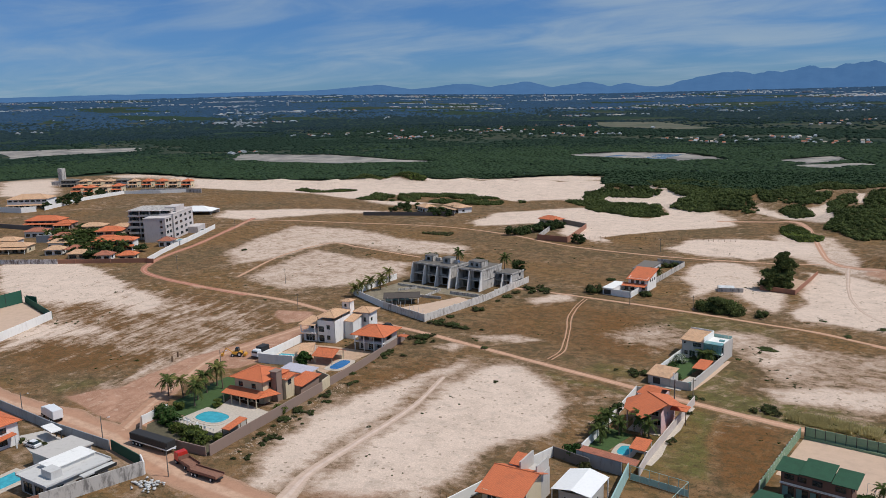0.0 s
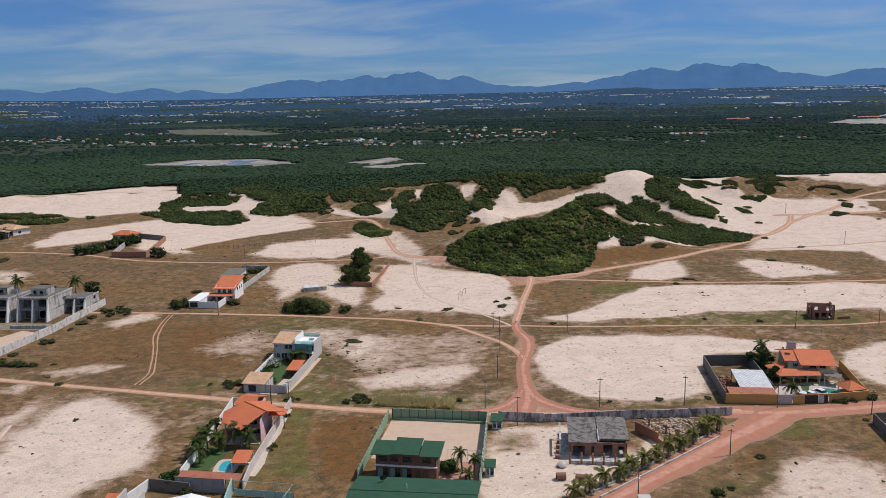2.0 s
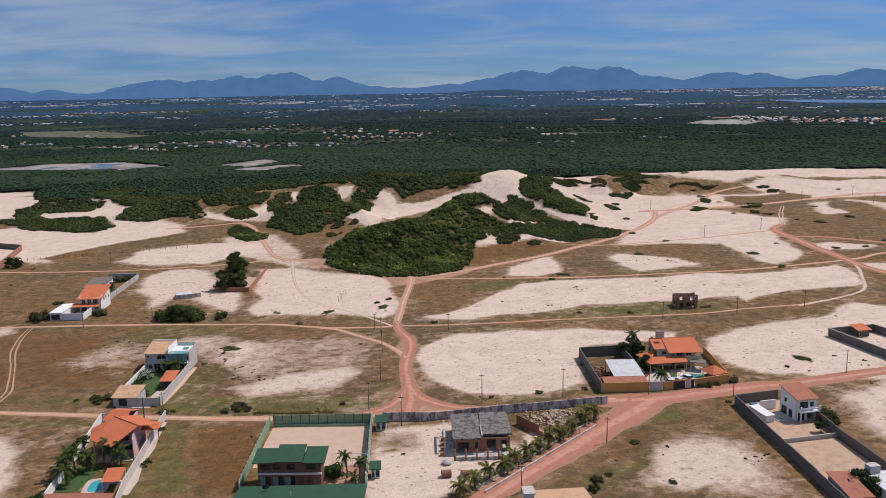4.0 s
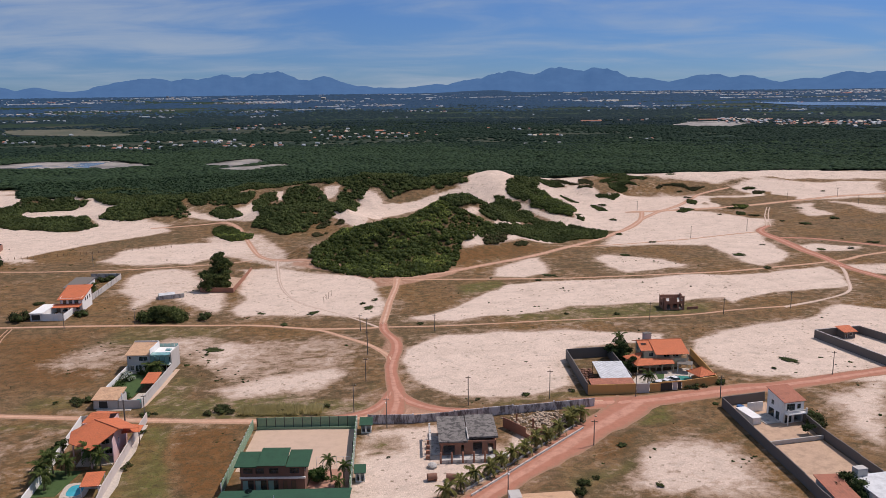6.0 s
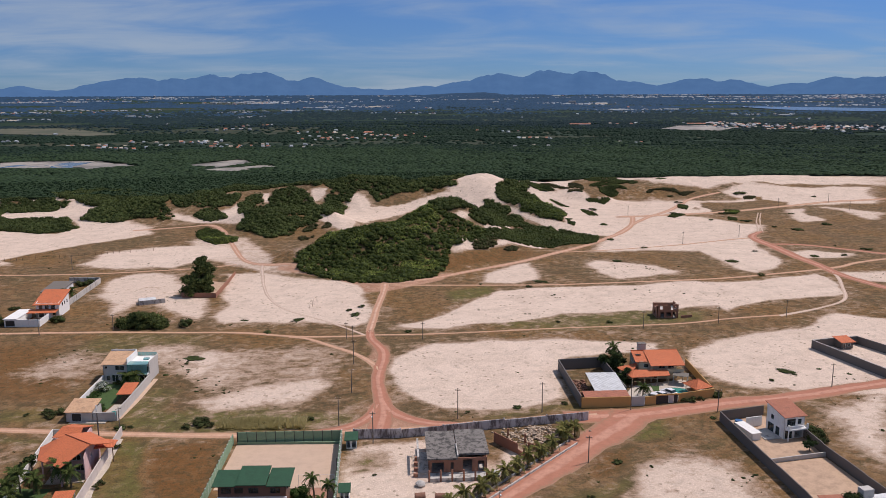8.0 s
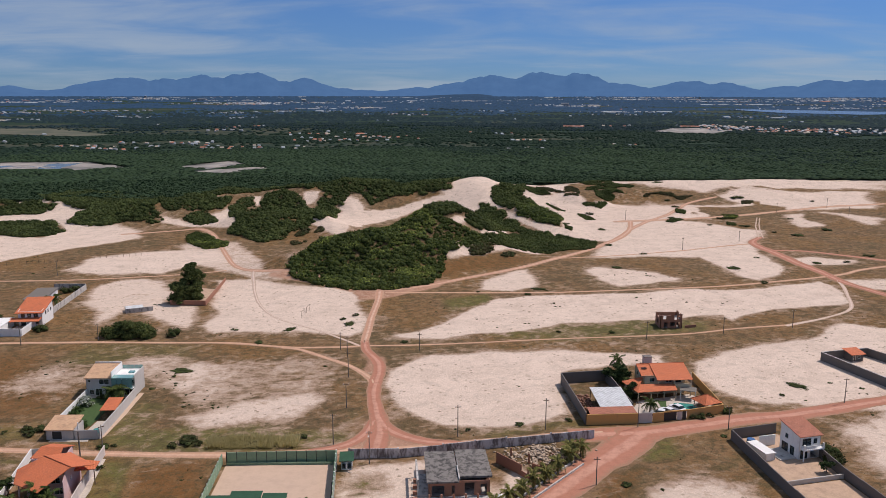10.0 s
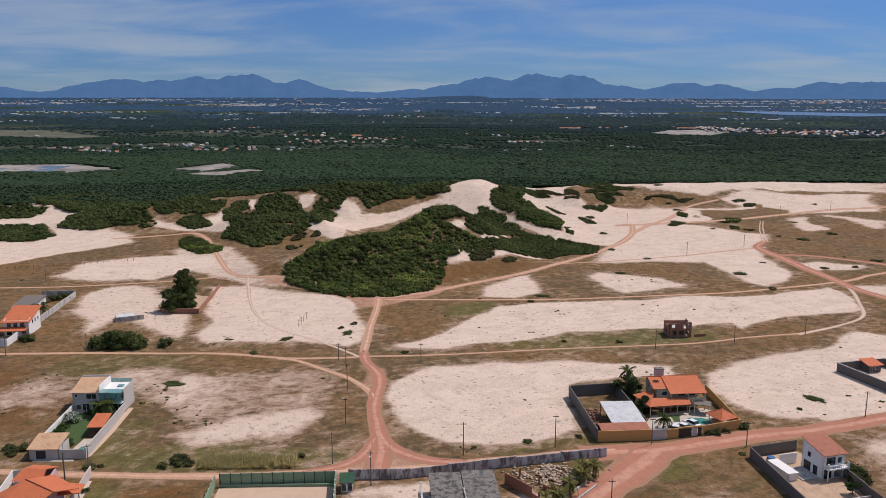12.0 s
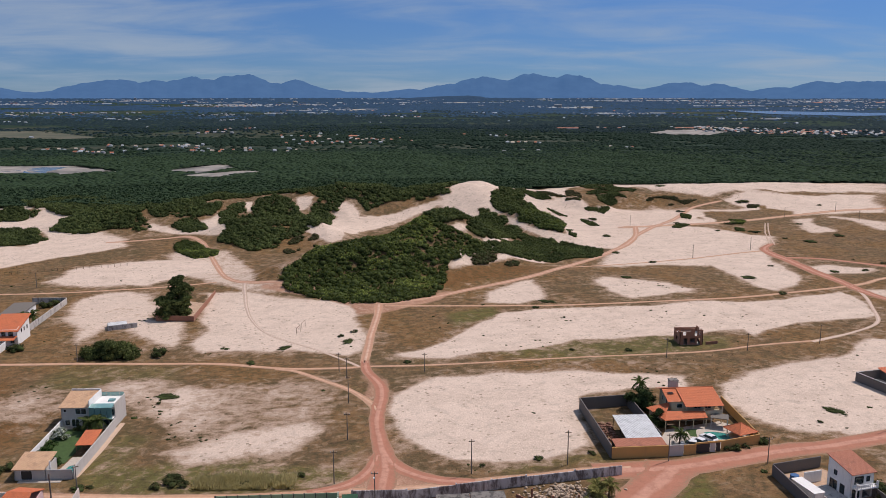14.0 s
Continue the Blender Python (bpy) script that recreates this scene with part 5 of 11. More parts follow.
def sheet(name, label, category, points, material, lift=0.4):
    """A thin flat sheet that follows the ground far off."""
    q = np.array(points, float)
    c_ = q.mean(0)
    rim = [c_ + (a_ * (1 - t) + b_ * t - c_) * (1 + 0.16 * math.sin(7.3 * k + 3 * t)) for k, (a_, b_) in enumerate(zip(q, np.roll(q, -1, 0))) for t in (0, 0.25, 0.5, 0.75)]
    verts = [(*w, gz(*w) + lift) for w in rim] + [(*w, gz(*w) - 6) for w in rim] + [(*c_, gz(*c_) + lift)]
    n = len(rim)
    faces = [(i, (i + 1) % n, 2 * n) for i in range(n)] + [((i + 1) % n, i, n + i, n + (i + 1) % n) for i in range(n)]
    tagged(mesh_ob(name, verts, faces, material), label, category, kind="structure")


for label, q in PANS:
    sheet("salt_pan", label, "salt pan", q, M_PAN)
sheet("water", "blue-grey pond among salt pans", "water", POND, M_LAGOON)
sheet("field", "pale grey cleared field on the plain", "field", CLEARING, M_PAN, 0.6)
sheet("field", "olive-tan meadow among distant woods", "field", MEADOW, M_MEADOW, 0.6)
sheet("water", "grey lagoon on the far plain", "water", LAGOON, M_LAGOON, 2.0)

KNOTS = []


def knot(*row):
    """A knot of houses: centre, spread in x and y, how many."""
    KNOTS.append(row)


knot(600, 1750, 30, 26, 26)
knot(640, 1700, 40, 30, 30)
knot(660, 1605, 28, 40, 26)
knot(720, 1565, 40, 50, 36)
knot(780, 1545, 45, 50, 36)
knot(840, 1560, 40, 50, 24)
knot(-347, 1220, 18, 16, 10)
knot(-278, 1135, 26, 16, 8)
knot(-232, 1140, 24, 16, 8)
knot(-193, 1496, 36, 34, 10)
knot(-143, 1406, 40, 34, 8)
knot(-74, 1391, 40, 34, 10)
knot(-468, 1153, 20, 10, 8)
knot(-418, 1104, 16, 8, 8)
knot(272, 1187, 9, 6, 4)
knot(164, 1303, 14, 8, 6)
knot(132, 1113, 14, 7, 5)
knot(-700, 1250, 60, 40, 14)
knot(-1150, 1100, 80, 60, 20)
knot(-950, 1300, 70, 50, 20)
# the far town: low buildings in loose clusters over the plain
g_ = np.random.default_rng(17)
n_ = 60000
a = np.radians(g_.uniform(-70, 33, n_))
r = 1130 + 3250 * g_.random(n_) ** 0.9
p = np.column_stack([r * np.sin(a), r * np.cos(a)])
thick_ = rough2d(a * 1500, r * 1.5, 150, 4, 41) + 0.11 * smooth01((r - 1700) / 1800) + 0.04 * smooth01((np.degrees(a) + 32) / 20)
p = p[(thick_ > 0.21 + 0.26 * g_.random(n_)) & ~in_poly(p, LAGOON)]
# closer knots of houses and sheds
p = np.concatenate([p] + [np.column_stack([g_.normal(x_, sx_, k_), g_.normal(y_, sy_, k_)]) for x_, y_, sx_, sy_, k_ in KNOTS])
n_ = len(p)
far_off = np.hypot(p[:, 0], p[:, 1])
big = g_.random(n_) < 0.015 + 0.05 * smooth01((far_off - 1800) / 900)
w_ = np.where(big, g_.uniform(14, 46, n_), g_.uniform(3.0, 7.0, n_) * (0.55 + far_off / 4200))
d_ = np.where(big, g_.uniform(12, 20, n_), g_.uniform(5, 9, n_))
h_ = np.where((g_.random(n_) < 0.006) & (far_off > 2600), g_.uniform(7, 13, n_), g_.uniform(1.6, 2.6, n_)) + far_off * 0.0003
tn = g_.uniform(-0.5, 0.5, n_)
z_ = ground_z(p[:, 0], p[:, 1]) - 0.8
corner = np.array([(-1, -1), (1, -1), (1, 1), (-1, 1)]) * 0.5
ex, ey = corner[:, 0] * w_[:, None], corner[:, 1] * d_[:, None]
cx_ = p[:, :1] + ex * np.cos(tn)[:, None] - ey * np.sin(tn)[:, None]
cy_ = p[:, 1:] + ex * np.sin(tn)[:, None] + ey * np.cos(tn)[:, None]
low = np.stack([cx_, cy_, np.broadcast_to(z_[:, None], cx_.shape)], -1)
top = np.stack([cx_, cy_, np.broadcast_to((z_ + h_)[:, None], cx_.shape)], -1)
ridge_ = np.stack([(top[:, 0] + top[:, 3]) / 2, (top[:, 1] + top[:, 2]) / 2], 1)
ridge_[..., 2] += np.minimum(d_, 9)[:, None] * 0.22
bv = np.concatenate([low, top, ridge_], 1)
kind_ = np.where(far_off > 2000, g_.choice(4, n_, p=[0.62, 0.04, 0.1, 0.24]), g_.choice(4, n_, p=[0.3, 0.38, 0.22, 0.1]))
town = []
for m_ in range(4):
    sel = bv[kind_ == m_]
    at = (np.arange(len(sel)) * 10)[:, None, None]
    walls_ = np.array([(0, 1, 5, 4), (1, 2, 6, 5), (2, 3, 7, 6), (3, 0, 4, 7)])[None] + at
    roofs_ = np.array([(4, 5, 9, 8), (7, 8, 9, 6)])[None] + at
    ends_ = np.array([(4, 8, 7), (5, 6, 9)])[None] + at
    v_ = sel.reshape(-1, 3)
    town += [(v_, walls_.reshape(-1, 4), 0 if m_ != 3 else 3), (v_, roofs_.reshape(-1, 4), m_), (v_, ends_.reshape(-1, 3), 0)]
tagged(new("far_town", joined("far_town", town, [M_TOWNHAZEWHITE, M_TOWNRED, M_TOWNTAN, M_TOWNGREY])), "scattered white and orange buildings of a distant town", "town", kind="stuff")


def scrub(label, poly, size, gaps=0.0, seed=1, squash=0.75):
    """A thicket of low wind-shorn shrubs over a stretch of dune."""
    g = np.random.default_rng(seed)
    q = np.array(poly, float)
    nx_, ny_ = q[:, 0], q[:, 1]
    area = 0.5 * abs(np.dot(nx_, np.roll(ny_, -1)) - np.dot(ny_, np.roll(nx_, -1)))
    size = size * 0.64
    count = int(area / (0.75 * size * size)) + 6
    p = np.column_stack([g.uniform(nx_.min() - 4, nx_.max() + 4, count * 6), g.uniform(ny_.min() - 4, ny_.max() + 4, count * 6)])
    w = p + min(6.0, 0.2 * math.sqrt(area)) * np.column_stack([rough2d(p[:, 0], p[:, 1], 12, 3, seed), rough2d(p[:, 0], p[:, 1], 12, 3, seed + 50)])
    keep = in_poly(w, poly) & (rough2d(p[:, 0], p[:, 1], 11, 3, seed + 9) > gaps - 0.3)
    p = p[keep][:count]
    mound = rough2d(p[:, 0], p[:, 1], 9, 2, seed + 3)
    rad = size * (0.45 + 1.1 * g.random(len(p)) ** 1.8) * (1 + 0.7 * mound)
    c_ = np.column_stack([p, ground_z(p[:, 0], p[:, 1]) + rad * 0.25 + 1.1 * size * np.maximum(mound, 0)])
    radii = np.column_stack([rad, rad, rad * squash])
    look_ = 2 if "brown" in label or "dry" in label else 0 if "green" in label else 1
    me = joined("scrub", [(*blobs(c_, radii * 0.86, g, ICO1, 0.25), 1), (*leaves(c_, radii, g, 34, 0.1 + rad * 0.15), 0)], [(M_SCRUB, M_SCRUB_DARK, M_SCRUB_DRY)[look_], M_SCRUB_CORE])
    tagged(new("scrub", me), label, "shrubs", kind="stuff")


for k_, (label_, size_, gaps_, poly_) in enumerate(SCRUBS):
    scrub(label_, poly_, size_, gaps_, 101 + k_)

# ---- surfaces of built things ----
M_WHITE = plaster("white_painted_render", (0.82, 0.81, 0.79), 0.28)
M_GREYW = plaster("pale_grey_render", (0.52, 0.49, 0.46), 0.3)
M_PINK = plaster("pink_render", (0.68, 0.46, 0.45), 0.2)
M_OCHRE = plaster("ochre_render", (0.55, 0.31, 0.1), 0.3)
M_CREAM = plaster("cream_render", (0.62, 0.52, 0.36), 0.3)
M_BROWN = plaster("brown_render_wall", (0.27, 0.19, 0.155), 0.35)
M_BLOCK = plaster("raw_grey_blockwork", (0.14, 0.125, 0.115), 0.6)
M_CONCRETE = plaster("weathered_concrete", (0.52, 0.49, 0.46), 0.8, (0.1, 0.09, 0.085), at=(0.45, 0.66))
M_SLAB = plaster("stained_roof_slab", (0.2, 0.18, 0.165), 0.92, (0.035, 0.032, 0.03), at=(0.44, 0.6))
M_BRICK = plaster("red_hollow_brick", (0.33, 0.15, 0.095), 0.45)
M_BLUEWALL = plaster("faded_blue_render", (0.36, 0.38, 0.4), 0.7)
M_TEAL = plaster("pale_teal_render", (0.33, 0.5, 0.48), 0.4)
M_BROWNBRICK = plaster("brown_brick_facing", (0.2, 0.105, 0.075), 0.3)
M_GREENP = plain("pale_green_panel", (0.2, 0.31, 0.2), 0.7)
M_GREENROOF = plain("dark_green_roof_sheet", (0.016, 0.075, 0.036), 0.8, vary=0.45, scale=0.7)
M_GREENSCREEN = plain("green_screen_cloth", (0.02, 0.1, 0.065), 0.8)
M_DARKFRAME = plain("dark_frame", (0.03, 0.03, 0.03), 0.6)
M_WHITEFRAME = plain("white_frame", (0.7, 0.7, 0.7), 0.5)
M_WOOD = plain("weathered_timber", (0.16, 0.1, 0.06), 0.8, vary=0.5)
M_POLE = plain("grey_concrete_pole", (0.17, 0.15, 0.13), 0.85)
M_METALROOF = plain("pale_metal_sheet", (0.62, 0.63, 0.64), 0.6, 0.0, vary=0.55, scale=0.6)
M_TENT = plain("white_membrane", (0.8, 0.8, 0.8), 0.7, vary=0.12)
M_DARKROOF = plain("dark_thatch_roof", (0.085, 0.07, 0.06), 0.9, vary=0.5)
M_ORANGE = tiles("orange_roof_tiles", (0.68, 0.19, 0.075), (0.52, 0.13, 0.05), 0.28)
M_FADED = tiles("faded_red_roof_tiles", (0.46, 0.17, 0.1), (0.33, 0.115, 0.07), 0.55)
M_TAN = tiles("tan_roof_tiles", (0.68, 0.44, 0.27), (0.52, 0.29, 0.165), 0.35)
M_BARK = plain("grey_bark", (0.14, 0.11, 0.08), 0.9, vary=0.5, scale=5)
M_PALM = leaf("palm_fronds", (0.035, 0.06, 0.016), (0.12, 0.14, 0.045), dryness=0.12, thin=0.2)
M_PALM_DRY = leaf("coconut_fronds", (0.1, 0.11, 0.03), (0.3, 0.27, 0.1), dryness=0.2, thin=0.3)
M_TREE = leaf("tree_leaves", (0.024, 0.042, 0.017), (0.065, 0.09, 0.033), dryness=0.03)
M_BUSH = leaf("bush_leaves", (0.048, 0.054, 0.025), (0.115, 0.113, 0.05), dryness=0.16, thin=0.2)
M_HEDGE = leaf("hedge_leaves", (0.02, 0.055, 0.014), (0.06, 0.11, 0.03), dryness=0.0)
M_BLOSSOM = leaf("white_blossom", (0.2, 0.24, 0.17), (0.75, 0.76, 0.7), dryness=0.0)
M_GRASSTUFT = leaf("dry_grass_tufts", (0.15, 0.115, 0.06), (0.32, 0.23, 0.13), dryness=0.1, thin=0.45)
M_LAWN = plain("watered_lawn", (0.05, 0.095, 0.024), 0.95, vary=0.5, scale=1.2, relief=0.6)
M_PAVE = plain("pale_paving", (0.53, 0.46, 0.39), 0.85, vary=0.45)
M_ROOFGREY = plaster("pale_flat_roofing", (0.56, 0.55, 0.54), 0.4)
M_APARTMENT = plaster("pale_pinkish_render", (0.58, 0.53, 0.52), 0.35)
M_GARDEN = plain("planted_garden_soil", (0.1, 0.085, 0.05), 0.95, vary=0.6, scale=0.8, relief=0.6)
M_REDPAVE = plain("red_terrace_paving", (0.42, 0.22, 0.15), 0.85, vary=0.3)
M_SANDFLOOR = plain("raked_sand", (0.55, 0.395, 0.295), 0.95, vary=0.22, scale=0.4)
M_YARD = plain("trodden_brown_yard", (0.5, 0.34, 0.235), 0.95, vary=0.6, scale=0.45, relief=0.5)
M_STAINED = plaster("stained_whitewash", (0.62, 0.59, 0.6), 0.95, (0.11, 0.08, 0.075), at=(0.4, 0.62))
M_LOTWALL = plaster("weathered_pinkish_wall", (0.6, 0.52, 0.48), 0.5, (0.25, 0.2, 0.17))
M_RUBBER = plain("black_rubber", (0.02, 0.02, 0.02), 0.9)
M_TARP = plain("black_tarpaulin", (0.03, 0.028, 0.028), 0.7, vary=0.4)
M_REDPAINT = plain("red_vehicle_paint", (0.5, 0.03, 0.02), 0.35)
M_RUSTBED = plain("rusty_flatbed", (0.25, 0.12, 0.08), 0.85, vary=0.5)
M_WHITEPAINT = plain("white_vehicle_paint", (0.75, 0.76, 0.78), 0.3, vary=0.1)
M_YELLOW = plain("yellow_machine_paint", (0.68, 0.34, 0.04), 0.5, vary=0.4)
M_BLUEPLASTIC = plain("blue_plastic", (0.03, 0.12, 0.3), 0.5)
M_RUBBLE = plain("broken_masonry", (0.5, 0.38, 0.28), 0.95, vary=0.6, scale=1.0)

M_GLASS, nt, b = mat("window_glass")
b.inputs["Base Color"].default_value = (0.05, 0.075, 0.085, 1)
b.inputs["Roughness"].default_value = 0.06
b.inputs["Transmission Weight"].default_value = 0.5
M_GREENGLASS, nt, b = mat("green_glass")
b.inputs["Base Color"].default_value = (0.35, 0.62, 0.6, 1)
b.inputs["Roughness"].default_value = 0.08
b.inputs["Transmission Weight"].default_value = 0.55


def pool_water(name, colour):
    m, nt, b = mat(name)
    v = coords(nt)
    c = mixc(nt, ramp(nt, noise_of(nt, v, 0.9, 4, 0.6), 0.3, 0.7), colour, tuple(0.75 * x for x in colour))
    nt.links.new(c, b.inputs["Base Color"])
    b.inputs["Roughness"].default_value = 0.12
    bump(nt, b, noise_of(nt, v, 2.5, 3, 0.6), 0.15, 0.05)
    return m


M_POOL = pool_water("turquoise_pool_water", (0.06, 0.42, 0.52))
M_POOLBLUE = pool_water("blue_pool_water", (0.03, 0.2, 0.5))
M_POOLGREEN = pool_water("green_pool_water", (0.06, 0.3, 0.26))


# ---- building kit ----
def thing(name, label, category, x, y, turn=0.0, group="", z=None):
    ob = new(name)
    ob.matrix_basis = pose(x, y, gz(x, y) if z is None else z, 0, 0, turn)
    ob.empty_display_size = 0.2
    return tagged(ob, label, category, group)


def part(name, bm, material, parent, label=""):
    me = bpy.data.meshes.new(name)
    bm.to_mesh(me)
    bm.free()
    me.materials.append(material)
    ob = new(name, me)
    ob.parent = parent
    return tagged(ob, label)


def slab(bm, x0, x1, y0, y1, z0, z1):
    """A box between the given faces."""
    v = [bm.verts.new((x, y, z)) for z in (z0, z1) for x, y in ((x0, y0), (x1, y0), (x1, y1), (x0, y1))]
    for f in ((3, 2, 1, 0), (4, 5, 6, 7), (0, 1, 5, 4), (1, 2, 6, 5), (2, 3, 7, 6), (3, 0, 4, 7)):
        bm.faces.new([v[i] for i in f])


def box(name, parent, material, x0, x1, y0, y1, z0, z1, label="", soft=0.0):
    bm = bmesh.new()
    slab(bm, x0, x1, y0, y1, z0, z1)
    if soft:
        bmesh.ops.bevel(bm, geom=bm.edges[:], offset=soft, segments=2, affect="EDGES")
    return part(name, bm, material, parent, label)


def rod(bm, a, b_, r0, r1=None, sides=8):
    """A tapered round bar from a to b."""
    a, b_ = Vector(a), Vector(b_)
    r1 = r0 if r1 is None else r1
    q = (b_ - a).to_track_quat("Z", "Y")
    rings = []
    for p, r in ((a, r0), (b_, r1)):
        rings.append([bm.verts.new(p + q @ Vector((r * math.cos(2 * math.pi * i / sides), r * math.sin(2 * math.pi * i / sides), 0))) for i in range(sides)])
    for i in range(sides):
        j = (i + 1) % sides
        bm.faces.new((rings[0][i], rings[0][j], rings[1][j], rings[1][i]))
    bm.faces.new(rings[0][::-1])
    bm.faces.new(rings[1])


def bar(name, parent, material, a, b_, r0, r1=None, sides=8, label=""):
    bm = bmesh.new()
    rod(bm, a, b_, r0, r1, sides)
    return part(name, bm, material, parent, label)


def run(parent, a, b_, z0, z1, material, openings=(), thick=0.18, frame_mat=None, label="", name="wall"):
    """One straight wall of a house from a to b (plan, seen from outside left to right), with real openings:
    (from, to, sill, head, kind); kind: window, door, gap, glazing, garage."""
    a, b_ = Vector((*a, 0)), Vector((*b_, 0))
    length = (b_ - a).length
    ax = (b_ - a) / length
    out = Vector((ax.y, -ax.x, 0))
    m = Matrix(((ax.x, -out.x, 0, a.x), (ax.y, -out.y, 0, a.y), (0, 0, 1, 0), (0, 0, 0, 1)))
    xs = sorted({0.0, length, *[v for o in openings for v in o[:2]]})
    zs = sorted({z0, z1, *[v for o in openings for v in o[2:4]]})
    bm = bmesh.new()
    for x0, x1 in zip(xs, xs[1:]):
        start = None
        for h0, h1 in zip(zs, zs[1:]):
            mx, mz = (x0 + x1) / 2, (h0 + h1) / 2
            hole = any(o[0] < mx < o[1] and o[2] < mz < o[3] for o in openings)
            if not hole and start is None:
                start = h0
            if start is not None and (hole or h1 == zs[-1]):
                slab(bm, x0, x1, 0, thick, start, h0 if hole else h1)
                start = None
    bmesh.ops.remove_doubles(bm, verts=bm.verts, dist=1e-4)
    bm.transform(m)
    wall = part(name, bm, material, parent, label)
    fm = frame_mat or M_WHITEFRAME
    for s0, s1, h0, h1, kind in openings:
        if kind == "gap":
            continue
        bm = bmesh.new()
        e = 0.07
        n = max(1, round((s1 - s0) / 1.2)) if kind in ("window", "glazing") else 1
        cuts = [s0, s0 + e]
        for k in range(1, n):
            x = s0 + (s1 - s0) * k / n
            cuts += [x - 0.03, x + 0.03]
        cuts += [s1 - e, s1]
        for k, (x0, x1) in enumerate(zip(cuts, cuts[1:])):
            for z_a, z_b in ((h0, h1),) if k % 2 == 0 else ((h0, h0 + e), (h1 - e, h1)):
                slab(bm, x0, x1, -0.02, thick * 0.7, z_a, z_b)
        bmesh.ops.remove_doubles(bm, verts=bm.verts, dist=1e-4)
        bm.transform(m)
        frame_ = part("window" if kind in ("window", "glazing") else "door", bm, fm, parent)
        bm = bmesh.new()
        slab(bm, s0 + e, s1 - e, thick * 0.4, thick * 0.4 + 0.03, h0 + e, h1 - e)
        bm.transform(m)
        part("pane" if kind in ("window", "glazing") else "leaf", bm, M_GLASS if kind in ("window", "glazing") else M_DARKFRAME if kind == "garage" else M_WOOD, frame_)
        if kind == "window":
            bm = bmesh.new()
            slab(bm, s0 - 0.1, s1 + 0.1, -0.08, 0.02, h0 - 0.083, h0 - 0.003)
            bm.transform(m)
            part("sill", bm, material, frame_)
    return wall


def slopes(parent, faces, material, thick=0.14, name="roof", label=""):
    """A roof from its slopes: each a list of corners (the first two along the eave), given a thickness and tile rows down the slope."""
    verts, polys, uvs = [], [], []
    for f in faces:
        p = [Vector(q) for q in f]
        nrm = (p[1] - p[0]).cross(p[-1] - p[0]).normalized()
        if nrm.z < 0:
            nrm = -nrm
        u = (p[1] - p[0]).normalized()
        w = nrm.cross(u)
        base, n = len(verts), len(p)
        for q, d in [(q, 0) for q in p] + [(q, thick) for q in p]:
            verts.append(q - nrm * d)
            uvs.append(((q - p[0]).dot(u), (q - p[0]).dot(w), 0))
        polys.append(tuple(range(base, base + n)))
        polys.append(tuple(range(base + 2 * n - 1, base + n - 1, -1)))
        for i in range(n):
            j = (i + 1) % n
            polys.append((base + j, base + i, base + n + i, base + n + j))
    me = bpy.data.meshes.new(name)
    me.from_pydata(verts, [], polys)
    at = me.attributes.new("slope", "FLOAT_VECTOR", "POINT")
    at.data.foreach_set("vector", [c for q in uvs for c in q])
    me.materials.append(material)
    ob = new(name, me)
    ob.parent = parent
    return tagged(ob, label)


def cap(parent, a, b_, material, r=0.13):
    bar("ridge_cap", parent, material, a, b_, r, sides=6)


def hip(parent, x0, x1, y0, y1, z, rise, material, over=0.6, label=""):
    x0, x1, y0, y1 = x0 - over, x1 + over, y0 - over, y1 + over
    w, d = x1 - x0, y1 - y0
    h = z + rise
    if w >= d:
        r0, r1 = (x0 + d / 2, (y0 + y1) / 2, h), (x1 - d / 2, (y0 + y1) / 2, h)
        fs = [[(x0, y0, z), (x1, y0, z), r1, r0], [(x1, y1, z), (x0, y1, z), r0, r1], [(x1, y0, z), (x1, y1, z), r1], [(x0, y1, z), (x0, y0, z), r0]]
    else:
        r0, r1 = ((x0 + x1) / 2, y0 + w / 2, h), ((x0 + x1) / 2, y1 - w / 2, h)
        fs = [[(x1, y0, z), (x1, y1, z), r1, r0], [(x0, y1, z), (x0, y0, z), r0, r1], [(x0, y0, z), (x1, y0, z), r0], [(x1, y1, z), (x0, y1, z), r1]]
    ob = slopes(parent, fs, material, label=label)
    if Vector(r0) != Vector(r1):
        cap(parent, r0, r1, material)
    for c_ in ((x0, y0, z), (x0, y1, z)) if w >= d else ((x0, y0, z), (x1, y0, z)):
        cap(parent, c_, r0, material, 0.1)
    for c_ in ((x1, y0, z), (x1, y1, z)) if w >= d else ((x0, y1, z), (x1, y1, z)):
        cap(parent, c_, r1, material, 0.1)
    return ob


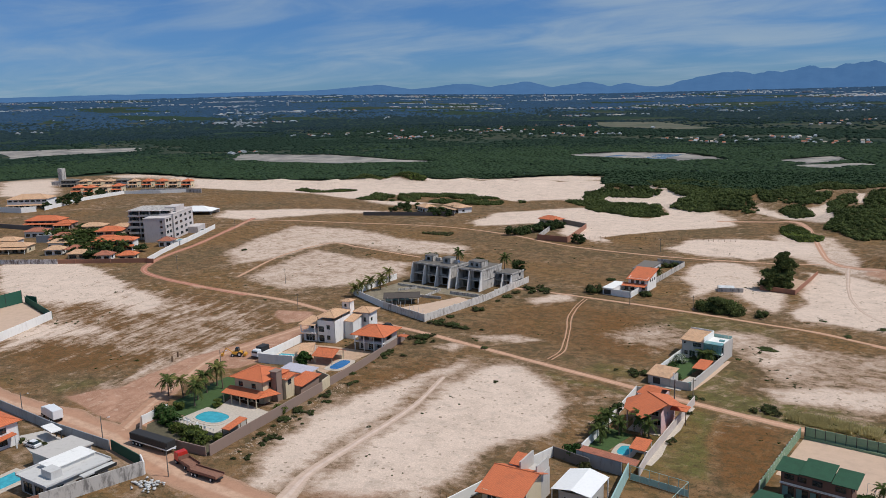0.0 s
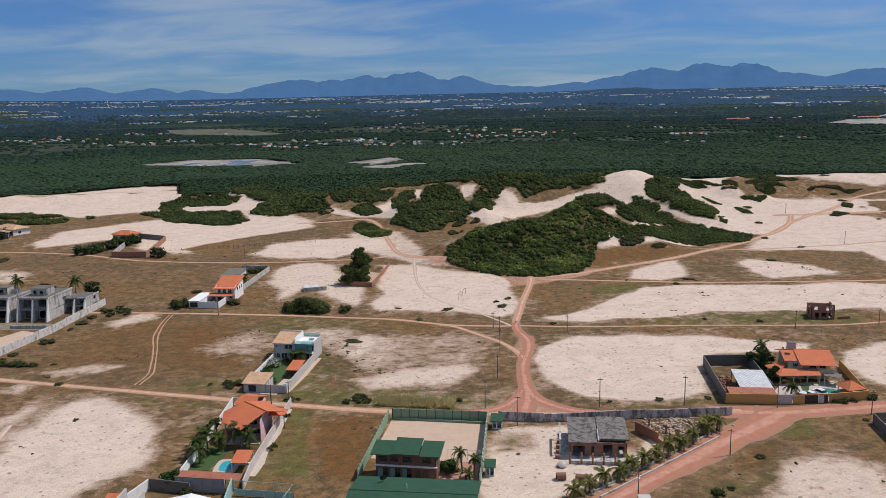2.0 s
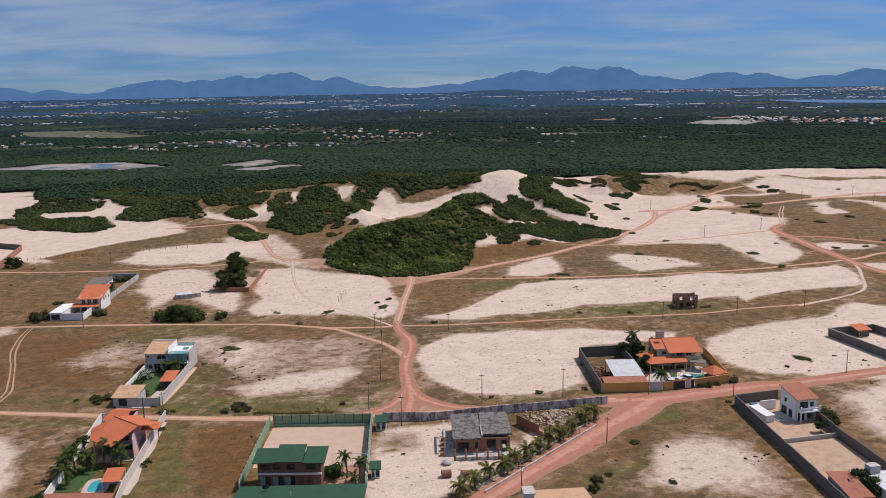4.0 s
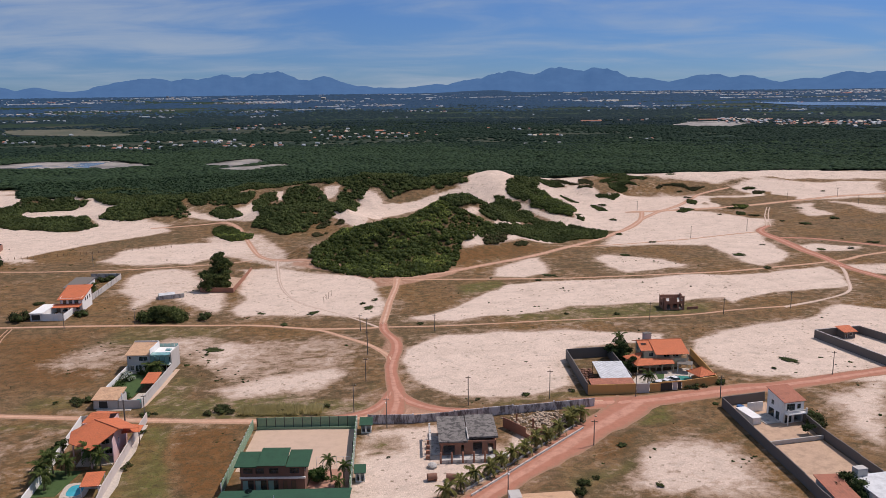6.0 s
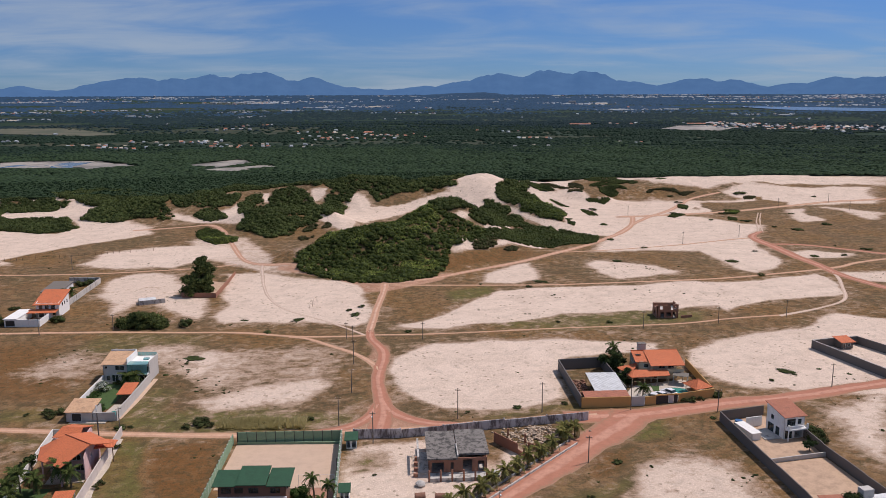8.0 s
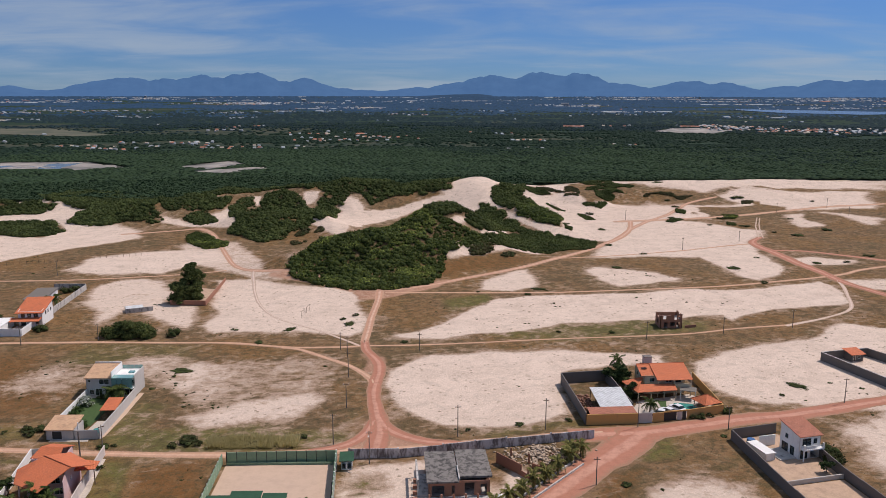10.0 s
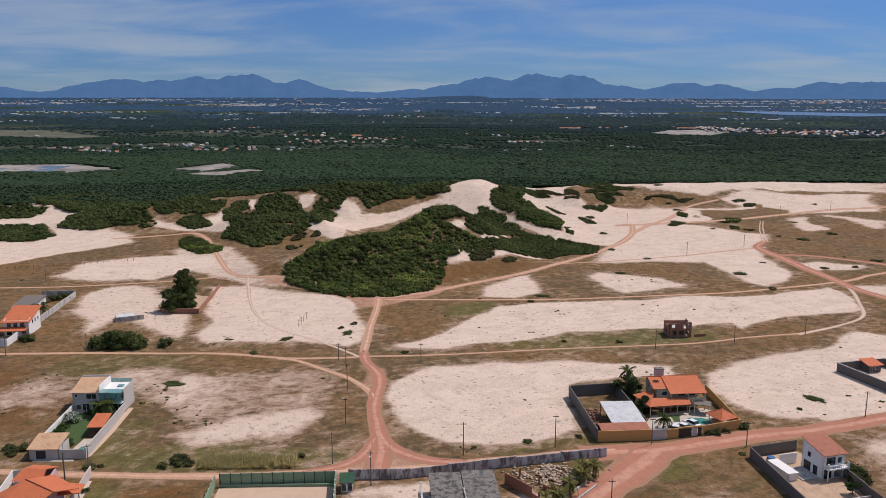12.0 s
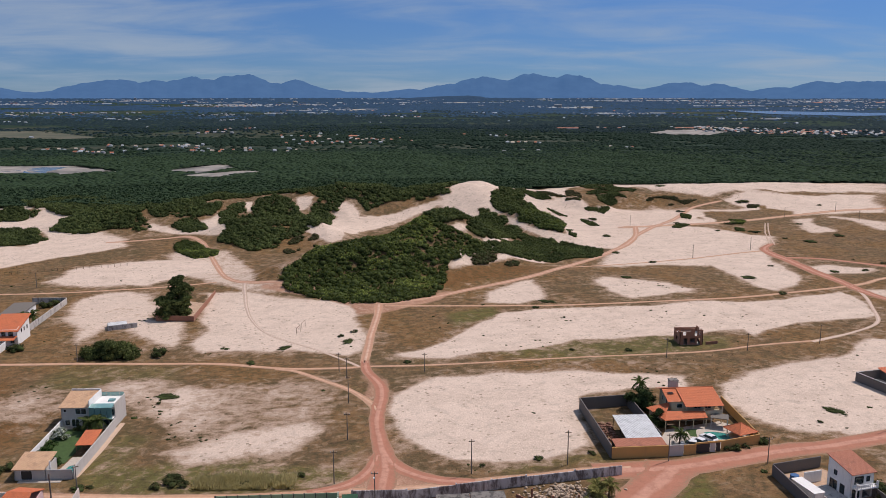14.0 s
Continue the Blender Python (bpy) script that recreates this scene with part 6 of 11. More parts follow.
def gable(parent, x0, x1, y0, y1, z, rise, material, along="x", over=0.6, label="", walls=None):
    x0, x1, y0, y1 = x0 - over, x1 + over, y0 - over, y1 + over
    h = z + rise
    if along == "x":
        m = (y0 + y1) / 2
        fs = [[(x0, y0, z), (x1, y0, z), (x1, m, h), (x0, m, h)], [(x1, y1, z), (x0, y1, z), (x0, m, h), (x1, m, h)]]
        r = ((x0, m, h), (x1, m, h))
        ends = [[(x0 + over, y0, z), (x0 + over, y1, z), (x0 + over, m, h)], [(x1 - over, y0, z), (x1 - over, y1, z), (x1 - over, m, h)]]
    else:
        m = (x0 + x1) / 2
        fs = [[(x1, y0, z), (x1, y1, z), (m, y1, h), (m, y0, h)], [(x0, y1, z), (x0, y0, z), (m, y0, h), (m, y1, h)]]
        r = ((m, y0, h), (m, y1, h))
        ends = [[(x0, y0 + over, z), (x1, y0 + over, z), (m, y0 + over, h)], [(x0, y1 - over, z), (x1, y1 - over, z), (m, y1 - over, h)]]
    slopes(parent, fs, material, label=label)
    cap(parent, *r, material)
    if walls:
        for e in ends:
            k = 0.16
            inner = [Vector(q) - Vector((0, 0, 0.2)) for q in e]
            off = Vector((k, 0, 0)) if along == "x" else Vector((0, k, 0))
            c_ = Vector(((x0 + x1) / 2, (y0 + y1) / 2, 0))
            sgn = 1 if (c_ - inner[0]).dot(off) > 0 else -1
            bm = bmesh.new()
            v = [bm.verts.new(q) for q in inner] + [bm.verts.new(q + off * sgn) for q in inner]
            for f in ((0, 1, 2), (5, 4, 3), (0, 3, 4, 1), (1, 4, 5, 2), (2, 5, 3, 0)):
                bm.faces.new([v[i] for i in f])
            part("gable_wall", bm, walls, parent)


def lean(parent, x0, x1, y0, y1, z0, z1, material, label="", name="roof", thick=0.14):
    """One slope that rises from y0 (height z0) to y1 (height z1)."""
    return slopes(parent, [[(x0, y0, z0), (x1, y0, z0), (x1, y1, z1), (x0, y1, z1)]], material, thick, name, label)


def storeys(parent, x0, x1, y0, y1, z0, z1, material, front=(), right=(), back=(), left=(), frame_mat=None):
    """Four walls round a plan, each with its openings, and a floor."""
    run(parent, (x0, y0), (x1, y0), z0, z1, material, front, frame_mat=frame_mat)
    run(parent, (x1, y0), (x1, y1), z0, z1, material, right, frame_mat=frame_mat)
    run(parent, (x1, y1), (x0, y1), z0, z1, material, back, frame_mat=frame_mat)
    run(parent, (x0, y1), (x0, y0), z0, z1, material, left, frame_mat=frame_mat)
    box("floor", parent, M_CONCRETE, x0 + 0.2, x1 - 0.2, y0 + 0.2, y1 - 0.2, z0, z0 + 0.08)


def fence_wall(label, points, height, material, thick=0.2, coping=None, pillar=0.0, sag=0.0, category="wall"):
    """A free-standing boundary wall along a line, each straight stretch a panel of its own."""
    ob = thing("boundary_wall", label, category, *points[0], z=0)
    ob.location.z = 0
    o = Vector((*points[0], 0))
    seq = random.Random(len(label) + int(abs(points[0][0]) * 7))
    for a, b_ in zip(points, points[1:]):
        a, b_ = Vector((*a, 0)) - o, Vector((*b_, 0)) - o
        n = max(1, round((b_ - a).length / 9)) if sag or pillar else 1
        for k in range(n):
            p, q = a.lerp(b_, k / n), a.lerp(b_, (k + 1) / n)
            h = height - sag * seq.random()
            ax = (q - p).normalized()
            sd = Vector((-ax.y, ax.x, 0)) * thick / 2
            bm = bmesh.new()
            v = [bm.verts.new(w + s + Vector((0, 0, zz))) for zz in (-0.2, h) for w, s in ((p, -sd), (q, -sd), (q, sd), (p, sd))]
            for f in ((3, 2, 1, 0), (4, 5, 6, 7), (0, 1, 5, 4), (1, 2, 6, 5), (2, 3, 7, 6), (3, 0, 4, 7)):
                bm.faces.new([v[i] for i in f])
            bmesh.ops.bevel(bm, geom=[e for e in bm.edges if all(w.co.z > h - 0.01 for w in e.verts)], offset=0.03, segments=1, affect="EDGES")
            part("wall_panel", bm, material, ob)
            if coping:
                bm = bmesh.new()
                v = [bm.verts.new(w + s * 1.35 + Vector((0, 0, zz))) for zz in (h + 0.003, h + 0.09) for w, s in ((p, -sd), (q, -sd), (q, sd), (p, sd))]
                for f in ((3, 2, 1, 0), (4, 5, 6, 7), (0, 1, 5, 4), (1, 2, 6, 5), (2, 3, 7, 6), (3, 0, 4, 7)):
                    bm.faces.new([v[i] for i in f])
                part("coping", bm, coping, ob)
            if pillar:
                bm = bmesh.new()
                slab(bm, p.x - pillar, p.x + pillar, p.y - pillar, p.y + pillar, -0.1, height + 0.15)
                part("pillar", bm, material, ob)
    return ob


def patch(name, label, category, points, material, z=0.06, uneven=0.0, depth=0.12):
    """A flat bed of lawn, paving or water, with a rim that has some depth."""
    bm = bmesh.new()
    seq = random.Random(int(abs(points[0][0]) * 31))
    top = [bm.verts.new((x + uneven * seq.uniform(-1, 1), y + uneven * seq.uniform(-1, 1), z)) for x, y in points]
    low = [bm.verts.new((v.co.x, v.co.y, z - depth)) for v in top]
    bm.faces.new(top)
    for i in range(len(top)):
        j = (i + 1) % len(top)
        bm.faces.new((top[j], top[i], low[i], low[j]))
    bmesh.ops.recalc_face_normals(bm, faces=bm.faces)
    me = bpy.data.meshes.new(name)
    bm.to_mesh(me)
    bm.free()
    me.materials.append(material)
    return tagged(new(name, me), label, category, kind="structure")


def pool(label, x, y, w, d, turn, water, shape="box", deck=1.2, deck_mat=None, z0=0.0):
    ob = thing("swimming_pool", label, "pool", x, y, turn, z=z0)
    n = 28
    if shape == "round":
        ring = [(0.5 * w * math.copysign(abs(math.cos(a)) ** 0.7, math.cos(a)), 0.5 * d * math.copysign(abs(math.sin(a)) ** 0.7, math.sin(a))) for a in [2 * math.pi * i / n for i in range(n)]]
    else:
        ring = [(-w / 2, -d / 2), (w / 2, -d / 2), (w / 2, d / 2), (-w / 2, d / 2)]

    def grown(k):
        return [(px + math.copysign(k, px) * min(1, abs(px) / (0.3 * w)), py + math.copysign(k, py) * min(1, abs(py) / (0.3 * d))) for px, py in ring]

    for nm, outer, inner, z, m_ in (("deck", grown(deck), grown(0.35), 0.10, deck_mat or M_PAVE), ("coping", grown(0.38), ring, 0.17, M_PAVE)):
        bm = bmesh.new()
        rows = [[bm.verts.new((*p, zz)) for p in r] for r, zz in ((outer, 0), (outer, z), (inner, z), (inner, 0))]
        for ra, rb in zip(rows, rows[1:]):
            for i in range(len(ring)):
                j = (i + 1) % len(ring)
                bm.faces.new((ra[i], ra[j], rb[j], rb[i]))
        part(nm, bm, m_, ob)
    bm = bmesh.new()
    top = [bm.verts.new((*p, 0.12)) for p in ring]
    low = [bm.verts.new((*p, 0.0)) for p in ring]
    bm.faces.new(top)
    for i in range(len(ring)):
        j = (i + 1) % len(ring)
        bm.faces.new((top[j], top[i], low[i], low[j]))
    part("water", bm, water, ob)
    return ob


# ---- plants ----
def frond_mesh(name, length, droop, material, seed):
    g = random.Random(seed)
    bm = bmesh.new()
    pts = []
    for i in range(9):
        t = i / 8
        pts.append(Vector((length * (t - 0.12 * t * t), 0, length * (0.42 * t - droop * t * t))))
    for p, q in zip(pts, pts[1:]):
        rod(bm, p, q, 0.035, 0.03, 4)
    for i in range(1, 9):
        for half in (0.0, 0.5):
            t = (i - half) / 8
            k = min(int(t * 8), 7)
            p = pts[k].lerp(pts[k + 1], t * 8 - k)
            along = (pts[k + 1] - pts[k]).normalized()
            ll = length * 0.24 * (0.55 + 0.9 * math.sin(math.pi * (0.12 + 0.8 * t))) * g.uniform(0.85, 1.15)
            for s in (-1, 1):
                tip = p + along * ll * 0.55 + Vector((0, s * ll * 0.8, -ll * g.uniform(0.25, 0.6)))
                wv = along * length * 0.045
                bm.faces.new([bm.verts.new(w) for w in (p - wv, p + wv, tip)])
    me = bpy.data.meshes.new(name)
    bm.to_mesh(me)
    bm.free()
    me.materials.append(material)
    return me


FRONDS = {"green": [frond_mesh("frond", 3.0, d, M_PALM, k) for k, d in ((1, 0.55), (2, 0.85), (3, 1.15))], "dry": [frond_mesh("frond", 2.7, d, M_PALM_DRY, k) for k, d in ((4, 0.5), (5, 0.85), (6, 1.2))]}


def palm(label, x, y, height, kind="green", seed=1, count=15, scale=1.0, group="", lean_by=0.6):
    g = random.Random(seed)
    ob = thing("palm_tree", label, "palm", x, y, g.uniform(0, 360), group)
    bm = bmesh.new()
    last, bend = Vector((0, 0, -0.1)), lean_by * g.uniform(0.3, 1)
    for k in range(1, 7):
        t = k / 6
        p = Vector((bend * t * t, 0, height * t))
        rod(bm, last, p, 0.2 - 0.09 * (k - 1) / 6 + (0.08 if k == 1 else 0), 0.2 - 0.09 * t, 8)
        last = p
    part("trunk", bm, M_BARK, ob)
    for k in range(count):
        me = FRONDS[kind][0 if k < count * 0.35 else 1 if k < count * 0.7 else 2]
        f = new("frond", me)
        f.parent = ob
        f.matrix_basis = Matrix.Translation(last) @ pose(0, 0, 0, 0, (-35 if k < count * 0.35 else -8 if k < count * 0.7 else 12) + g.uniform(-12, 12), k * 137.5 + g.uniform(-15, 15)) @ Matrix.Scale(scale * g.uniform(0.85, 1.15), 4)
    return ob


def crown_mesh(name, clumps, seed, material, core=None, each=90, leaf_size=0.2):
    """A crown of leaf sprays round several clumps (centre, radii)."""
    g = np.random.default_rng(seed)
    c_ = np.array([k[0] for k in clumps], float)
    r = np.array([k[1] for k in clumps], float)
    lots_ = [(*leaves(c_, r, g, each, np.full(len(c_), leaf_size)), 0)]
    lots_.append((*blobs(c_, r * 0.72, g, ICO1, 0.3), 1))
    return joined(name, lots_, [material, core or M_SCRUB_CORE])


def clump_set(seed, n, radius, height, base, size):
    g = np.random.default_rng(seed)
    out = []
    for k in range(n):
        a, rr, h = g.uniform(0, 2 * np.pi), radius * np.sqrt(g.random()), g.random()
        taper = 1 - 0.55 * abs(h - 0.4)
        s = size * g.uniform(0.65, 1.25)
        out.append(((rr * taper * np.cos(a), rr * taper * np.sin(a), base + h * (height - base - s * 0.6)), (s, s, s * 0.75)))
    return out


def tree(label, x, y, height, radius, material, seed, name="tree", base=None, clumps=22, size=None, category="tree", leaf_size=0.24, group="", each=90):
    ob = thing(name, label, category, x, y, 0, group)
    base = height * 0.25 if base is None else base
    cl = clump_set(seed, clumps, radius, height, base, size or radius * 0.42)
    bm = bmesh.new()
    g = random.Random(seed)
    r = 0.045 * height
    last = Vector((0, 0, -0.1))
    for k in range(1, 5):
        p = Vector((g.uniform(-0.3, 0.3), g.uniform(-0.3, 0.3), height * 0.7 * k / 4))
        rod(bm, last, p, r * (1.15 - 0.25 * (k - 1)), r * (1.15 - 0.25 * k), 7)
        last = p
    part("trunk", bm, M_BARK, ob)
    for k in range(0, len(cl), 4):
        c_ = Vector(cl[k][0])
        bar("limb", ob, M_BARK, (0, 0, max(0.2, c_.z * 0.55)), c_, r * 0.4, r * 0.12, 5)
    me = crown_mesh("crown", cl, seed, material, each=each, leaf_size=leaf_size)
    cr = new("crown", me)
    cr.parent = ob
    return ob


BUSHES = []
for k_, (w_, h_, n_) in enumerate(((1.3, 1.3, 9), (1.8, 1.5, 12), (1.0, 1.0, 7), (2.2, 1.3, 14))):
    BUSHES.append(crown_mesh("leaf_mass", clump_set(300 + k_, n_, w_, h_, 0.25, w_ * 0.45), 310 + k_, M_BUSH, each=44, leaf_size=0.13))


def bush(x, y, scale=1.0, kind=0, label="low green bush in dry grass", group="bushes on the plots", squash=1.0):
    ob = thing("bush", label, "bush", x, y, (x * 37 + y * 11) % 360, group)
    bm = bmesh.new()
    for a in range(3):
        rod(bm, (0, 0, -0.1), (0.5 * math.cos(2.1 * a), 0.5 * math.sin(2.1 * a), 0.7), 0.06, 0.02, 5)
    st = part("stems", bm, M_BARK, ob)
    lf = new("leaf_mass", BUSHES[kind % len(BUSHES)])
    lf.parent = ob
    for q in (st, lf):
        q.matrix_basis = Matrix.Diagonal((scale, scale, scale * squash, 1))
    return ob


# ---- street furniture and vehicles ----
def power_pole(x, y, height=7.5, arm=True, lamp=False, turn=0.0, label="slim grey concrete power pole on sandy ground"):
    ob = thing("power_pole", label, "power pole", x, y, turn, "power poles along the tracks")
    bar("shaft", ob, M_POLE, (0, 0, -0.3), (0, 0, height), 0.13, 0.08, 8)
    if arm:
        box("crossarm", ob, M_WOOD, -0.65, 0.65, -0.05, 0.05, height - 0.55, height - 0.42)
        for k in (-0.55, 0, 0.55):
            bar("insulator", ob, M_WHITEFRAME, (k, 0, height - 0.42), (k, 0, height - 0.2), 0.05, 0.035, 6)
    if lamp:
        bar("lamp_arm", ob, M_POLE, (0, 0, height - 0.9), (0, -1.5, height - 0.5), 0.04, 0.03, 6)
        box("lamp_head", ob, M_WHITEFRAME, -0.12, 0.12, -2.0, -1.45, height - 0.56, height - 0.44)
    return ob


def wheel(parent, x, y, r=0.5, w=0.28):
    bm = bmesh.new()
    rod(bm, (x - w / 2, y, r), (x + w / 2, y, r), r, r, 16)
    t = part("wheel", bm, M_RUBBER, parent)
    bm = bmesh.new()
    rod(bm, (x - w / 2 - 0.01, y, r), (x + w / 2 + 0.01, y, r), r * 0.5, r * 0.5, 12)
    part("rim", bm, M_WHITEFRAME, t)


def shell(profile, w0, w1, zsplit):
    """A body swept across its width from a side outline (y, z); narrower above zsplit."""
    bm = bmesh.new()
    sides = []
    for s in (-1, 1):
        sides.append([bm.verts.new((s * (w0 if z <= zsplit else w1) / 2, y, z)) for y, z in profile])
    n = len(profile)
    bm.faces.new(sides[0])
    bm.faces.new(sides[1][::-1])
    for i in range(n):
        j = (i + 1) % n
        bm.faces.new((sides[0][j], sides[0][i], sides[1][i], sides[1][j]))
    bmesh.ops.recalc_face_normals(bm, faces=bm.faces)
    bmesh.ops.bevel(bm, geom=bm.edges[:], offset=0.05, segments=2, affect="EDGES")
    return bm


def car(label, x, y, turn, paint):
    ob = thing("car", label, "car", x, y, turn)
    part("body", shell([(-2.1, 0.35), (2.1, 0.35), (2.15, 0.8), (1.2, 0.95), (-1.9, 1.0), (-2.15, 0.85)], 1.75, 1.75, 2), paint, ob)
    part("cabin", shell([(-1.75, 0.98), (1.15, 0.93), (0.45, 1.48), (-1.3, 1.5)], 1.66, 1.36, 1.1), M_GLASS, ob)
    box("roof_panel", ob, paint, -0.66, 0.66, -1.25, 0.42, 1.49, 1.55)
    for sx in (-0.82, 0.82):
        for sy in (-1.3, 1.35):
            wheel(ob, sx, sy, 0.33, 0.2)
    return ob


def truck(label, x, y, turn, cab_mat, cargo, length=8.0, cargo_mat=None):
    """Cab ahead (+y), chassis and a load bed behind."""
    ob = thing("truck", label, "truck", x, y, turn)
    cab = part("cab", shell([(0.2, 0.9), (2.2, 0.9), (2.25, 1.9), (1.95, 2.75), (0.3, 2.8)], 2.4, 2.25, 1.9), cab_mat, ob)
    bm = bmesh.new()
    slab(bm, -1.0, 1.0, 2.17, 2.24, 1.85, 2.5)
    part("windscreen", bm, M_GLASS, cab)
    box("bumper", ob, M_DARKFRAME, -1.2, 1.2, 2.2, 2.4, 0.5, 0.95)
    box("chassis", ob, M_DARKFRAME, -0.5, 0.5, -length, 2.0, 0.75, 1.0)
    if cargo == "box":
        box("cargo_box", ob, cargo_mat, -1.25, 1.25, -length, 0.0, 1.05, 3.3, soft=0.05)
    elif cargo == "bed":
        box("load_bed", ob, cargo_mat, -1.25, 1.25, -length, 0.0, 1.02, 1.25)
        for sx in (-1.25, 1.19):
            box("side_board", ob, cargo_mat, sx, sx + 0.06, -length, -0.1, 1.25, 1.75)
        box("headboard", ob, cargo_mat, -1.25, 1.25, -0.16, -0.08, 1.25, 2.2)
    for sy in (1.3, -length + 1.2, -length + 2.5):
        for sx in (-1.05, 1.05):
            wheel(ob, sx, sy, 0.5, 0.35)
    return ob

# ==== the plots nearest the camera ====
# -- grey two-storey house with a glazed terrace, lawn and long side wall --
fence_wall("pale pinkish rendered side wall of a house plot", [(-75.0, 191.4), (-75.5, 206.5), (-76.0, 217.0)], 2.5, M_GREYW, 0.25)
fence_wall("pale rendered front wall with a doorway", [(-80.4, 191.2), (-75.3, 191.4)], 2.2, M_GREYW, 0.22)
fence_wall("low white plot wall beside dry grass", [(-87.3, 197.5), (-88.3, 217.0)], 2.2, M_WHITE, 0.2)
h = thing("house", "grey two-storey house with tan tiles and green glass", "house", -88.4, 217.2, 0.6)
storeys(h, 0, 6.4, 0, 7.2, 0, 5.2, M_GREYW, front=((0.7, 1.9, 0.6, 2.0, "window"), (2.2, 4.0, 0.3, 2.2, "glazing"), (4.6, 5.6, 0.7, 2.0, "window"), (0.5, 1.2, 3.8, 4.6, "window"), (3.2, 5.8, 3.3, 4.7, "window")), left=((2, 3.4, 3.4, 4.6, "window"),))
lean(h, -0.4, 6.5, -0.5, 7.5, 5.15, 6.55, M_TAN, "tan clay tile roof")
box("parapet", h, M_WHITE, -0.3, 6.6, 7.22, 7.4, 5.0, 6.9)
box("parapet", h, M_WHITE, 6.52, 6.7, -0.3, 7.4, 5.0, 6.75)
run(h, (6.45, 0.3), (12.2, 0.3), 0, 4.9, M_GREYW, ((0.3, 5.5, 0.2, 2.3, "glazing"), (0.2, 5.6, 2.7, 4.5, "glazing")), frame_mat=M_WHITEFRAME)
run(h, (12.2, 0.3), (12.2, 7.4), 0, 5.6, M_GREYW)
run(h, (12.2, 7.4), (6.45, 7.4), 0, 5.0, M_GREYW, ((1, 2.6, 3.2, 4.4, "window"),))
box("terrace_floor", h, M_WHITE, 6.75, 12.0, 0.2, 7.2, 4.92, 5.05, "white roof terrace")
for k in range(5):
    box("glass_panel", h, M_GREENGLASS, 6.8 + k * 1.05, 7.8 + k * 1.05, 7.25, 7.29, 5.06, 6.05, "green glass balustrade panel")
bm = bmesh.new()
slab(bm, 6.7, 12.1, -1.2, 1.5, 5.3, 5.36)
part("glass_canopy", bm, M_GREENGLASS, h, "green glass canopy")
for k in range(4):
    box("glass_panel", h, M_GREENGLASS, 6.8 + k * 1.33, 8.05 + k * 1.33, -1.05, -1.0, 2.6, 5.25, "tall green glass panel")
box("balcony", h, M_WHITE, 6.6, 12.1, -1.2, 0.25, 2.45, 2.62)
box("skylight", h, M_GREENGLASS, 9.6, 11.0, 3.4, 4.6, 5.06, 5.4)
h = thing("gatehouse", "small pale gatehouse with tan tiles and dark garage door", "garage", -86.7, 191.0, 0.4)
storeys(h, 0, 6.2, 0, 5.4, 0, 2.45, M_GREYW, front=((1.3, 3.6, 0.1, 2.1, "garage"),))
box("step", h, M_PAVE, 1.0, 9.5, -1.2, -0.1, 0, 0.1)
lean(h, -0.3, 6.3, -0.4, 5.8, 2.5, 3.6, M_TAN, "tan clay tile roof")
bar("chimney", h, M_WHITE, (7.0, 0.6, 0), (7.0, 0.6, 3.9), 0.2, 0.16)
h = thing("garden_shelter", "open shelter with orange tiles against a side wall", "shelter", -79.3, 202.5, 2)
lean(h, 0, 3.6, 0, 6.6, 2.3, 3.0, M_ORANGE)
for px_, py_ in ((0.2, 0.3), (0.2, 3.3), (0.2, 6.3), (3.3, 0.3), (3.3, 6.3)):
    bar("post", h, M_WOOD, (px_, py_, 0), (px_, py_, 2.3 + py_ * 0.1), 0.09)
patch("lawn", "watered green lawn behind a wall", "lawn", [(-87.1, 198.5), (-80.0, 198.5), (-79.6, 216.3), (-88.0, 216.3)], M_LAWN, 0.07)
patch("paving", "pale paved garden path", "paving", [(-80.0, 192), (-75.4, 192), (-75.9, 201.5), (-79.5, 201.5)], M_PAVE, 0.06)
patch("paving", "pale paved strip before a house", "paving", [(-88, 216.25), (-76.2, 216.25), (-76.2, 217.3), (-88, 217.3)], M_PAVE, 0.075)
pool("small turquoise plunge pool in pale paving", -77.4, 195.8, 2.2, 3.0, 0, M_POOLGREEN, "round", 0.4)
patch("paving", "pale sandy strip beside a wall", "paving", [(-74.8, 191), (-74.2, 192.5), (-74.3, 205), (-74.9, 219.5), (-75.8, 219.8), (-75.2, 205)], M_SANDFLOOR, 0.05, 0.25)
palm("young green palm by a glazed terrace", -80.6, 214.6, 2.6, seed=11, scale=0.9)
palm("young green palm by a glazed terrace", -78.6, 214.2, 3.0, seed=12, scale=0.85)
tree("bush covered in white blossom on a lawn", -86.2, 211.0, 2.6, 1.9, M_BLOSSOM, 21, "flowering_bush", 0.2, 14, 0.9, "bush", 0.16)
for k, (bx0, by0) in enumerate(((-86.6, 207.2), (-86.4, 204.8), (-86.2, 202.4), (-81.5, 197.6))):
    tree("dark green clipped shrub on a lawn", bx0, by0, 1.6, 1.2, M_HEDGE, 30 + k, "shrub", 0.1, 8, 0.75, "shrub", 0.14, "clipped shrubs on the lawn", 60)
bush(-84.0, 216.0, 0.7, 1, "dark flowering shrub below a window")

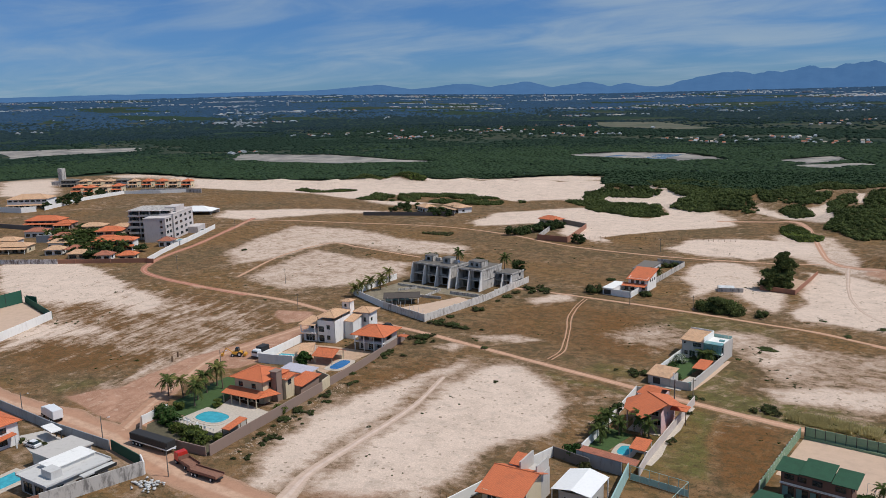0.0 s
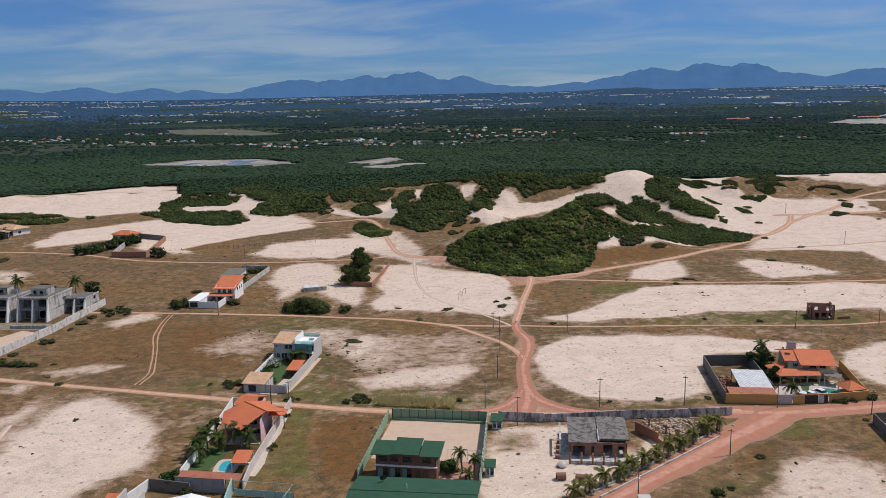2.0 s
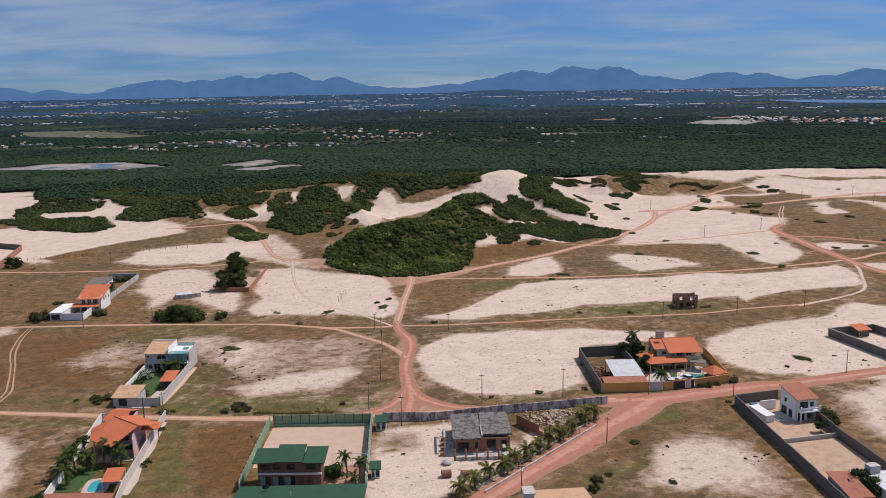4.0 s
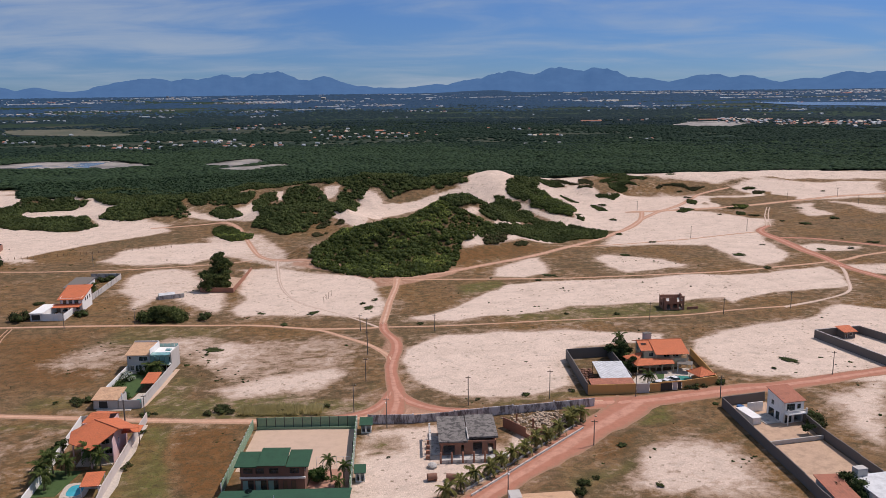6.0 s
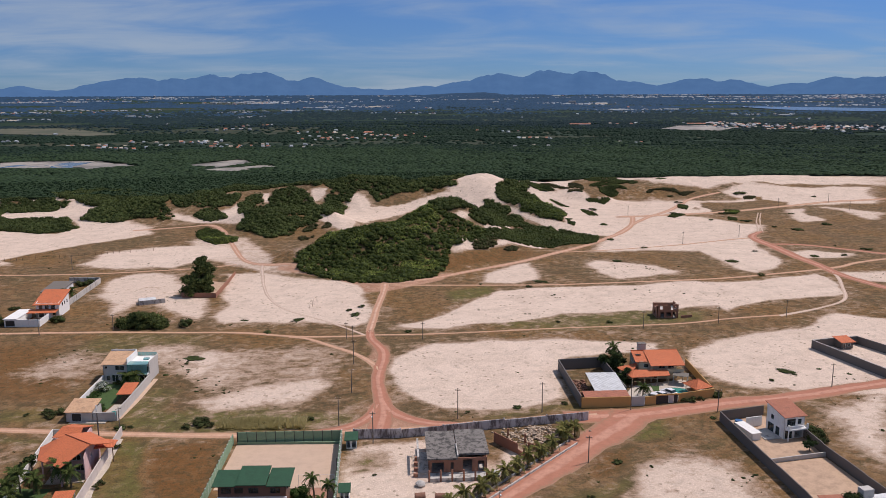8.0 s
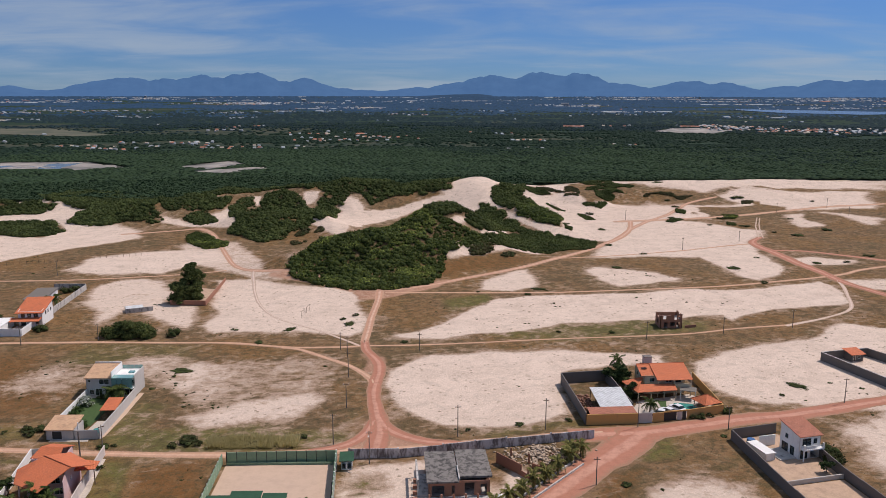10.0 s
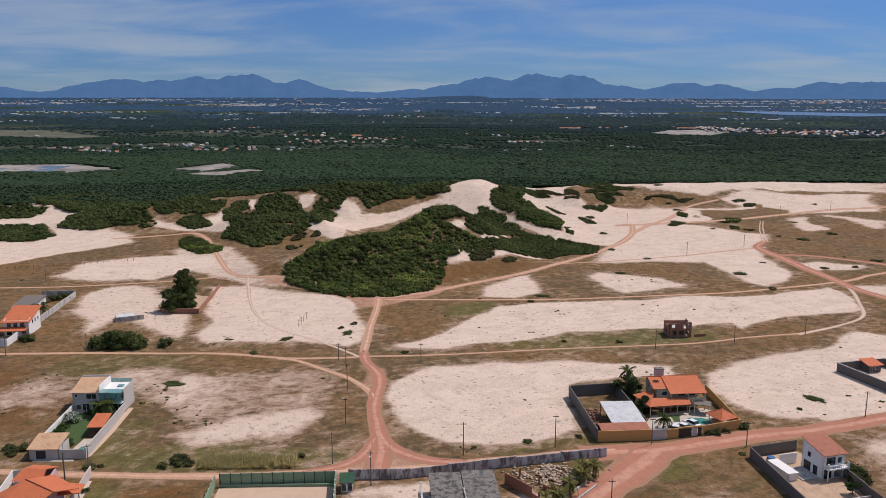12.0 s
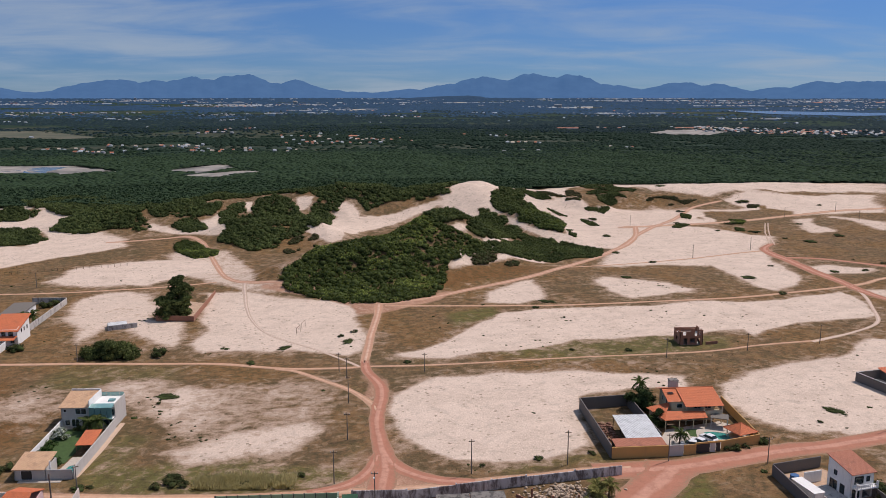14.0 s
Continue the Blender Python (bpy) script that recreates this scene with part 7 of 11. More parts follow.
# -- pink house with orange roofs, palms and pool --
fence_wall("pale pink plot wall beside dry red grass", [(-70.7, 183.4), (-68.6, 166), (-66.2, 147.5), (-64.6, 140)], 2.2, M_LOTWALL, 0.22)
fence_wall("white plot wall behind palms", [(-85.6, 182), (-81.5, 158), (-79.5, 143)], 2.1, M_WHITE, 0.2)
fence_wall("grey front wall with a gateway", [(-85.6, 182), (-77.5, 183)], 2.0, M_GREYW, 0.2)
h = thing("house", "pink house under a steep overhanging orange roof", "house", -74.9, 165.6, 7.5)


def lot(x, y, z):
    """A corner in the plot's own axes, turned with the house."""
    dx, dy, c_, s_ = x + 74.9, y - 165.6, math.cos(radians(7.5)), math.sin(radians(7.5))
    return (dx * c_ + dy * s_, -dx * s_ + dy * c_, z)


storeys(h, -2.8, 4.7, -1.6, 6.4, 0, 4.7, M_PINK, front=((0.5, 2.5, 0.1, 2.3, "glazing"), (3.2, 4.2, 0.1, 2.2, "door"), (4.8, 6.6, 0.8, 2.2, "window"), (0.8, 2.4, 3.0, 4.2, "window"), (4.2, 6.0, 3.0, 4.2, "window")), right=((1.2, 1.9, 3.0, 3.9, "window"), (5.0, 5.8, 3.0, 3.9, "window")), left=((2, 3.6, 2.9, 4.1, "window"),), frame_mat=M_WHITEFRAME)
run(h, (4.7, -4.7), (4.7, -1.62), 0, 4.7, M_PINK)
for x_ in (4.52,):
    bm = bmesh.new()
    v = [bm.verts.new((x_ + e, y_, z_)) for e in (0, 0.18) for y_, z_ in ((-4.7, 4.7), (6.4, 4.7), (-1.6, 6.35))]
    for f in ((0, 1, 2), (5, 4, 3), (0, 3, 4, 1), (1, 4, 5, 2), (2, 5, 3, 0)):
        bm.faces.new([v[i] for i in f])
    part("gable_wall", bm, M_PINK, h)
slopes(h, [[lot(-78.6, 161.0, 4.75), lot(-72.6, 157.6, 4.65), lot(-69.0, 163.7, 6.75), lot(-76.2, 168.6, 6.75)], [lot(-66.6, 168.6, 4.9), lot(-73.6, 174.2, 4.9), lot(-76.2, 168.6, 6.75), lot(-69.0, 163.7, 6.75)], [lot(-80.6, 166.5, 4.9), lot(-78.6, 161.0, 4.75), lot(-76.2, 168.6, 6.75)], [lot(-76.5, 172.5, 5.0), lot(-80.6, 166.5, 4.9), lot(-76.2, 168.6, 6.75)]], M_ORANGE)
cap(h, lot(-76.2, 168.6, 6.8), lot(-69.0, 163.7, 6.8), M_ORANGE)
slopes(h, [[lot(-70.4, 167.9, 3.9), lot(-66.9, 169.3, 3.6), lot(-67.2, 172.6, 3.7), lot(-71.2, 172.4, 4.2)]], M_ORANGE, label="orange carport roof")
slopes(h, [[lot(-81.8, 174.0, 3.7), lot(-75.8, 173.4, 3.7), lot(-76.2, 176.6, 4.9), lot(-80.8, 177.0, 4.9)], [lot(-75.4, 180.2, 3.7), lot(-80.6, 181.0, 3.7), lot(-80.8, 177.0, 4.9), lot(-76.2, 176.6, 4.9)]], M_ORANGE, label="orange rear roof")
storeys(h, -5.4, 1.0, 8.6, 14.4, 0, 3.7, M_PINK, right=((1, 2.2, 0.1, 2.1, "door"),))
for x_, y_ in ((-78.0, 161.6), (-75.6, 160.2), (-73.2, 159.0)):
    bar("post", h, M_PINK, lot(x_, y_, 0), lot(x_, y_, 4.75), 0.15)
bar("post", h, M_WOOD, lot(-67.3, 169.8, 0), lot(-67.3, 169.8, 3.6), 0.1)
box("porch_floor", h, M_PAVE, -2.8, 4.5, -5.6, -1.62, 0, 0.2)
bar("mast", h, M_POLE, lot(-75.0, 181.2, 0), lot(-75.0, 181.2, 6.2), 0.16)
h = thing("gazebo", "small gazebo with orange tiles beside a pool", "gazebo", -68.6, 149.3, 7)
lean(h, -1.9, 1.7, -2.4, 2.4, 2.3, 3.0, M_ORANGE)
for q in ((-1.7, -2.2), (1.5, -2.2), (-1.7, 2.2), (1.5, 2.2)):
    bar("post", h, M_WHITE, (*q, 0), (*q, 2.3 + 0.14 * (q[1] + 2.4)), 0.1)
box("bench", h, M_WHITE, -1.5, 1.4, 1.2, 1.7, 0, 0.5)
pool("turquoise swimming pool with white surround", -72.4, 149.4, 3.0, 4.8, 10, M_POOL, "round", 1.0)
patch("lawn", "green garden lawn under palms", "lawn", [(-80.6, 147), (-75.6, 147), (-74.6, 157.8), (-81.6, 158.5)], M_LAWN, 0.06, 0.2)
for k, (px_, py_, hh) in enumerate(((-73.2, 159.2, 4.2), (-71.2, 158.6, 3.2), (-78.6, 149.8, 3.4), (-81.0, 152.5, 3.8), (-79.6, 155.6, 4.4), (-82.0, 157.6, 3.2), (-77.4, 156.4, 3.0))):
    palm("dark green garden palm behind a white wall", px_, py_, hh, seed=40 + k, scale=0.82, group="palms of the pink house")
tree("dark garden tree between palms", -82.6, 166.0, 3.0, 1.8, M_TREE, 52, "shrub", 0.2, 10, 0.9, "shrub")
patch("paving", "strip of pale rubble beside a plot wall", "paving", [(-70.2, 181), (-69.4, 181), (-68.9, 176), (-68.3, 171), (-67.0, 167), (-66.6, 162), (-66.2, 157), (-65.0, 152), (-64.6, 146), (-66.0, 146), (-67.4, 156), (-68.4, 164)], M_PAVE, 0.05, 0.3)
for q in ((-66.2, 158.3), (-66.0, 160.0), (-69.2, 176.5)):
    bush(*q, 0.8, 2, "dark green bush on rubble by a wall")

# -- green sports court with a green-roofed club house --
court = thing("court_fence", "pale green panel fence round a sand court", "fence", -43.3, 178.2, z=0)
for k in range(11):
    x0 = k * 2.06
    box("fence_panel", court, M_GREENP, x0 + 0.14, x0 + 2.06, -0.06 + 0.08 * k, 0.06 + 0.08 * k, 0.05, 2.75)
    box("fence_post", court, M_DARKFRAME, x0 - 0.1, x0 + 0.12, -0.12 + 0.08 * k, 0.1 + 0.08 * k, 0, 2.8)
box("rail", court, M_GREENP, 0, 22.6, -0.35, -0.15, 0, 0.6, "pale green kerb")
for k in range(16):
    t_ = k / 16
    y0 = -t_ * 31
    x0 = -0.9 + 1.2 * t_
    box("fence_panel", court, M_GREENP, x0 - 0.05, x0 + 0.05, y0 - 1.75, y0, 0.05, 2.5)
    box("fence_post", court, M_WHITE, x0 - 0.09, x0 + 0.09, y0 - 1.94, y0 - 1.76, 0, 2.6)
for k in range(16):
    y0 = 1.0 - k * 2.0
    x0 = 22.8 + 2.3 * k / 16
    box("fence_panel", court, M_GREENP, x0 - 0.07, x0 + 0.07, y0 - 1.98, y0, 0.0, 2.7)
    box("fence_post", court, M_WHITE, x0 - 0.12, x0 + 0.12, y0 - 0.12, y0 + 0.1, 0, 2.8)
patch("court", "raked sand playing court inside a green fence", "court", [(-43.4, 177.6), (-21.0, 178.9), (-19.6, 158), (-43.0, 157)], M_SANDFLOOR, 0.06)
patch("paving", "red paved terrace with garden furniture", "paving", [(-27, 157.8), (-19.6, 157.8), (-18.6, 141), (-27, 141)], M_REDPAVE, 0.065)
net = thing("goal_net", "thin metal ball-stop frame on a sand court", "net", -26.5, 158.2, z=0)
for k in range(6):
    bar("post", net, M_WHITEFRAME, (k * 1.4, 0, 0), (k * 1.4, 0, 2.6), 0.04)
bar("rail", net, M_WHITEFRAME, (0, 0, 2.6), (7.0, 0, 2.6), 0.035)
bar("rail", net, M_WHITEFRAME, (0, 0, 1.3), (7.0, 0, 1.3), 0.025)
bar("lamp_post", net, M_DARKFRAME, (7.4, 1.2, 0), (7.4, 1.2, 5.5), 0.07)
h = thing("house", "two-storey brown brick house under green roofs", "house", -39.6, 148.6, 0.5)
storeys(h, 0, 12.4, 0, 4.0, 0, 5.6, M_BROWNBRICK, front=((0.3, 2.5, 0.1, 2.4, "glazing"), (2.8, 5.0, 0.1, 2.4, "glazing"), (5.3, 7.3, 0.1, 2.4, "glazing"), (8.2, 9.0, 0.1, 2.3, "door"), (9.8, 10.7, 0.1, 2.3, "door"), (0.6, 2.4, 3.8, 4.9, "window"), (3.0, 4.6, 3.8, 4.9, "window"), (5.6, 7.4, 3.8, 4.9, "window"), (9.6, 11.4, 3.8, 4.9, "window")), right=((1.2, 2.3, 3.6, 4.8, "window"),), frame_mat=M_DARKFRAME)
for xx in (0.3, 2.8, 5.3):
    box("shutter", h, M_GREENGLASS, xx + 0.08, xx + 1.1, -0.06, -0.02, 0.15, 2.35, "teal glazed sliding door")
box("ledge", h, M_WHITE, -0.1, 12.6, -0.35, -0.02, 2.85, 3.15, "white floor band")
lean(h, -0.9, 3.4, -0.9, 4.5, 5.62, 6.3, M_GREENROOF, "dark green sheet roof")
lean(h, 3.45, 9.0, -1.0, 5.2, 5.9, 6.75, M_GREENROOF, "dark green sheet roof")
lean(h, 9.05, 13.4, -0.9, 5.0, 5.62, 6.4, M_GREENROOF, "dark green sheet roof")
box("terrace_step", h, M_PAVE, 9.3, 12.5, -2.2, -0.4, 0, 0.5)
h = thing("hall", "long hall under a dark green sheet roof", "hall", -39.4, 126.4, 2.5)
storeys(h, 0, 22.0, 0, 13.4, 0, 4.4, M_CREAM, back=((3, 5, 1.2, 2.6, "window"), (9, 11, 1.2, 2.6, "window"), (16, 18, 0.1, 2.3, "door")))
gable(h, 0, 22.0, 0, 13.4, 4.4, 1.1, M_GREENROOF, "x", 0.9, "dark green sheet roof", M_CREAM)
bm = bmesh.new()
bmesh.ops.create_cone(bm, cap_ends=False, segments=18, radius1=0.7, radius2=0.1, depth=0.3, matrix=pose(4.6, 11.4, 5.6, 115, 0, 20))
part("satellite_dish", bm, M_DARKFRAME, h)
bar("vent_pipe", h, M_WHITEFRAME, (9.6, 8.4, 4.8), (9.6, 8.4, 6.3), 0.08)
for sx, sy, k_, lab in ((-19.4, 175.4, 0.85, "small hut under a green roof by a court fence"), (-18.0, 152.2, 0.68, "small green-roofed kiosk outside a court fence")):
    h = thing("hut", lab, "hut", sx, sy, 4)
    storeys(h, 0.3 * k_, 3.0 * k_, 0, 3.2 * k_, 0, 2.1, M_WHITE, front=((0.2 * k_, 1.1 * k_, 0.2, 1.8, "gap"), (1.5 * k_, 2.5 * k_, 0.2, 1.8, "gap")))
    lean(h, -0.1, 3.4 * k_, -0.4, 3.8 * k_, 2.15, 2.6, M_GREENROOF, "green sheet roof")
palm("tall garden palm on a red terrace", -22.6, 152.6, 4.8, seed=61, scale=0.6)
palm("tall garden palm on a red terrace", -20.0, 151.4, 4.2, seed=62, scale=0.6)
palm("short garden palm against a court fence", -20.2, 147.6, 2.8, seed=63, scale=0.55)
tree("clipped dark green hedge beside a club house", -25.2, 154.0, 2.0, 2.4, M_HEDGE, 64, "hedge", 0.1, 20, 1.0, "hedge", 0.15)
for k in range(4):
    ob = thing("garden_chair", "white plastic garden chair on red paving", "chair", -24.5 + 0.95 * k, 147.4 + 0.6 * (k % 2), 40 * k, "chairs on the terrace")
    box("seat", ob, M_WHITEFRAME, -0.22, 0.22, -0.22, 0.22, 0.41, 0.45)
    box("backrest", ob, M_WHITEFRAME, -0.22, 0.22, 0.18, 0.22, 0.45, 0.9)
    for sx in (-0.2, 0.16):
        for sy in (-0.2, 0.16):
            box("leg", ob, M_WHITEFRAME, sx, sx + 0.04, sy, sy + 0.04, 0.065, 0.41)

# -- unfinished brick house, boundary wall and rubble --
h = thing("unfinished_house", "abandoned brick house shell under a stained concrete slab", "house", -1.0, 163.0, 3)
storeys(h, 0, 11.8, 0.5, 12.5, 0, 3.3, M_BRICK, front=((0.6, 3.0, 0.3, 2.4, "gap"), (4.4, 5.0, 0.3, 2.4, "gap"), (6.9, 8.8, 0.05, 2.9, "gap"), (10.0, 11.2, 0.3, 2.6, "gap")), left=((2, 4, 0.8, 2.2, "gap"), (7, 9, 0.8, 2.2, "gap")), right=((2, 4, 0.8, 2.4, "gap"),))
bm = bmesh.new()
slab(bm, -0.4, 5.8, -0.3, 13.2, 3.3, 3.62)
part("roof_slab", bm, M_SLAB, h)
bm = bmesh.new()
slab(bm, 5.95, 12.4, 1.6, 13.6, 3.3, 3.7)
part("roof_slab", bm, M_SLAB, h)
box("upstand", h, M_CONCRETE, 5.75, 6.0, 0.2, 6.0, 3.63, 4.0)
for k in range(6):
    bar("column", h, M_BRICK, (-0.1 + 2.3 * k, -3.0, 0), (-0.1 + 2.3 * k, -3.0, 2.5), 0.2, 0.2, 4)
    if k < 5:
        box("low_wall", h, M_CONCRETE, 0.1 + 2.3 * k, 2.0 + 2.3 * k, -3.1, -2.95, 0, 0.75)
box("porch_floor", h, M_CONCRETE, -0.2, 11.8, -2.9, 0.45, 0, 0.25)
box("side_frame", h, M_CONCRETE, -2.2, -0.05, 1.0, 10.0, 0, 0.3)
for k in range(3):
    bar("column", h, M_CONCRETE, (-2.1, 1.4 + 4 * k, 0), (-2.1, 1.4 + 4 * k, 3.2), 0.16, 0.16, 4)
box("beam", h, M_CONCRETE, -2.3, -1.9, 1.0, 10.0, 3.2, 3.5)
fence_wall("stained whitewashed boundary wall along a red road", [(-18.0, 180.8), (-7.6, 181.0), (2, 183.0), (16, 186.2), (36.2, 190.4)], 2.2, M_STAINED, 0.2, pillar=0.16, sag=0.25)
for a_, b_, hh in (((13.2, 178.5), (17.8, 172.5), 2.4), ((17.8, 172.5), (20.2, 168.6), 1.4), ((20.5, 176.2), (23.5, 173.4), 1.5)):
    fence_wall("broken brick wall leaning in rubble", [a_, b_], hh, M_BRICK, 0.2, sag=0.6)
for k, (cx, cy) in enumerate(((16.5, 181.0), (20.0, 178.0), (22.0, 174.6), (19.0, 171.0), (25.0, 178.2))):
    ob = thing("brick_pillar", "lone brick pillar standing in rubble", "pillar", cx, cy, 10, "pillars in the rubble")
    box("shaft", ob, M_BRICK, -0.17, 0.17, -0.17, 0.17, 0, 2.1)
g_ = np.random.default_rng(77)
n_ = 460
rp = np.column_stack([g_.normal(23, 3.4, n_), g_.normal(181.5, 2.2, n_)])
rr_ = g_.uniform(0.12, 0.5, n_)
rz = np.maximum(0, 1.5 - 0.32 * np.hypot((rp[:, 0] - 25) / 1.2, rp[:, 1] - 182.5)) * g_.uniform(0.4, 1, n_)
rub = new("rubble", joined("rubble", [(*blobs(np.column_stack([rp, rz + 0.1]), np.column_stack([rr_, rr_ * 0.8, rr_ * 0.6]), g_, ICO1, 0.4), 0)], [M_RUBBLE]))
tagged(rub, "heap of broken masonry and sand by a wall", "rubble", kind="stuff")
for k, (lx, ly, tn) in enumerate(((-2.6, 152.8, 10), (1.2, 152.6, -5))):
    ob = thing("concrete_ring", "toppled rusty concrete ring on sand", "concrete ring", lx, ly, tn, "rings on the sand")
    bm = bmesh.new()
    bmesh.ops.create_cone(bm, cap_ends=False, segments=18, radius1=0.75, radius2=0.75, depth=1.9, matrix=pose(0, 0, 0.72, 0, 90, 0))
    bmesh.ops.solidify(bm, geom=bm.faces[:], thickness=0.12)
    part("ring", bm, M_RUSTBED, ob)
ob = thing("boulder", "grey-green rounded boulder on sand", "boulder", -2.6, 158.4)
bm = bmesh.new()
bmesh.ops.create_icosphere(bm, subdivisions=3, radius=1.0)
for v_ in bm.verts:
    v_.co *= 1 + 0.14 * noise.noise(v_.co * 1.3)
    v_.co.z = v_.co.z * 0.6 + 0.45
part("stone", bm, M_CONCRETE, ob)
for k in range(4):
    ob = thing("brick_stack", "small stack of bricks beside an unfinished house", "bricks", -3.7, 162.3 + 2.5 * k, 5, "brick stacks")
    box("stack", ob, M_BRICK, -0.45, 0.45, -0.35, 0.35, 0, 0.75, soft=0.04)
ob = thing("water_tank", "round white water tank on the ground", "tank", 12.6, 162.4)
bm = bmesh.new()
bmesh.ops.create_uvsphere(bm, u_segments=20, v_segments=10, radius=0.9, matrix=pose(0, 0, 0.6) @ Matrix.Diagonal((1, 1, 0.7, 1)))
part("shell", bm, M_WHITE, ob)

# -- row of coconut palms in a kerbed bed along the red road --
bed = thing("planting_bed", "grey kerbed planting bed along a red road", "kerb", 5.0, 146.2, z=0)
dx_, dy_ = 26.4, 31.0
for k in range(14):
    t0, t1 = k / 14, (k + 0.985) / 14
    bm = bmesh.new()
    for off in (0.0, -2.2):
        p_ = Vector((dx_ * t0 + off * 0.76, dy_ * t0 - off * 0.65, 0))
        q_ = Vector((dx_ * t1 + off * 0.76, dy_ * t1 - off * 0.65, 0))
        sd = Vector((0.11, -0.094, 0))
        v = [bm.verts.new(w + s + Vector((0, 0, z_))) for z_ in (0, 0.42) for w, s in ((p_, -sd), (q_, -sd), (q_, sd), (p_, sd))]
        for f in ((3, 2, 1, 0), (4, 5, 6, 7), (0, 1, 5, 4), (1, 2, 6, 5), (2, 3, 7, 6), (3, 0, 4, 7)):
            bm.faces.new([v[i] for i in f])
    part("kerb", bm, M_CONCRETE, bed)
for k, (px_, py_, hh) in enumerate(((3.0, 148.2, 2.2), (6.0, 151.6, 2.4), (8.9, 154.4, 1.9), (11.6, 157.4, 2.6), (14.2, 160.9, 2.4), (16.8, 163.6, 2.0), (19.5, 166.9, 2.7), (22.3, 170.0, 2.1), (25.4, 173.4, 2.5), (28.4, 178.2, 2.2), (31.4, 180.9, 2.6), (0.0, 144.8, 2.3), (29.4, 181.6, 2.0))):
    palm("stocky yellow-green coconut palm in a kerbed bed", px_, py_, hh, "dry", 80 + k, 17, 0.82, "coconut palms along the road", 0.3)

# -- ochre house: walled yard with a metal roof, orange roofs and pool --
fence_wall("tall grey rendered yard wall on sand", [(35.8, 198.0), (34.3, 225.4), (46.6, 227.4), (48.2, 204.0)], 3.0, M_BLOCK, 0.25)
fence_wall("ochre painted front wall on a red road", [(35.9, 197.8), (48.2, 198.5)], 2.6, M_OCHRE, 0.25)
fence_wall("grey gate wall beside a red road", [(48.4, 198.7), (51.6, 199.0)], 2.5, M_GREYW, 0.25)
fence_wall("ochre front wall with garage doors", [(51.8, 199.1), (54.6, 199.7)], 2.3, M_OCHRE, 0.25)
fence_wall("ochre front wall beside shrubs", [(60.6, 201.1), (70.4, 204.4)], 2.3, M_OCHRE, 0.25)
fence_wall("ochre plot wall on sand", [(70.5, 204.5), (70.4, 228.0)], 2.2, M_OCHRE, 0.25)
g1 = thing("gate", "dark sheet-metal garage gate in an ochre wall", "gate", 54.7, 199.8, 10)
box("leaf", g1, M_DARKFRAME, 0, 3.2, 0, 0.08, 0.05, 2.1)
box("leaf", g1, M_GREYW, 3.3, 4.6, 0, 0.08, 0.05, 2.1)
box("leaf", g1, M_DARKFRAME, 4.7, 5.7, 0, 0.08, 0.05, 2.1)
box("lintel", g1, M_OCHRE, -0.1, 6.0, -0.1, 0.2, 2.13, 2.45)
h = thing("yard_roof", "corrugated pale metal roof over a walled yard", "roof", 39.9, 201.4, 1.5)
bm = bmesh.new()
cols_ = 48
rows_m = []
for yy, zz in ((0, 2.75), (12.4, 3.25)):
    rows_m.append([bm.verts.new((8.0 * i / cols_, yy, zz + 0.06 * (i % 2))) for i in range(cols_ + 1)])
for i in range(cols_):
    bm.faces.new((rows_m[0][i], rows_m[0][i + 1], rows_m[1][i + 1], rows_m[1][i]))
part("metal_sheet", bm, M_METALROOF, h)
for q in ((0.2, 0.3), (0.2, 6.0), (0.2, 12.0), (7.8, 0.3), (7.8, 12.0)):
    bar("post", h, M_WOOD, (*q, 0), (*q, 2.75 + 0.04 * q[1]), 0.1)
for yy in (0.3, 6.0, 12.0):
    bar("rafter", h, M_WOOD, (0, yy, 2.68 + 0.04 * yy), (8, yy, 2.68 + 0.04 * yy), 0.07)
h = thing("lean_to", "low orange tiled lean-to behind an ochre wall", "shed", 36.5, 198.1, 3)
lean(h, 0.2, 11.4, -0.1, 3.3, 2.62, 2.95, M_FADED)
box("back_wall", h, M_BLOCK, 0.3, 11.3, 3.05, 3.2, 0, 2.75)
g_ = np.random.default_rng(78)
rp = np.column_stack([g_.uniform(36.2, 39.8, 160), g_.uniform(204, 216, 160)])
rr_ = g_.uniform(0.12, 0.5, 160)
tagged(new("debris", joined("debris", [(*blobs(np.column_stack([rp, 0.1 + 0.3 * g_.random(160)]), np.column_stack([rr_, rr_, rr_ * 0.5]), g_, ICO1, 0.4), 0)], [M_RUSTBED])), "building debris piled in a walled yard", "debris", kind="stuff")
h = thing("house", "ochre two-storey house under broad orange tile roofs", "house", 54.0, 216.0, 3)
h.scale = (0.86, 0.86, 0.9)
storeys(h, 0.6, 13.0, 1.6, 11.0, 0, 5.6, M_CREAM, front=((5.0, 6.2, 0.1, 2.2, "door"), (7.0, 9.0, 0.8, 2.2, "window"), (1.6, 3.2, 3.6, 4.8, "window"), (6.5, 8.5, 3.3, 4.9, "glazing"), (9.4, 11.4, 3.3, 4.9, "glazing")), left=((2.0, 3.2, 3.4, 4.8, "window"), (5, 6.2, 3.4, 4.8, "window")), right=((2, 3.4, 3.4, 4.8, "window"),))
slopes(h, [[(-0.4, 1.4, 5.5), (3.6, 1.4, 5.5), (3.6, 7.0, 7.2), (-0.4, 7.0, 7.2)], [(3.6, -1.4, 5.1), (14.4, -1.4, 5.1), (14.4, 7.0, 7.4), (3.6, 7.0, 7.4)], [(14.4, 12.2, 5.6), (-0.4, 12.2, 5.6), (-0.4, 7.0, 7.3), (14.4, 7.0, 7.3)]], M_ORANGE)
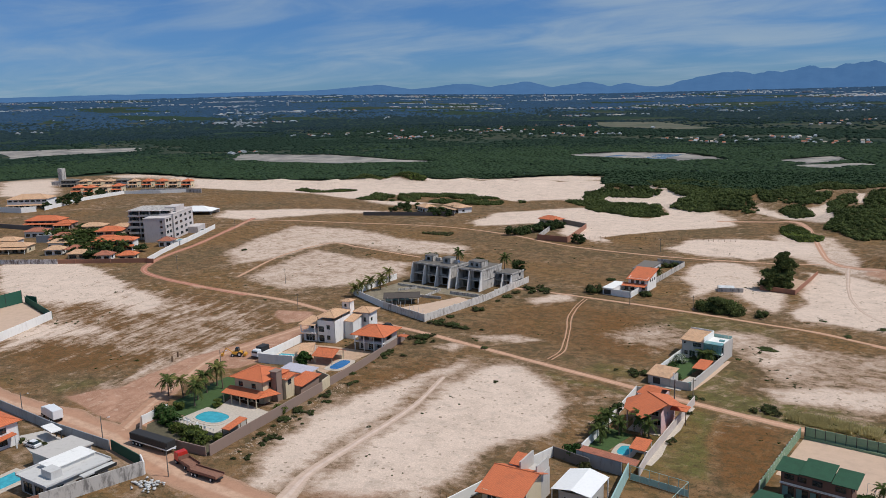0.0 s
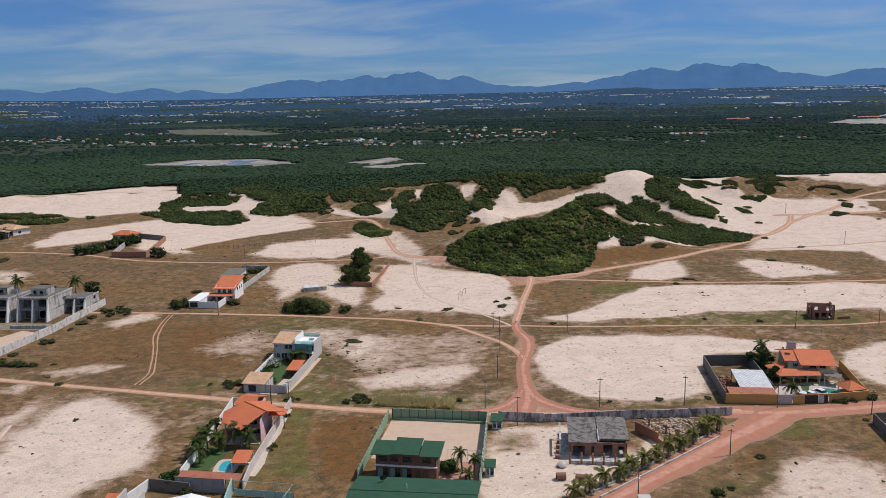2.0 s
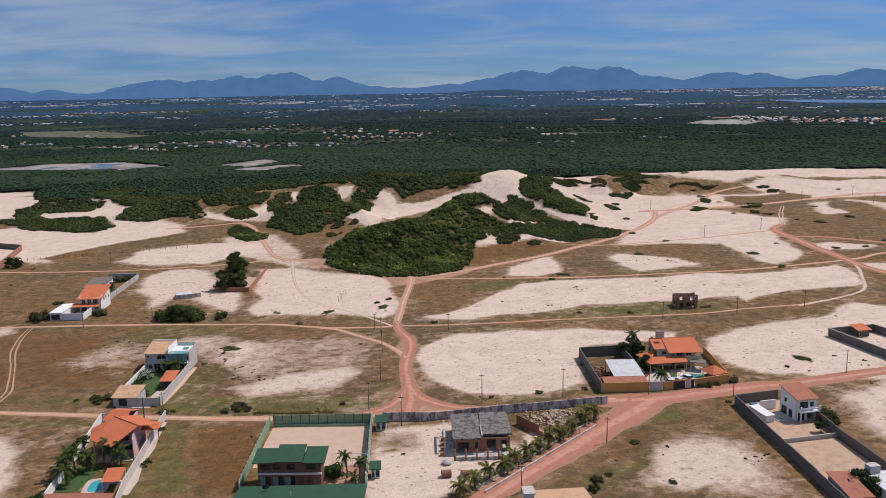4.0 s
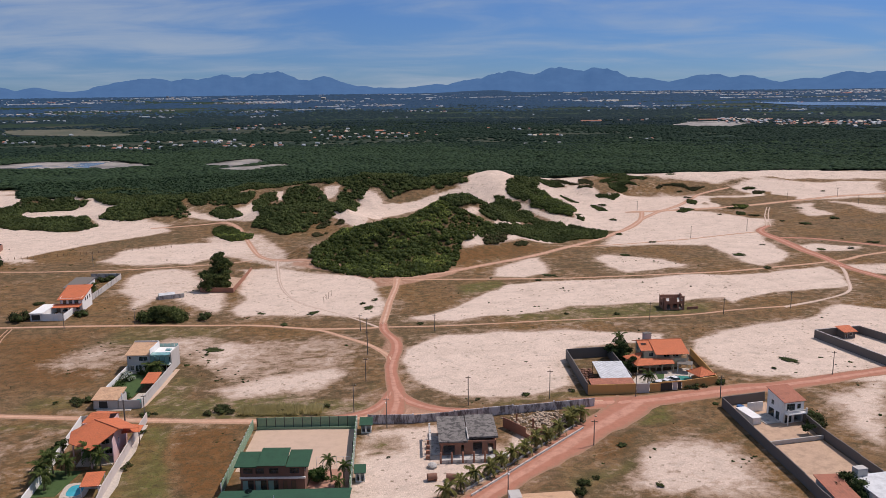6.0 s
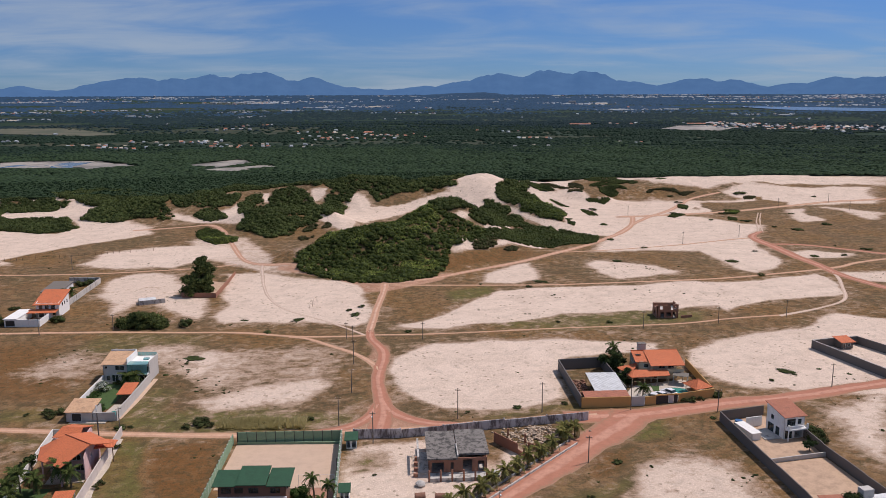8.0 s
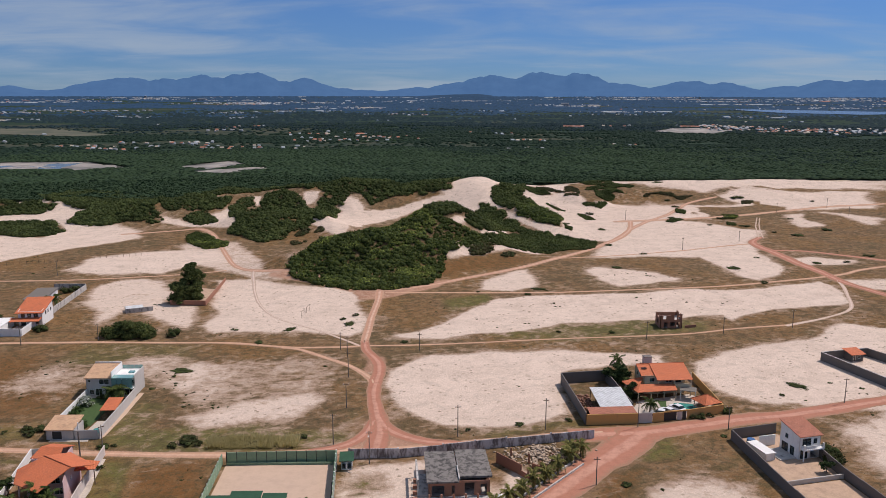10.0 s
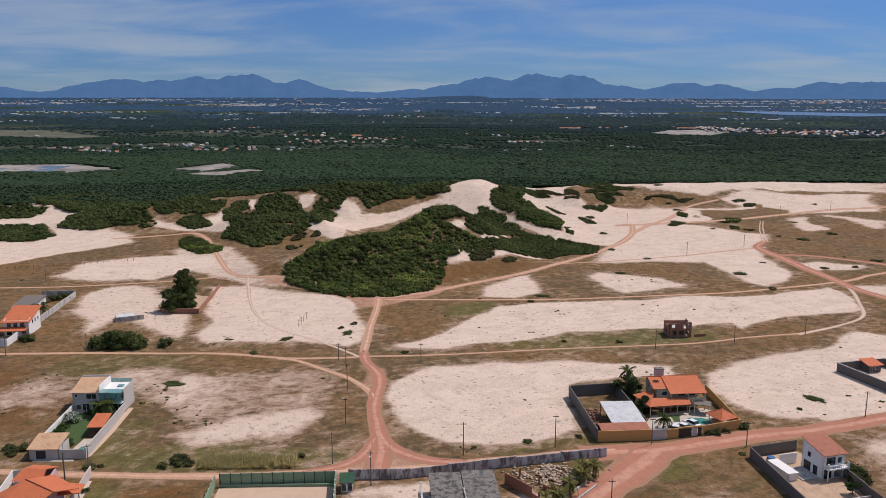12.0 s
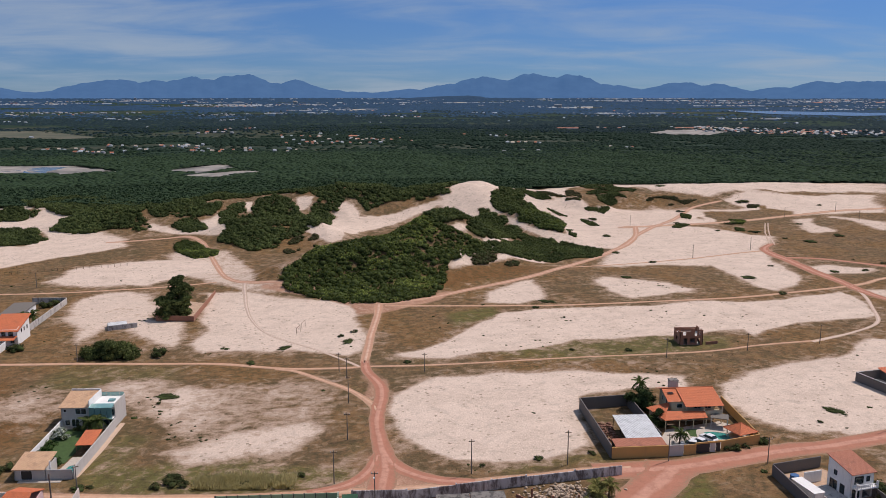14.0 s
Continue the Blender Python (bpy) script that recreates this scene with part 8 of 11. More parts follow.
cap(h, (-0.4, 7.0, 7.3), (14.4, 7.0, 7.4), M_ORANGE)
for xx in (4.0, 9.0, 14.0):
    bar("column", h, M_CREAM, (xx, -1.0, 0), (xx, -1.0, 5.1), 0.16)
box("balcony", h, M_CREAM, 4.0, 14.2, -1.1, 1.55, 2.7, 2.9)
box("balcony_rail", h, M_CREAM, 4.0, 14.2, -1.15, -1.05, 2.9, 3.8)
slopes(h, [[(-3.3, -4.9, 2.9), (9.0, -3.7, 2.9), (9.0, -1.0, 3.75), (-1.5, -1.0, 3.95)]], M_ORANGE, label="orange porch roof")
slopes(h, [[(-5.5, 4.2, 3.1), (-3.3, -4.9, 2.9), (-1.5, -1.0, 3.95), (1.2, 4.0, 4.5)]], M_ORANGE, label="orange porch roof")
for q in ((-3.0, -4.5), (1.0, -4.1), (5.0, -3.7), (8.7, -3.4)):
    bar("column", h, M_CREAM, (*q, 0), (*q, 2.9), 0.14)
box("porch_bench", h, M_WOOD, -1.5, 0.5, -1.9, -1.3, 0.05, 0.5)
box("porch_wall", h, M_CREAM, -4.4, 0.6, 2.4, 4.6, 0, 2.9)
box("tank_tower", h, M_GREYW, 2.4, 4.8, 8.0, 9.8, 6.6, 8.9, "grey rendered tank tower")
box("tank_lid", h, M_SLAB, 2.3, 4.9, 7.9, 9.9, 8.9, 9.05)
box("solar_panel", h, M_GLASS, 0.6, 2.2, 4.4, 5.6, 6.66, 6.72)
pool("green-blue swimming pool in pale paving", 62.4, 208.6, 5.8, 4.0, -12, M_POOLGREEN, "round", 1.5)
patch("paving", "pale paved forecourt with parked cars", "paving", [(48.8, 199.2), (60, 201.6), (70.0, 205), (70.0, 213), (66, 217), (52, 212.5), (49.0, 207)], M_PAVE, 0.05)
patch("lawn", "narrow strips of lawn beside a pool", "lawn", [(56.4, 208.6), (58.8, 208.2), (60.0, 212.6), (56.6, 212.4)], M_LAWN, 0.075)
h = thing("gazebo", "pool gazebo under a pointed orange tile roof", "gazebo", 67.3, 207.4, 22)
h.scale = (0.8, 0.8, 0.9)
hip(h, -2.7, 2.7, -2.7, 2.7, 2.4, 1.8, M_ORANGE, 0.7)
for q in ((-2.5, -2.5), (2.5, -2.5), (2.5, 2.5), (-2.5, 2.5)):
    bar("post", h, M_CREAM, (*q, 0), (*q, 2.4), 0.14)
box("counter", h, M_CREAM, -2.3, 2.3, 1.6, 2.3, 0, 1.0)
h = thing("pergola", "grey flat pergola beside a pool", "pergola", 64.9, 214.0, -20)
box("canopy", h, M_POLE, -2.0, 2.0, -1.6, 1.6, 2.5, 2.62)
for q in ((-1.8, -1.4), (1.8, -1.4), (1.8, 1.4), (-1.8, 1.4)):
    bar("post", h, M_WHITE, (*q, 0), (*q, 2.5), 0.08)
car("white parked car on pale paving", 57.0, 204.4, 35, M_WHITEPAINT)
car("white parked car on pale paving", 54.6, 203.2, 70, M_WHITEPAINT)
car("white parked car on pale paving", 59.8, 206.4, 30, M_WHITEPAINT)
palm("green palm in a paved forecourt", 52.6, 204.6, 2.6, seed=111, scale=0.8)
palm("tall palm behind a house", 50.6, 229.0, 5.4, seed=112, scale=0.8)
tree("dense dark green tree between two houses", 49.2, 224.5, 5.8, 3.4, M_TREE, 113, clumps=24, base=0.6, leaf_size=0.25)
tree("dense dark green tree between two houses", 49.8, 214.5, 4.0, 2.4, M_TREE, 114, clumps=16, base=0.3, leaf_size=0.22)
for k, (bx0, by0) in enumerate(((62.4, 200.9), (64.2, 201.6), (66.6, 202.4), (71.6, 205.0), (72.8, 205.8))):
    bush(bx0, by0, 0.8, k, "dark red-brown shrub against an ochre wall", "shrubs along the ochre wall")

# -- white two-storey house in a long walled plot --
fence_wall("long dark grey block wall of an empty plot", [(66.9, 189.3), (68.0, 172), (69.8, 150), (70.6, 134)], 2.6, M_BLOCK, 0.25, sag=0.25)
fence_wall("grey block wall beside a red road", [(67.1, 189.5), (78.4, 192.7)], 2.5, M_BLOCK, 0.22, sag=0.1)
fence_wall("dark grey block wall of a sandy plot", [(82.2, 184.5), (82.9, 172), (84.6, 158), (87.0, 142), (88.2, 134)], 2.5, M_BLOCK, 0.25, sag=0.3)
fence_wall("low pale wall across a sandy yard", [(68.6, 167.0), (82.8, 170.4)], 1.0, M_GREYW, 0.25)
h = thing("house", "white two-storey house with a faded red tile roof", "house", 77.4, 178.8, 14)
h.scale = (0.88, 0.9, 0.95)
storeys(h, 0, 5.9, 0, 6.9, 0, 5.5, M_WHITE, front=((0.4, 2.4, 0.15, 2.2, "window"), (0.8, 3.2, 3.2, 4.9, "glazing"), (3.9, 4.9, 3.5, 4.7, "window"), (3.2, 5.4, 0.15, 2.2, "gap")), left=((0.8, 3.0, 0.15, 2.3, "glazing"), (3.8, 5.2, 0.15, 2.3, "window"), (1.8, 2.8, 3.4, 4.5, "window")), frame_mat=M_DARKFRAME)
lean(h, -0.35, 6.25, -0.5, 7.4, 5.56, 7.1, M_FADED)
for xx in (0.0, 5.72):
    bm = bmesh.new()
    v = [bm.verts.new((xx + e, y_, z_)) for e in (0, 0.18) for y_, z_ in ((0.0, 5.5), (6.9, 5.5), (6.9, 6.65))]
    for f in ((0, 1, 2), (5, 4, 3), (0, 3, 4, 1), (1, 4, 5, 2), (2, 5, 3, 0)):
        bm.faces.new([v[i] for i in f])
    part("gable_wall", bm, M_WHITE, h)
box("back_wall", h, M_WHITE, 0.2, 5.7, 6.72, 6.9, 5.5, 6.65)
box("balcony", h, M_WHITE, 0.2, 6.0, -1.4, -0.02, 2.55, 2.75)
for k in range(10):
    bar("baluster", h, M_WHITE, (0.4 + 0.58 * k, -1.3, 2.75), (0.4 + 0.58 * k, -1.3, 3.5), 0.06, sides=6)
box("balcony_rail", h, M_WHITE, 0.2, 6.0, -1.38, -1.22, 3.5, 3.62)
for xx in (0.4, 5.8):
    bar("column", h, M_WHITE, (xx, -1.25, 0), (xx, -1.25, 2.55), 0.15)
    box("corner_post", h, M_WHITE, xx - 0.18, xx + 0.18, -1.45, -1.08, 2.75, 4.0)
box("side_terrace", h, M_CONCRETE, -4.6, -0.05, 0.6, 6.6, 0, 0.3)
h = thing("outhouse", "low white outbuilding in a walled yard", "outbuilding", 70.2, 178.2, 14)
storeys(h, 0, 2.2, 0, 6.4, 0, 1.6, M_WHITE)
box("roof_slab", h, M_WHITE, -0.15, 2.35, -0.15, 6.55, 1.6, 1.75)
fence_wall("white stub wall in a yard", [(71.6, 185.6), (75.6, 186.6)], 2.4, M_WHITE, 0.2)
ob = thing("water_tank", "round blue plastic water tank in a yard", "tank", 70.6, 187.4)
bar("drum", ob, M_BLUEPLASTIC, (0, 0, 0), (0, 0, 1.0), 0.95, 0.85, 18)
patch("yard", "brown sandy yard inside block walls", "yard", [(67.3, 189), (78.4, 192), (82, 186), (82.6, 171), (68.4, 167.6)], M_YARD, 0.05)
patch("yard", "sandy yard with rubble inside block walls", "yard", [(68.4, 166.6), (82.6, 169.8), (86.8, 141), (70.4, 141)], M_YARD, 0.045)
bush(84.3, 177.5, 1.5, 1, "large green shrub beside a white house")
bush(85.2, 181.5, 1.3, 3, "large green shrub beside a white house")
tree("small bare-branched tree over brown litter", 80.8, 173.0, 2.6, 1.8, M_TREE, 121, clumps=8, size=0.6, each=40)
h = thing("shed", "small shed with orange tiles by a block wall", "shed", 71.2, 139.0, 4)
storeys(h, 0, 4.0, 0, 8.0, 0, 2.6, M_GREYW, front=((1, 2, 0.1, 2, "door"),))
lean(h, -0.3, 4.4, -0.4, 8.6, 2.6, 3.3, M_FADED)
tree("dense dark green garden tree", 76.0, 144.6, 4.4, 3.0, M_TREE, 123, clumps=22, base=0.4, leaf_size=0.22)
h = thing("house", "low white house with a pale roof terrace", "house", 79.0, 138.0, 12)
storeys(h, 0, 7.0, 0, 8.4, 0, 3.0, M_WHITE, back=((1, 2.4, 0.9, 2.1, "window"),))
lean(h, -0.4, 7.4, -0.4, 8.8, 2.95, 3.5, M_METALROOF, "pale metal sheet roof")
box("water_tank", h, M_GREYW, 0.6, 2.8, 8.0, 9.6, 3.0, 5.0)

# -- walled lot with a small orange hut --
fence_wall("dark grey block wall round an empty sandy lot", [(128.4, 247.0), (113.0, 243.4), (121.5, 217.0)], 2.5, M_BLOCK, 0.25, coping=M_CONCRETE)
fence_wall("dark grey block wall round an empty sandy lot", [(128.4, 247.0), (139.5, 222.0), (142.5, 214.0)], 2.5, M_BLOCK, 0.25)
h = thing("hut", "small grey hut with an orange tile roof", "hut", 121.2, 242.0, 12)
h.scale = (0.72, 0.72, 0.85)
storeys(h, 0, 5.6, 0, 4.4, 0, 2.6, M_BLOCK, front=((1, 2, 0.05, 2.1, "door"), (3, 4.4, 0.9, 2, "window")))
lean(h, -0.6, 6.2, -0.9, 5.2, 2.55, 3.5, M_ORANGE)

# -- roofless red-brick ruin --
h = thing("ruin", "roofless red-brick shell with empty openings", "ruin", 75.2, 276.2, 0)
storeys(h, 0, 7.2, 0, 6.0, 0, 2.9, M_BRICK, front=((1.2, 2.4, 0.1, 2.2, "gap"), (3.2, 4.8, 0.8, 2.2, "gap"), (5.4, 6.4, 0.1, 2.2, "gap")), left=((2, 3.6, 0.8, 2.2, "gap"),), right=((2, 3.6, 0.8, 2.2, "gap"),))
run(h, (0, 0), (3.4, 0), 2.9, 4.4, M_BRICK, ((0.9, 1.9, 3.1, 4.2, "gap"),))
run(h, (3.4, 0), (4.6, 0), 2.9, 5.3, M_BRICK)
run(h, (5.4, 0), (7.2, 0), 2.9, 4.9, M_BRICK, ((0.5, 1.3, 3.2, 4.3, "gap"),))
run(h, (7.2, 0), (7.2, 6), 2.9, 4.6, M_BRICK, ((2.2, 3.6, 3.3, 4.6, "gap"),))
run(h, (7.2, 6), (0, 6), 2.9, 4.0, M_BRICK)
run(h, (0, 6), (0, 0), 2.9, 4.2, M_BRICK, ((1.5, 4.0, 3.4, 4.2, "gap"),))
box("floor_slab", h, M_CONCRETE, 0.25, 6.95, 0.25, 5.75, 2.75, 2.9)
fence_wall("low broken brick wall near a ruin", [(83.5, 276.5), (87.5, 277.5)], 1.2, M_BRICK, 0.2, sag=0.4)

# -- white house with an orange roof on the far track --
h = thing("house", "white two-storey house with one steep orange roof", "house", -137.2, 281.0, 5)
storeys(h, 0, 7.6, 0, 10.0, 0, 5.0, M_WHITE, front=((0.8, 2.4, 0.2, 2.2, "glazing"), (4.4, 6.6, 0.8, 2.2, "window"), (1.0, 2.2, 3.0, 4.4, "door"), (3.0, 4.2, 3.0, 4.4, "window"), (5.0, 6.4, 3.0, 4.4, "window")), right=((3, 4, 3.2, 4.4, "window"), (5.2, 6, 3.2, 4.4, "window"), (7.6, 8.4, 3.2, 4.4, "window")), frame_mat=M_DARKFRAME)
lean(h, -0.7, 8.3, -1.0, 10.6, 4.7, 7.4, M_ORANGE)
for xx in (0.0, 7.44):
    bm = bmesh.new()
    v = [bm.verts.new((xx + e, y_, z_)) for e in (0, 0.16) for y_, z_ in ((0.1, 5.0), (10.0, 5.0), (10.0, 7.1))]
    for f in ((0, 1, 2), (5, 4, 3), (0, 3, 4, 1), (1, 4, 5, 2), (2, 5, 3, 0)):
        bm.faces.new([v[i] for i in f])
    part("gable_wall", bm, M_WHITE, h)
box("back_wall", h, M_WHITE, 0, 7.6, 9.84, 10.0, 5.0, 7.1)
slopes(h, [[(-2.2, -3.2, 2.5), (7.6, -3.2, 2.5), (7.6, -0.1, 3.0), (-2.2, -0.1, 3.0)]], M_ORANGE, label="orange porch roof")
for xx in (-2.0, 1.0, 4.2, 7.4):
    bar("post", h, M_WOOD, (xx, -3.0, 0), (xx, -3.0, 2.5), 0.1)
h = thing("garage", "flat-roofed white garage with a dark opening", "garage", -142.3, 269.6, 4)
storeys(h, 0, 4.0, 0, 12.0, 0, 2.6, M_WHITE, front=((0.4, 3.4, 0.15, 2.2, "garage"),))
box("roof_slab", h, M_WHITE, -0.2, 4.2, -0.3, 12.2, 2.6, 2.8)
fence_wall("white front wall on a sandy track", [(-138.2, 269.8), (-131.0, 269.9)], 2.5, M_WHITE, 0.22)
fence_wall("white side wall, greying towards the back", [(-130.9, 270.0), (-132.2, 285)], 2.3, M_WHITE, 0.22)
fence_wall("weathered grey side wall of a plot", [(-132.2, 285), (-136.0, 332)], 2.3, M_CONCRETE, 0.22, sag=0.2)
fence_wall("weathered grey back wall of a plot", [(-136.0, 332), (-148.5, 332)], 2.4, M_CONCRETE, 0.22, sag=0.2)
patch("paving", "pale paved courtyard of a white house", "paving", [(-138, 270), (-131, 270), (-132, 281), (-138, 281)], M_PAVE, 0.05)
h = thing("shed", "grey sheet-roofed shed behind a white house", "shed", -147.6, 306, 5)
storeys(h, 0, 7, 0, 14, 0, 2.8, M_WHITE, front=((2, 4, 0.1, 2.2, "gap"),))
lean(h, -0.4, 7.4, -0.4, 14.4, 2.8, 3.6, M_POLE, "grey sheet roof")
for k, (px_, py_) in enumerate(((-137.0, 300), (-136.0, 305), (-139.0, 303), (-138.0, 297))):
    palm("dark palm behind a white house", px_, py_, 3.0, seed=130 + k, group="palms of the white house")
bush(-146.5, 270.5, 2.2, 1, "round dark bush beside a sandy track")
bush(-127.6, 275.5, 1.4, 3)
for q in ((-142, 327), (-139.5, 329)):
    bush(*q, 1.5, 1, "dark bush inside a walled plot")

# -- tall dark trees and a brick-walled lot --
tree("tall dark feathery tree on sand", -88.6, 313.6, 14.5, 4.0, M_SCRUB_DARK, 141, clumps=85, base=0.8, size=1.5, leaf_size=0.34, each=90)
tree("dark spreading tree beside a brick wall", -92.4, 310.6, 9.0, 3.8, M_SCRUB_DARK, 142, clumps=34, base=0.8, size=1.6, leaf_size=0.32, each=100)
fence_wall("low red-brown brick wall of a lot", [(-96.0, 309), (-95.4, 307.8), (-82.6, 307), (-83.4, 322), (-84.6, 345)], 1.9, M_BRICK, 0.25, sag=0.2)
patch("yard", "bare pinkish yard inside a brick wall", "yard", [(-95, 309), (-83, 308), (-84.5, 340), (-93, 340)], M_YARD, 0.08)
h = thing("ruin", "low roofless walls with a tilted sheet on sand", "ruin", -107.5, 296.5, 25)
box("wall", h, M_CONCRETE, 0, 9.0, 0, 0.25, 0, 1.6)
box("wall", h, M_CONCRETE, 0, 0.25, 0.25, 5, 0, 1.4)
lean(h, 0.2, 6.0, 0.3, 4.0, 1.3, 1.7, M_METALROOF, "pale sheet roof")
for k in range(5):
    tree("broad dark green bush beside a track", -102.0 + 2.7 * k, 268.6 + 2.4 * (k % 2), 5.2 - 0.9 * abs(k - 2), 3.0, M_SCRUB_DARK, 150 + k, "large_bush", 0.2, 22, 1.5, "bush", 0.28, "large bushes by the track", 100)
bush(-82.5, 270, 1.6, 1, "dark low bush beside a sandy track")

# -- tall yellow-green reeds beside the street --
g_ = np.random.default_rng(91)
n_ = 5200
p = np.column_stack([g_.uniform(-50, -30, n_), g_.uniform(185.9, 193, n_)])
p = p[(p[:, 1] < 191.5 + 3 * rough2d(p[:, 0], p[:, 1], 6, 3, 92)) & (rough2d(p[:, 0], p[:, 1], 5, 3, 93) > -0.2)]
n_ = len(p)
hh_ = g_.uniform(0.6, 1.5, n_) * (1 + 1.2 * rough2d(p[:, 0], p[:, 1], 5, 3, 94))
a_ = g_.uniform(0, 2 * np.pi, n_)
side_ = np.column_stack([np.cos(a_), np.sin(a_), np.zeros(n_)]) * g_.uniform(0.05, 0.12, n_)[:, None]
root = np.column_stack([p, np.zeros(n_) - 0.05])
tip = root + np.column_stack([g_.normal(0, 0.45, n_), g_.normal(-0.2, 0.45, n_), hh_])
mid_ = root * 0.45 + tip * 0.55 + np.array([0, 0, 0.08])
rv = np.stack([root - side_, root + side_, mid_ + side_ * 0.8, tip, mid_ - side_ * 0.8], 1).reshape(-1, 3)
tagged(new("reeds", joined("reeds", [(rv, np.arange(len(rv)).reshape(-1, 5), 0)], [M_REED])), "tall yellow-green reed grass beside an earth street", "reeds", kind="stuff")
for k, (x_, y_, s_) in enumerate(((-57, 187.6, 1.1), (-54.5, 189.2, 1.3), (-52, 187.8, 1.2), (-55.6, 191, 0.9), (-92, 193, 1.2), (-90.5, 195.5, 1.3), (-94, 196, 1.0), (-72.5, 186.6, 0.8), (-70.3, 187.2, 0.6))):
    bush(x_, y_, s_, k, "yellow-green weeds along an earth street", "weeds along the street", 0.6)

# -- tan-roofed house beside the red road --
h = thing("house", "low house under a tan tile roof beside a road", "house", 14.6, 129.6, 6)
storeys(h, 0.6, 9.6, 0.4, 11.6, 0, 2.8, M_CREAM, left=((2, 3.4, 0.9, 2.1, "window"), (6, 7.2, 0.1, 2.1, "door")))
gable(h, 0.6, 9.6, 0.4, 11.6, 2.8, 1.0, M_TAN, "x", 0.6, walls=M_CREAM)
storeys(h, -1.6, 0.4, 9.6, 12.4, 0, 3.4, M_WHITE)
box("roof_slab", h, M_GREYW, -1.7, 0.5, 9.5, 12.5, 3.4, 3.55)
for k, (x_, y_, s_) in enumerate(((24.5, 144, 0.7), (26, 147, 0.8), (21.5, 145.5, 0.6), (27.5, 150.5, 0.7), (30.5, 153, 0.5))):
    bush(x_, y_, s_, k, "green bush beside a red road", "bushes beside the road")

# ==== the plots seen at the start of the flight ====
M_PIER = plaster("weathered_pale_pier", (0.78, 0.75, 0.72), 0.7, (0.3, 0.25, 0.22))
M_YARDWALL = plaster("streaked_pale_yard_wall", (0.66, 0.62, 0.58), 0.9, (0.2, 0.16, 0.14), at=(0.45, 0.7))
M_WEEDY = plain("weedy_broken_concrete", (0.24, 0.2, 0.14), 0.95, vary=0.8, scale=0.5, relief=0.6)
M_LILAC = plain("pale_lilac_sheeting", (0.5, 0.48, 0.55), 0.6, vary=0.3)
M_OLDDECK = plain("blackened_roof_deck", (0.15, 0.135, 0.12), 0.95, vary=0.7, scale=0.6, relief=0.4)
# -- three raw concrete town houses and their yard --
def raw_house(label, x, y, turn, w, d, bays, h1):
    h = thing("unfinished_house", label, "house", x, y, turn)
    step_ = w / bays
    for lv in range(2):
        z = lv * h1
        box("floor_slab", h, M_CONCRETE, -0.2, w + 0.2, -0.6, d, z + h1 - 0.25, z + h1)
        gaps = [(k * step_ + 0.5, (k + 1) * step_ - 0.5, z + 0.3, z + h1 - 0.5, "gap") for k in range(bays)]
        run(h, (0, 1.6), (w, 1.6), z, z + h1 - 0.25, M_CONCRETE, gaps)
        run(h, (w, 0.2), (w, d), z, z + h1 - 0.25, M_CONCRETE, ((d * 0.55, d * 0.7, z + 1, z + 2.2, "gap"),))
        run(h, (w, d), (0, d), z, z + h1 - 0.25, M_CONCRETE, ((2, 3.4, z + 1, z + 2.2, "gap"),))
        run(h, (0, d), (0, 0.2), z, z + h1 - 0.25, M_CONCRETE)
    for k in range(bays + 1):
        xk, top_ = k * step_, 2 * h1 - 0.3
        bm = bmesh.new()
        v = [bm.verts.new((xk + e, y_, z_)) for e in (-0.22, 0.22) for y_, z_ in ((-3.0, 0), (-0.62, 0), (-0.62, top_), (-1.0, top_))]
        for f in ((0, 1, 2, 3), (7, 6, 5, 4), (0, 4, 5, 1), (1, 5, 6, 2), (2, 6, 7, 3), (3, 7, 4, 0)):
            bm.faces.new([v[i] for i in f])
        bmesh.ops.recalc_face_normals(bm, faces=bm.faces)
        part("pier", bm, M_PIER, h, "pale tapered pier")
        box("upright", h, M_CONCRETE, xk - 0.2, xk + 0.2, -0.58, 0.6, 0, h1 - 0.26)
        box("upright", h, M_CONCRETE, xk - 0.2, xk + 0.2, -0.58, 0.6, h1 + 0.01, 2 * h1 - 0.26)
    box("roof_deck", h, M_OLDDECK, 0.1, w - 0.1, -0.3, d - 0.1, 2 * h1 + 0.005, 2 * h1 + 0.06, "blackened roof deck")
    box("parapet", h, M_CONCRETE, -0.2, w + 0.2, -0.6, -0.4, 2 * h1, 2 * h1 + 0.4)
    box("parapet", h, M_CONCRETE, w, w + 0.2, -0.38, d, 2 * h1, 2 * h1 + 0.4)
    return h


h = raw_house("grey raw-concrete terrace of houses, never finished", -218.3, 247.0, 0, 20, 12, 3, 4.1)
for xx in (2.0, 11.5):
    run(h, (xx, 5), (xx + 4, 5), 8.2, 10.6, M_CONCRETE, ((1, 2.6, 8.6, 10, "gap"),))
    run(h, (xx + 4, 5), (xx + 4, 9), 8.2, 10.6, M_CONCRETE)
    run(h, (xx + 4, 9), (xx, 9), 8.2, 10.6, M_CONCRETE)
    run(h, (xx, 9), (xx, 5), 8.2, 10.6, M_CONCRETE)
    run(h, (xx + 4.2, 7), (xx + 6.6, 7), 8.3, 9.7, M_CONCRETE)
    box("roof_slab", h, M_OLDDECK, xx - 0.1, xx + 4.1, 4.9, 9.1, 10.6, 10.72)
    box("water_tank", h, M_BLUEPLASTIC if xx > 9 else M_CONCRETE, xx + 4.6, xx + 5.8, 8.0, 9.2, 8.27, 9.4, soft=0.1)
h = raw_house("grey raw-concrete house with tapered piers", -195.4, 248.4, 4, 11.0, 15, 2, 4.0)
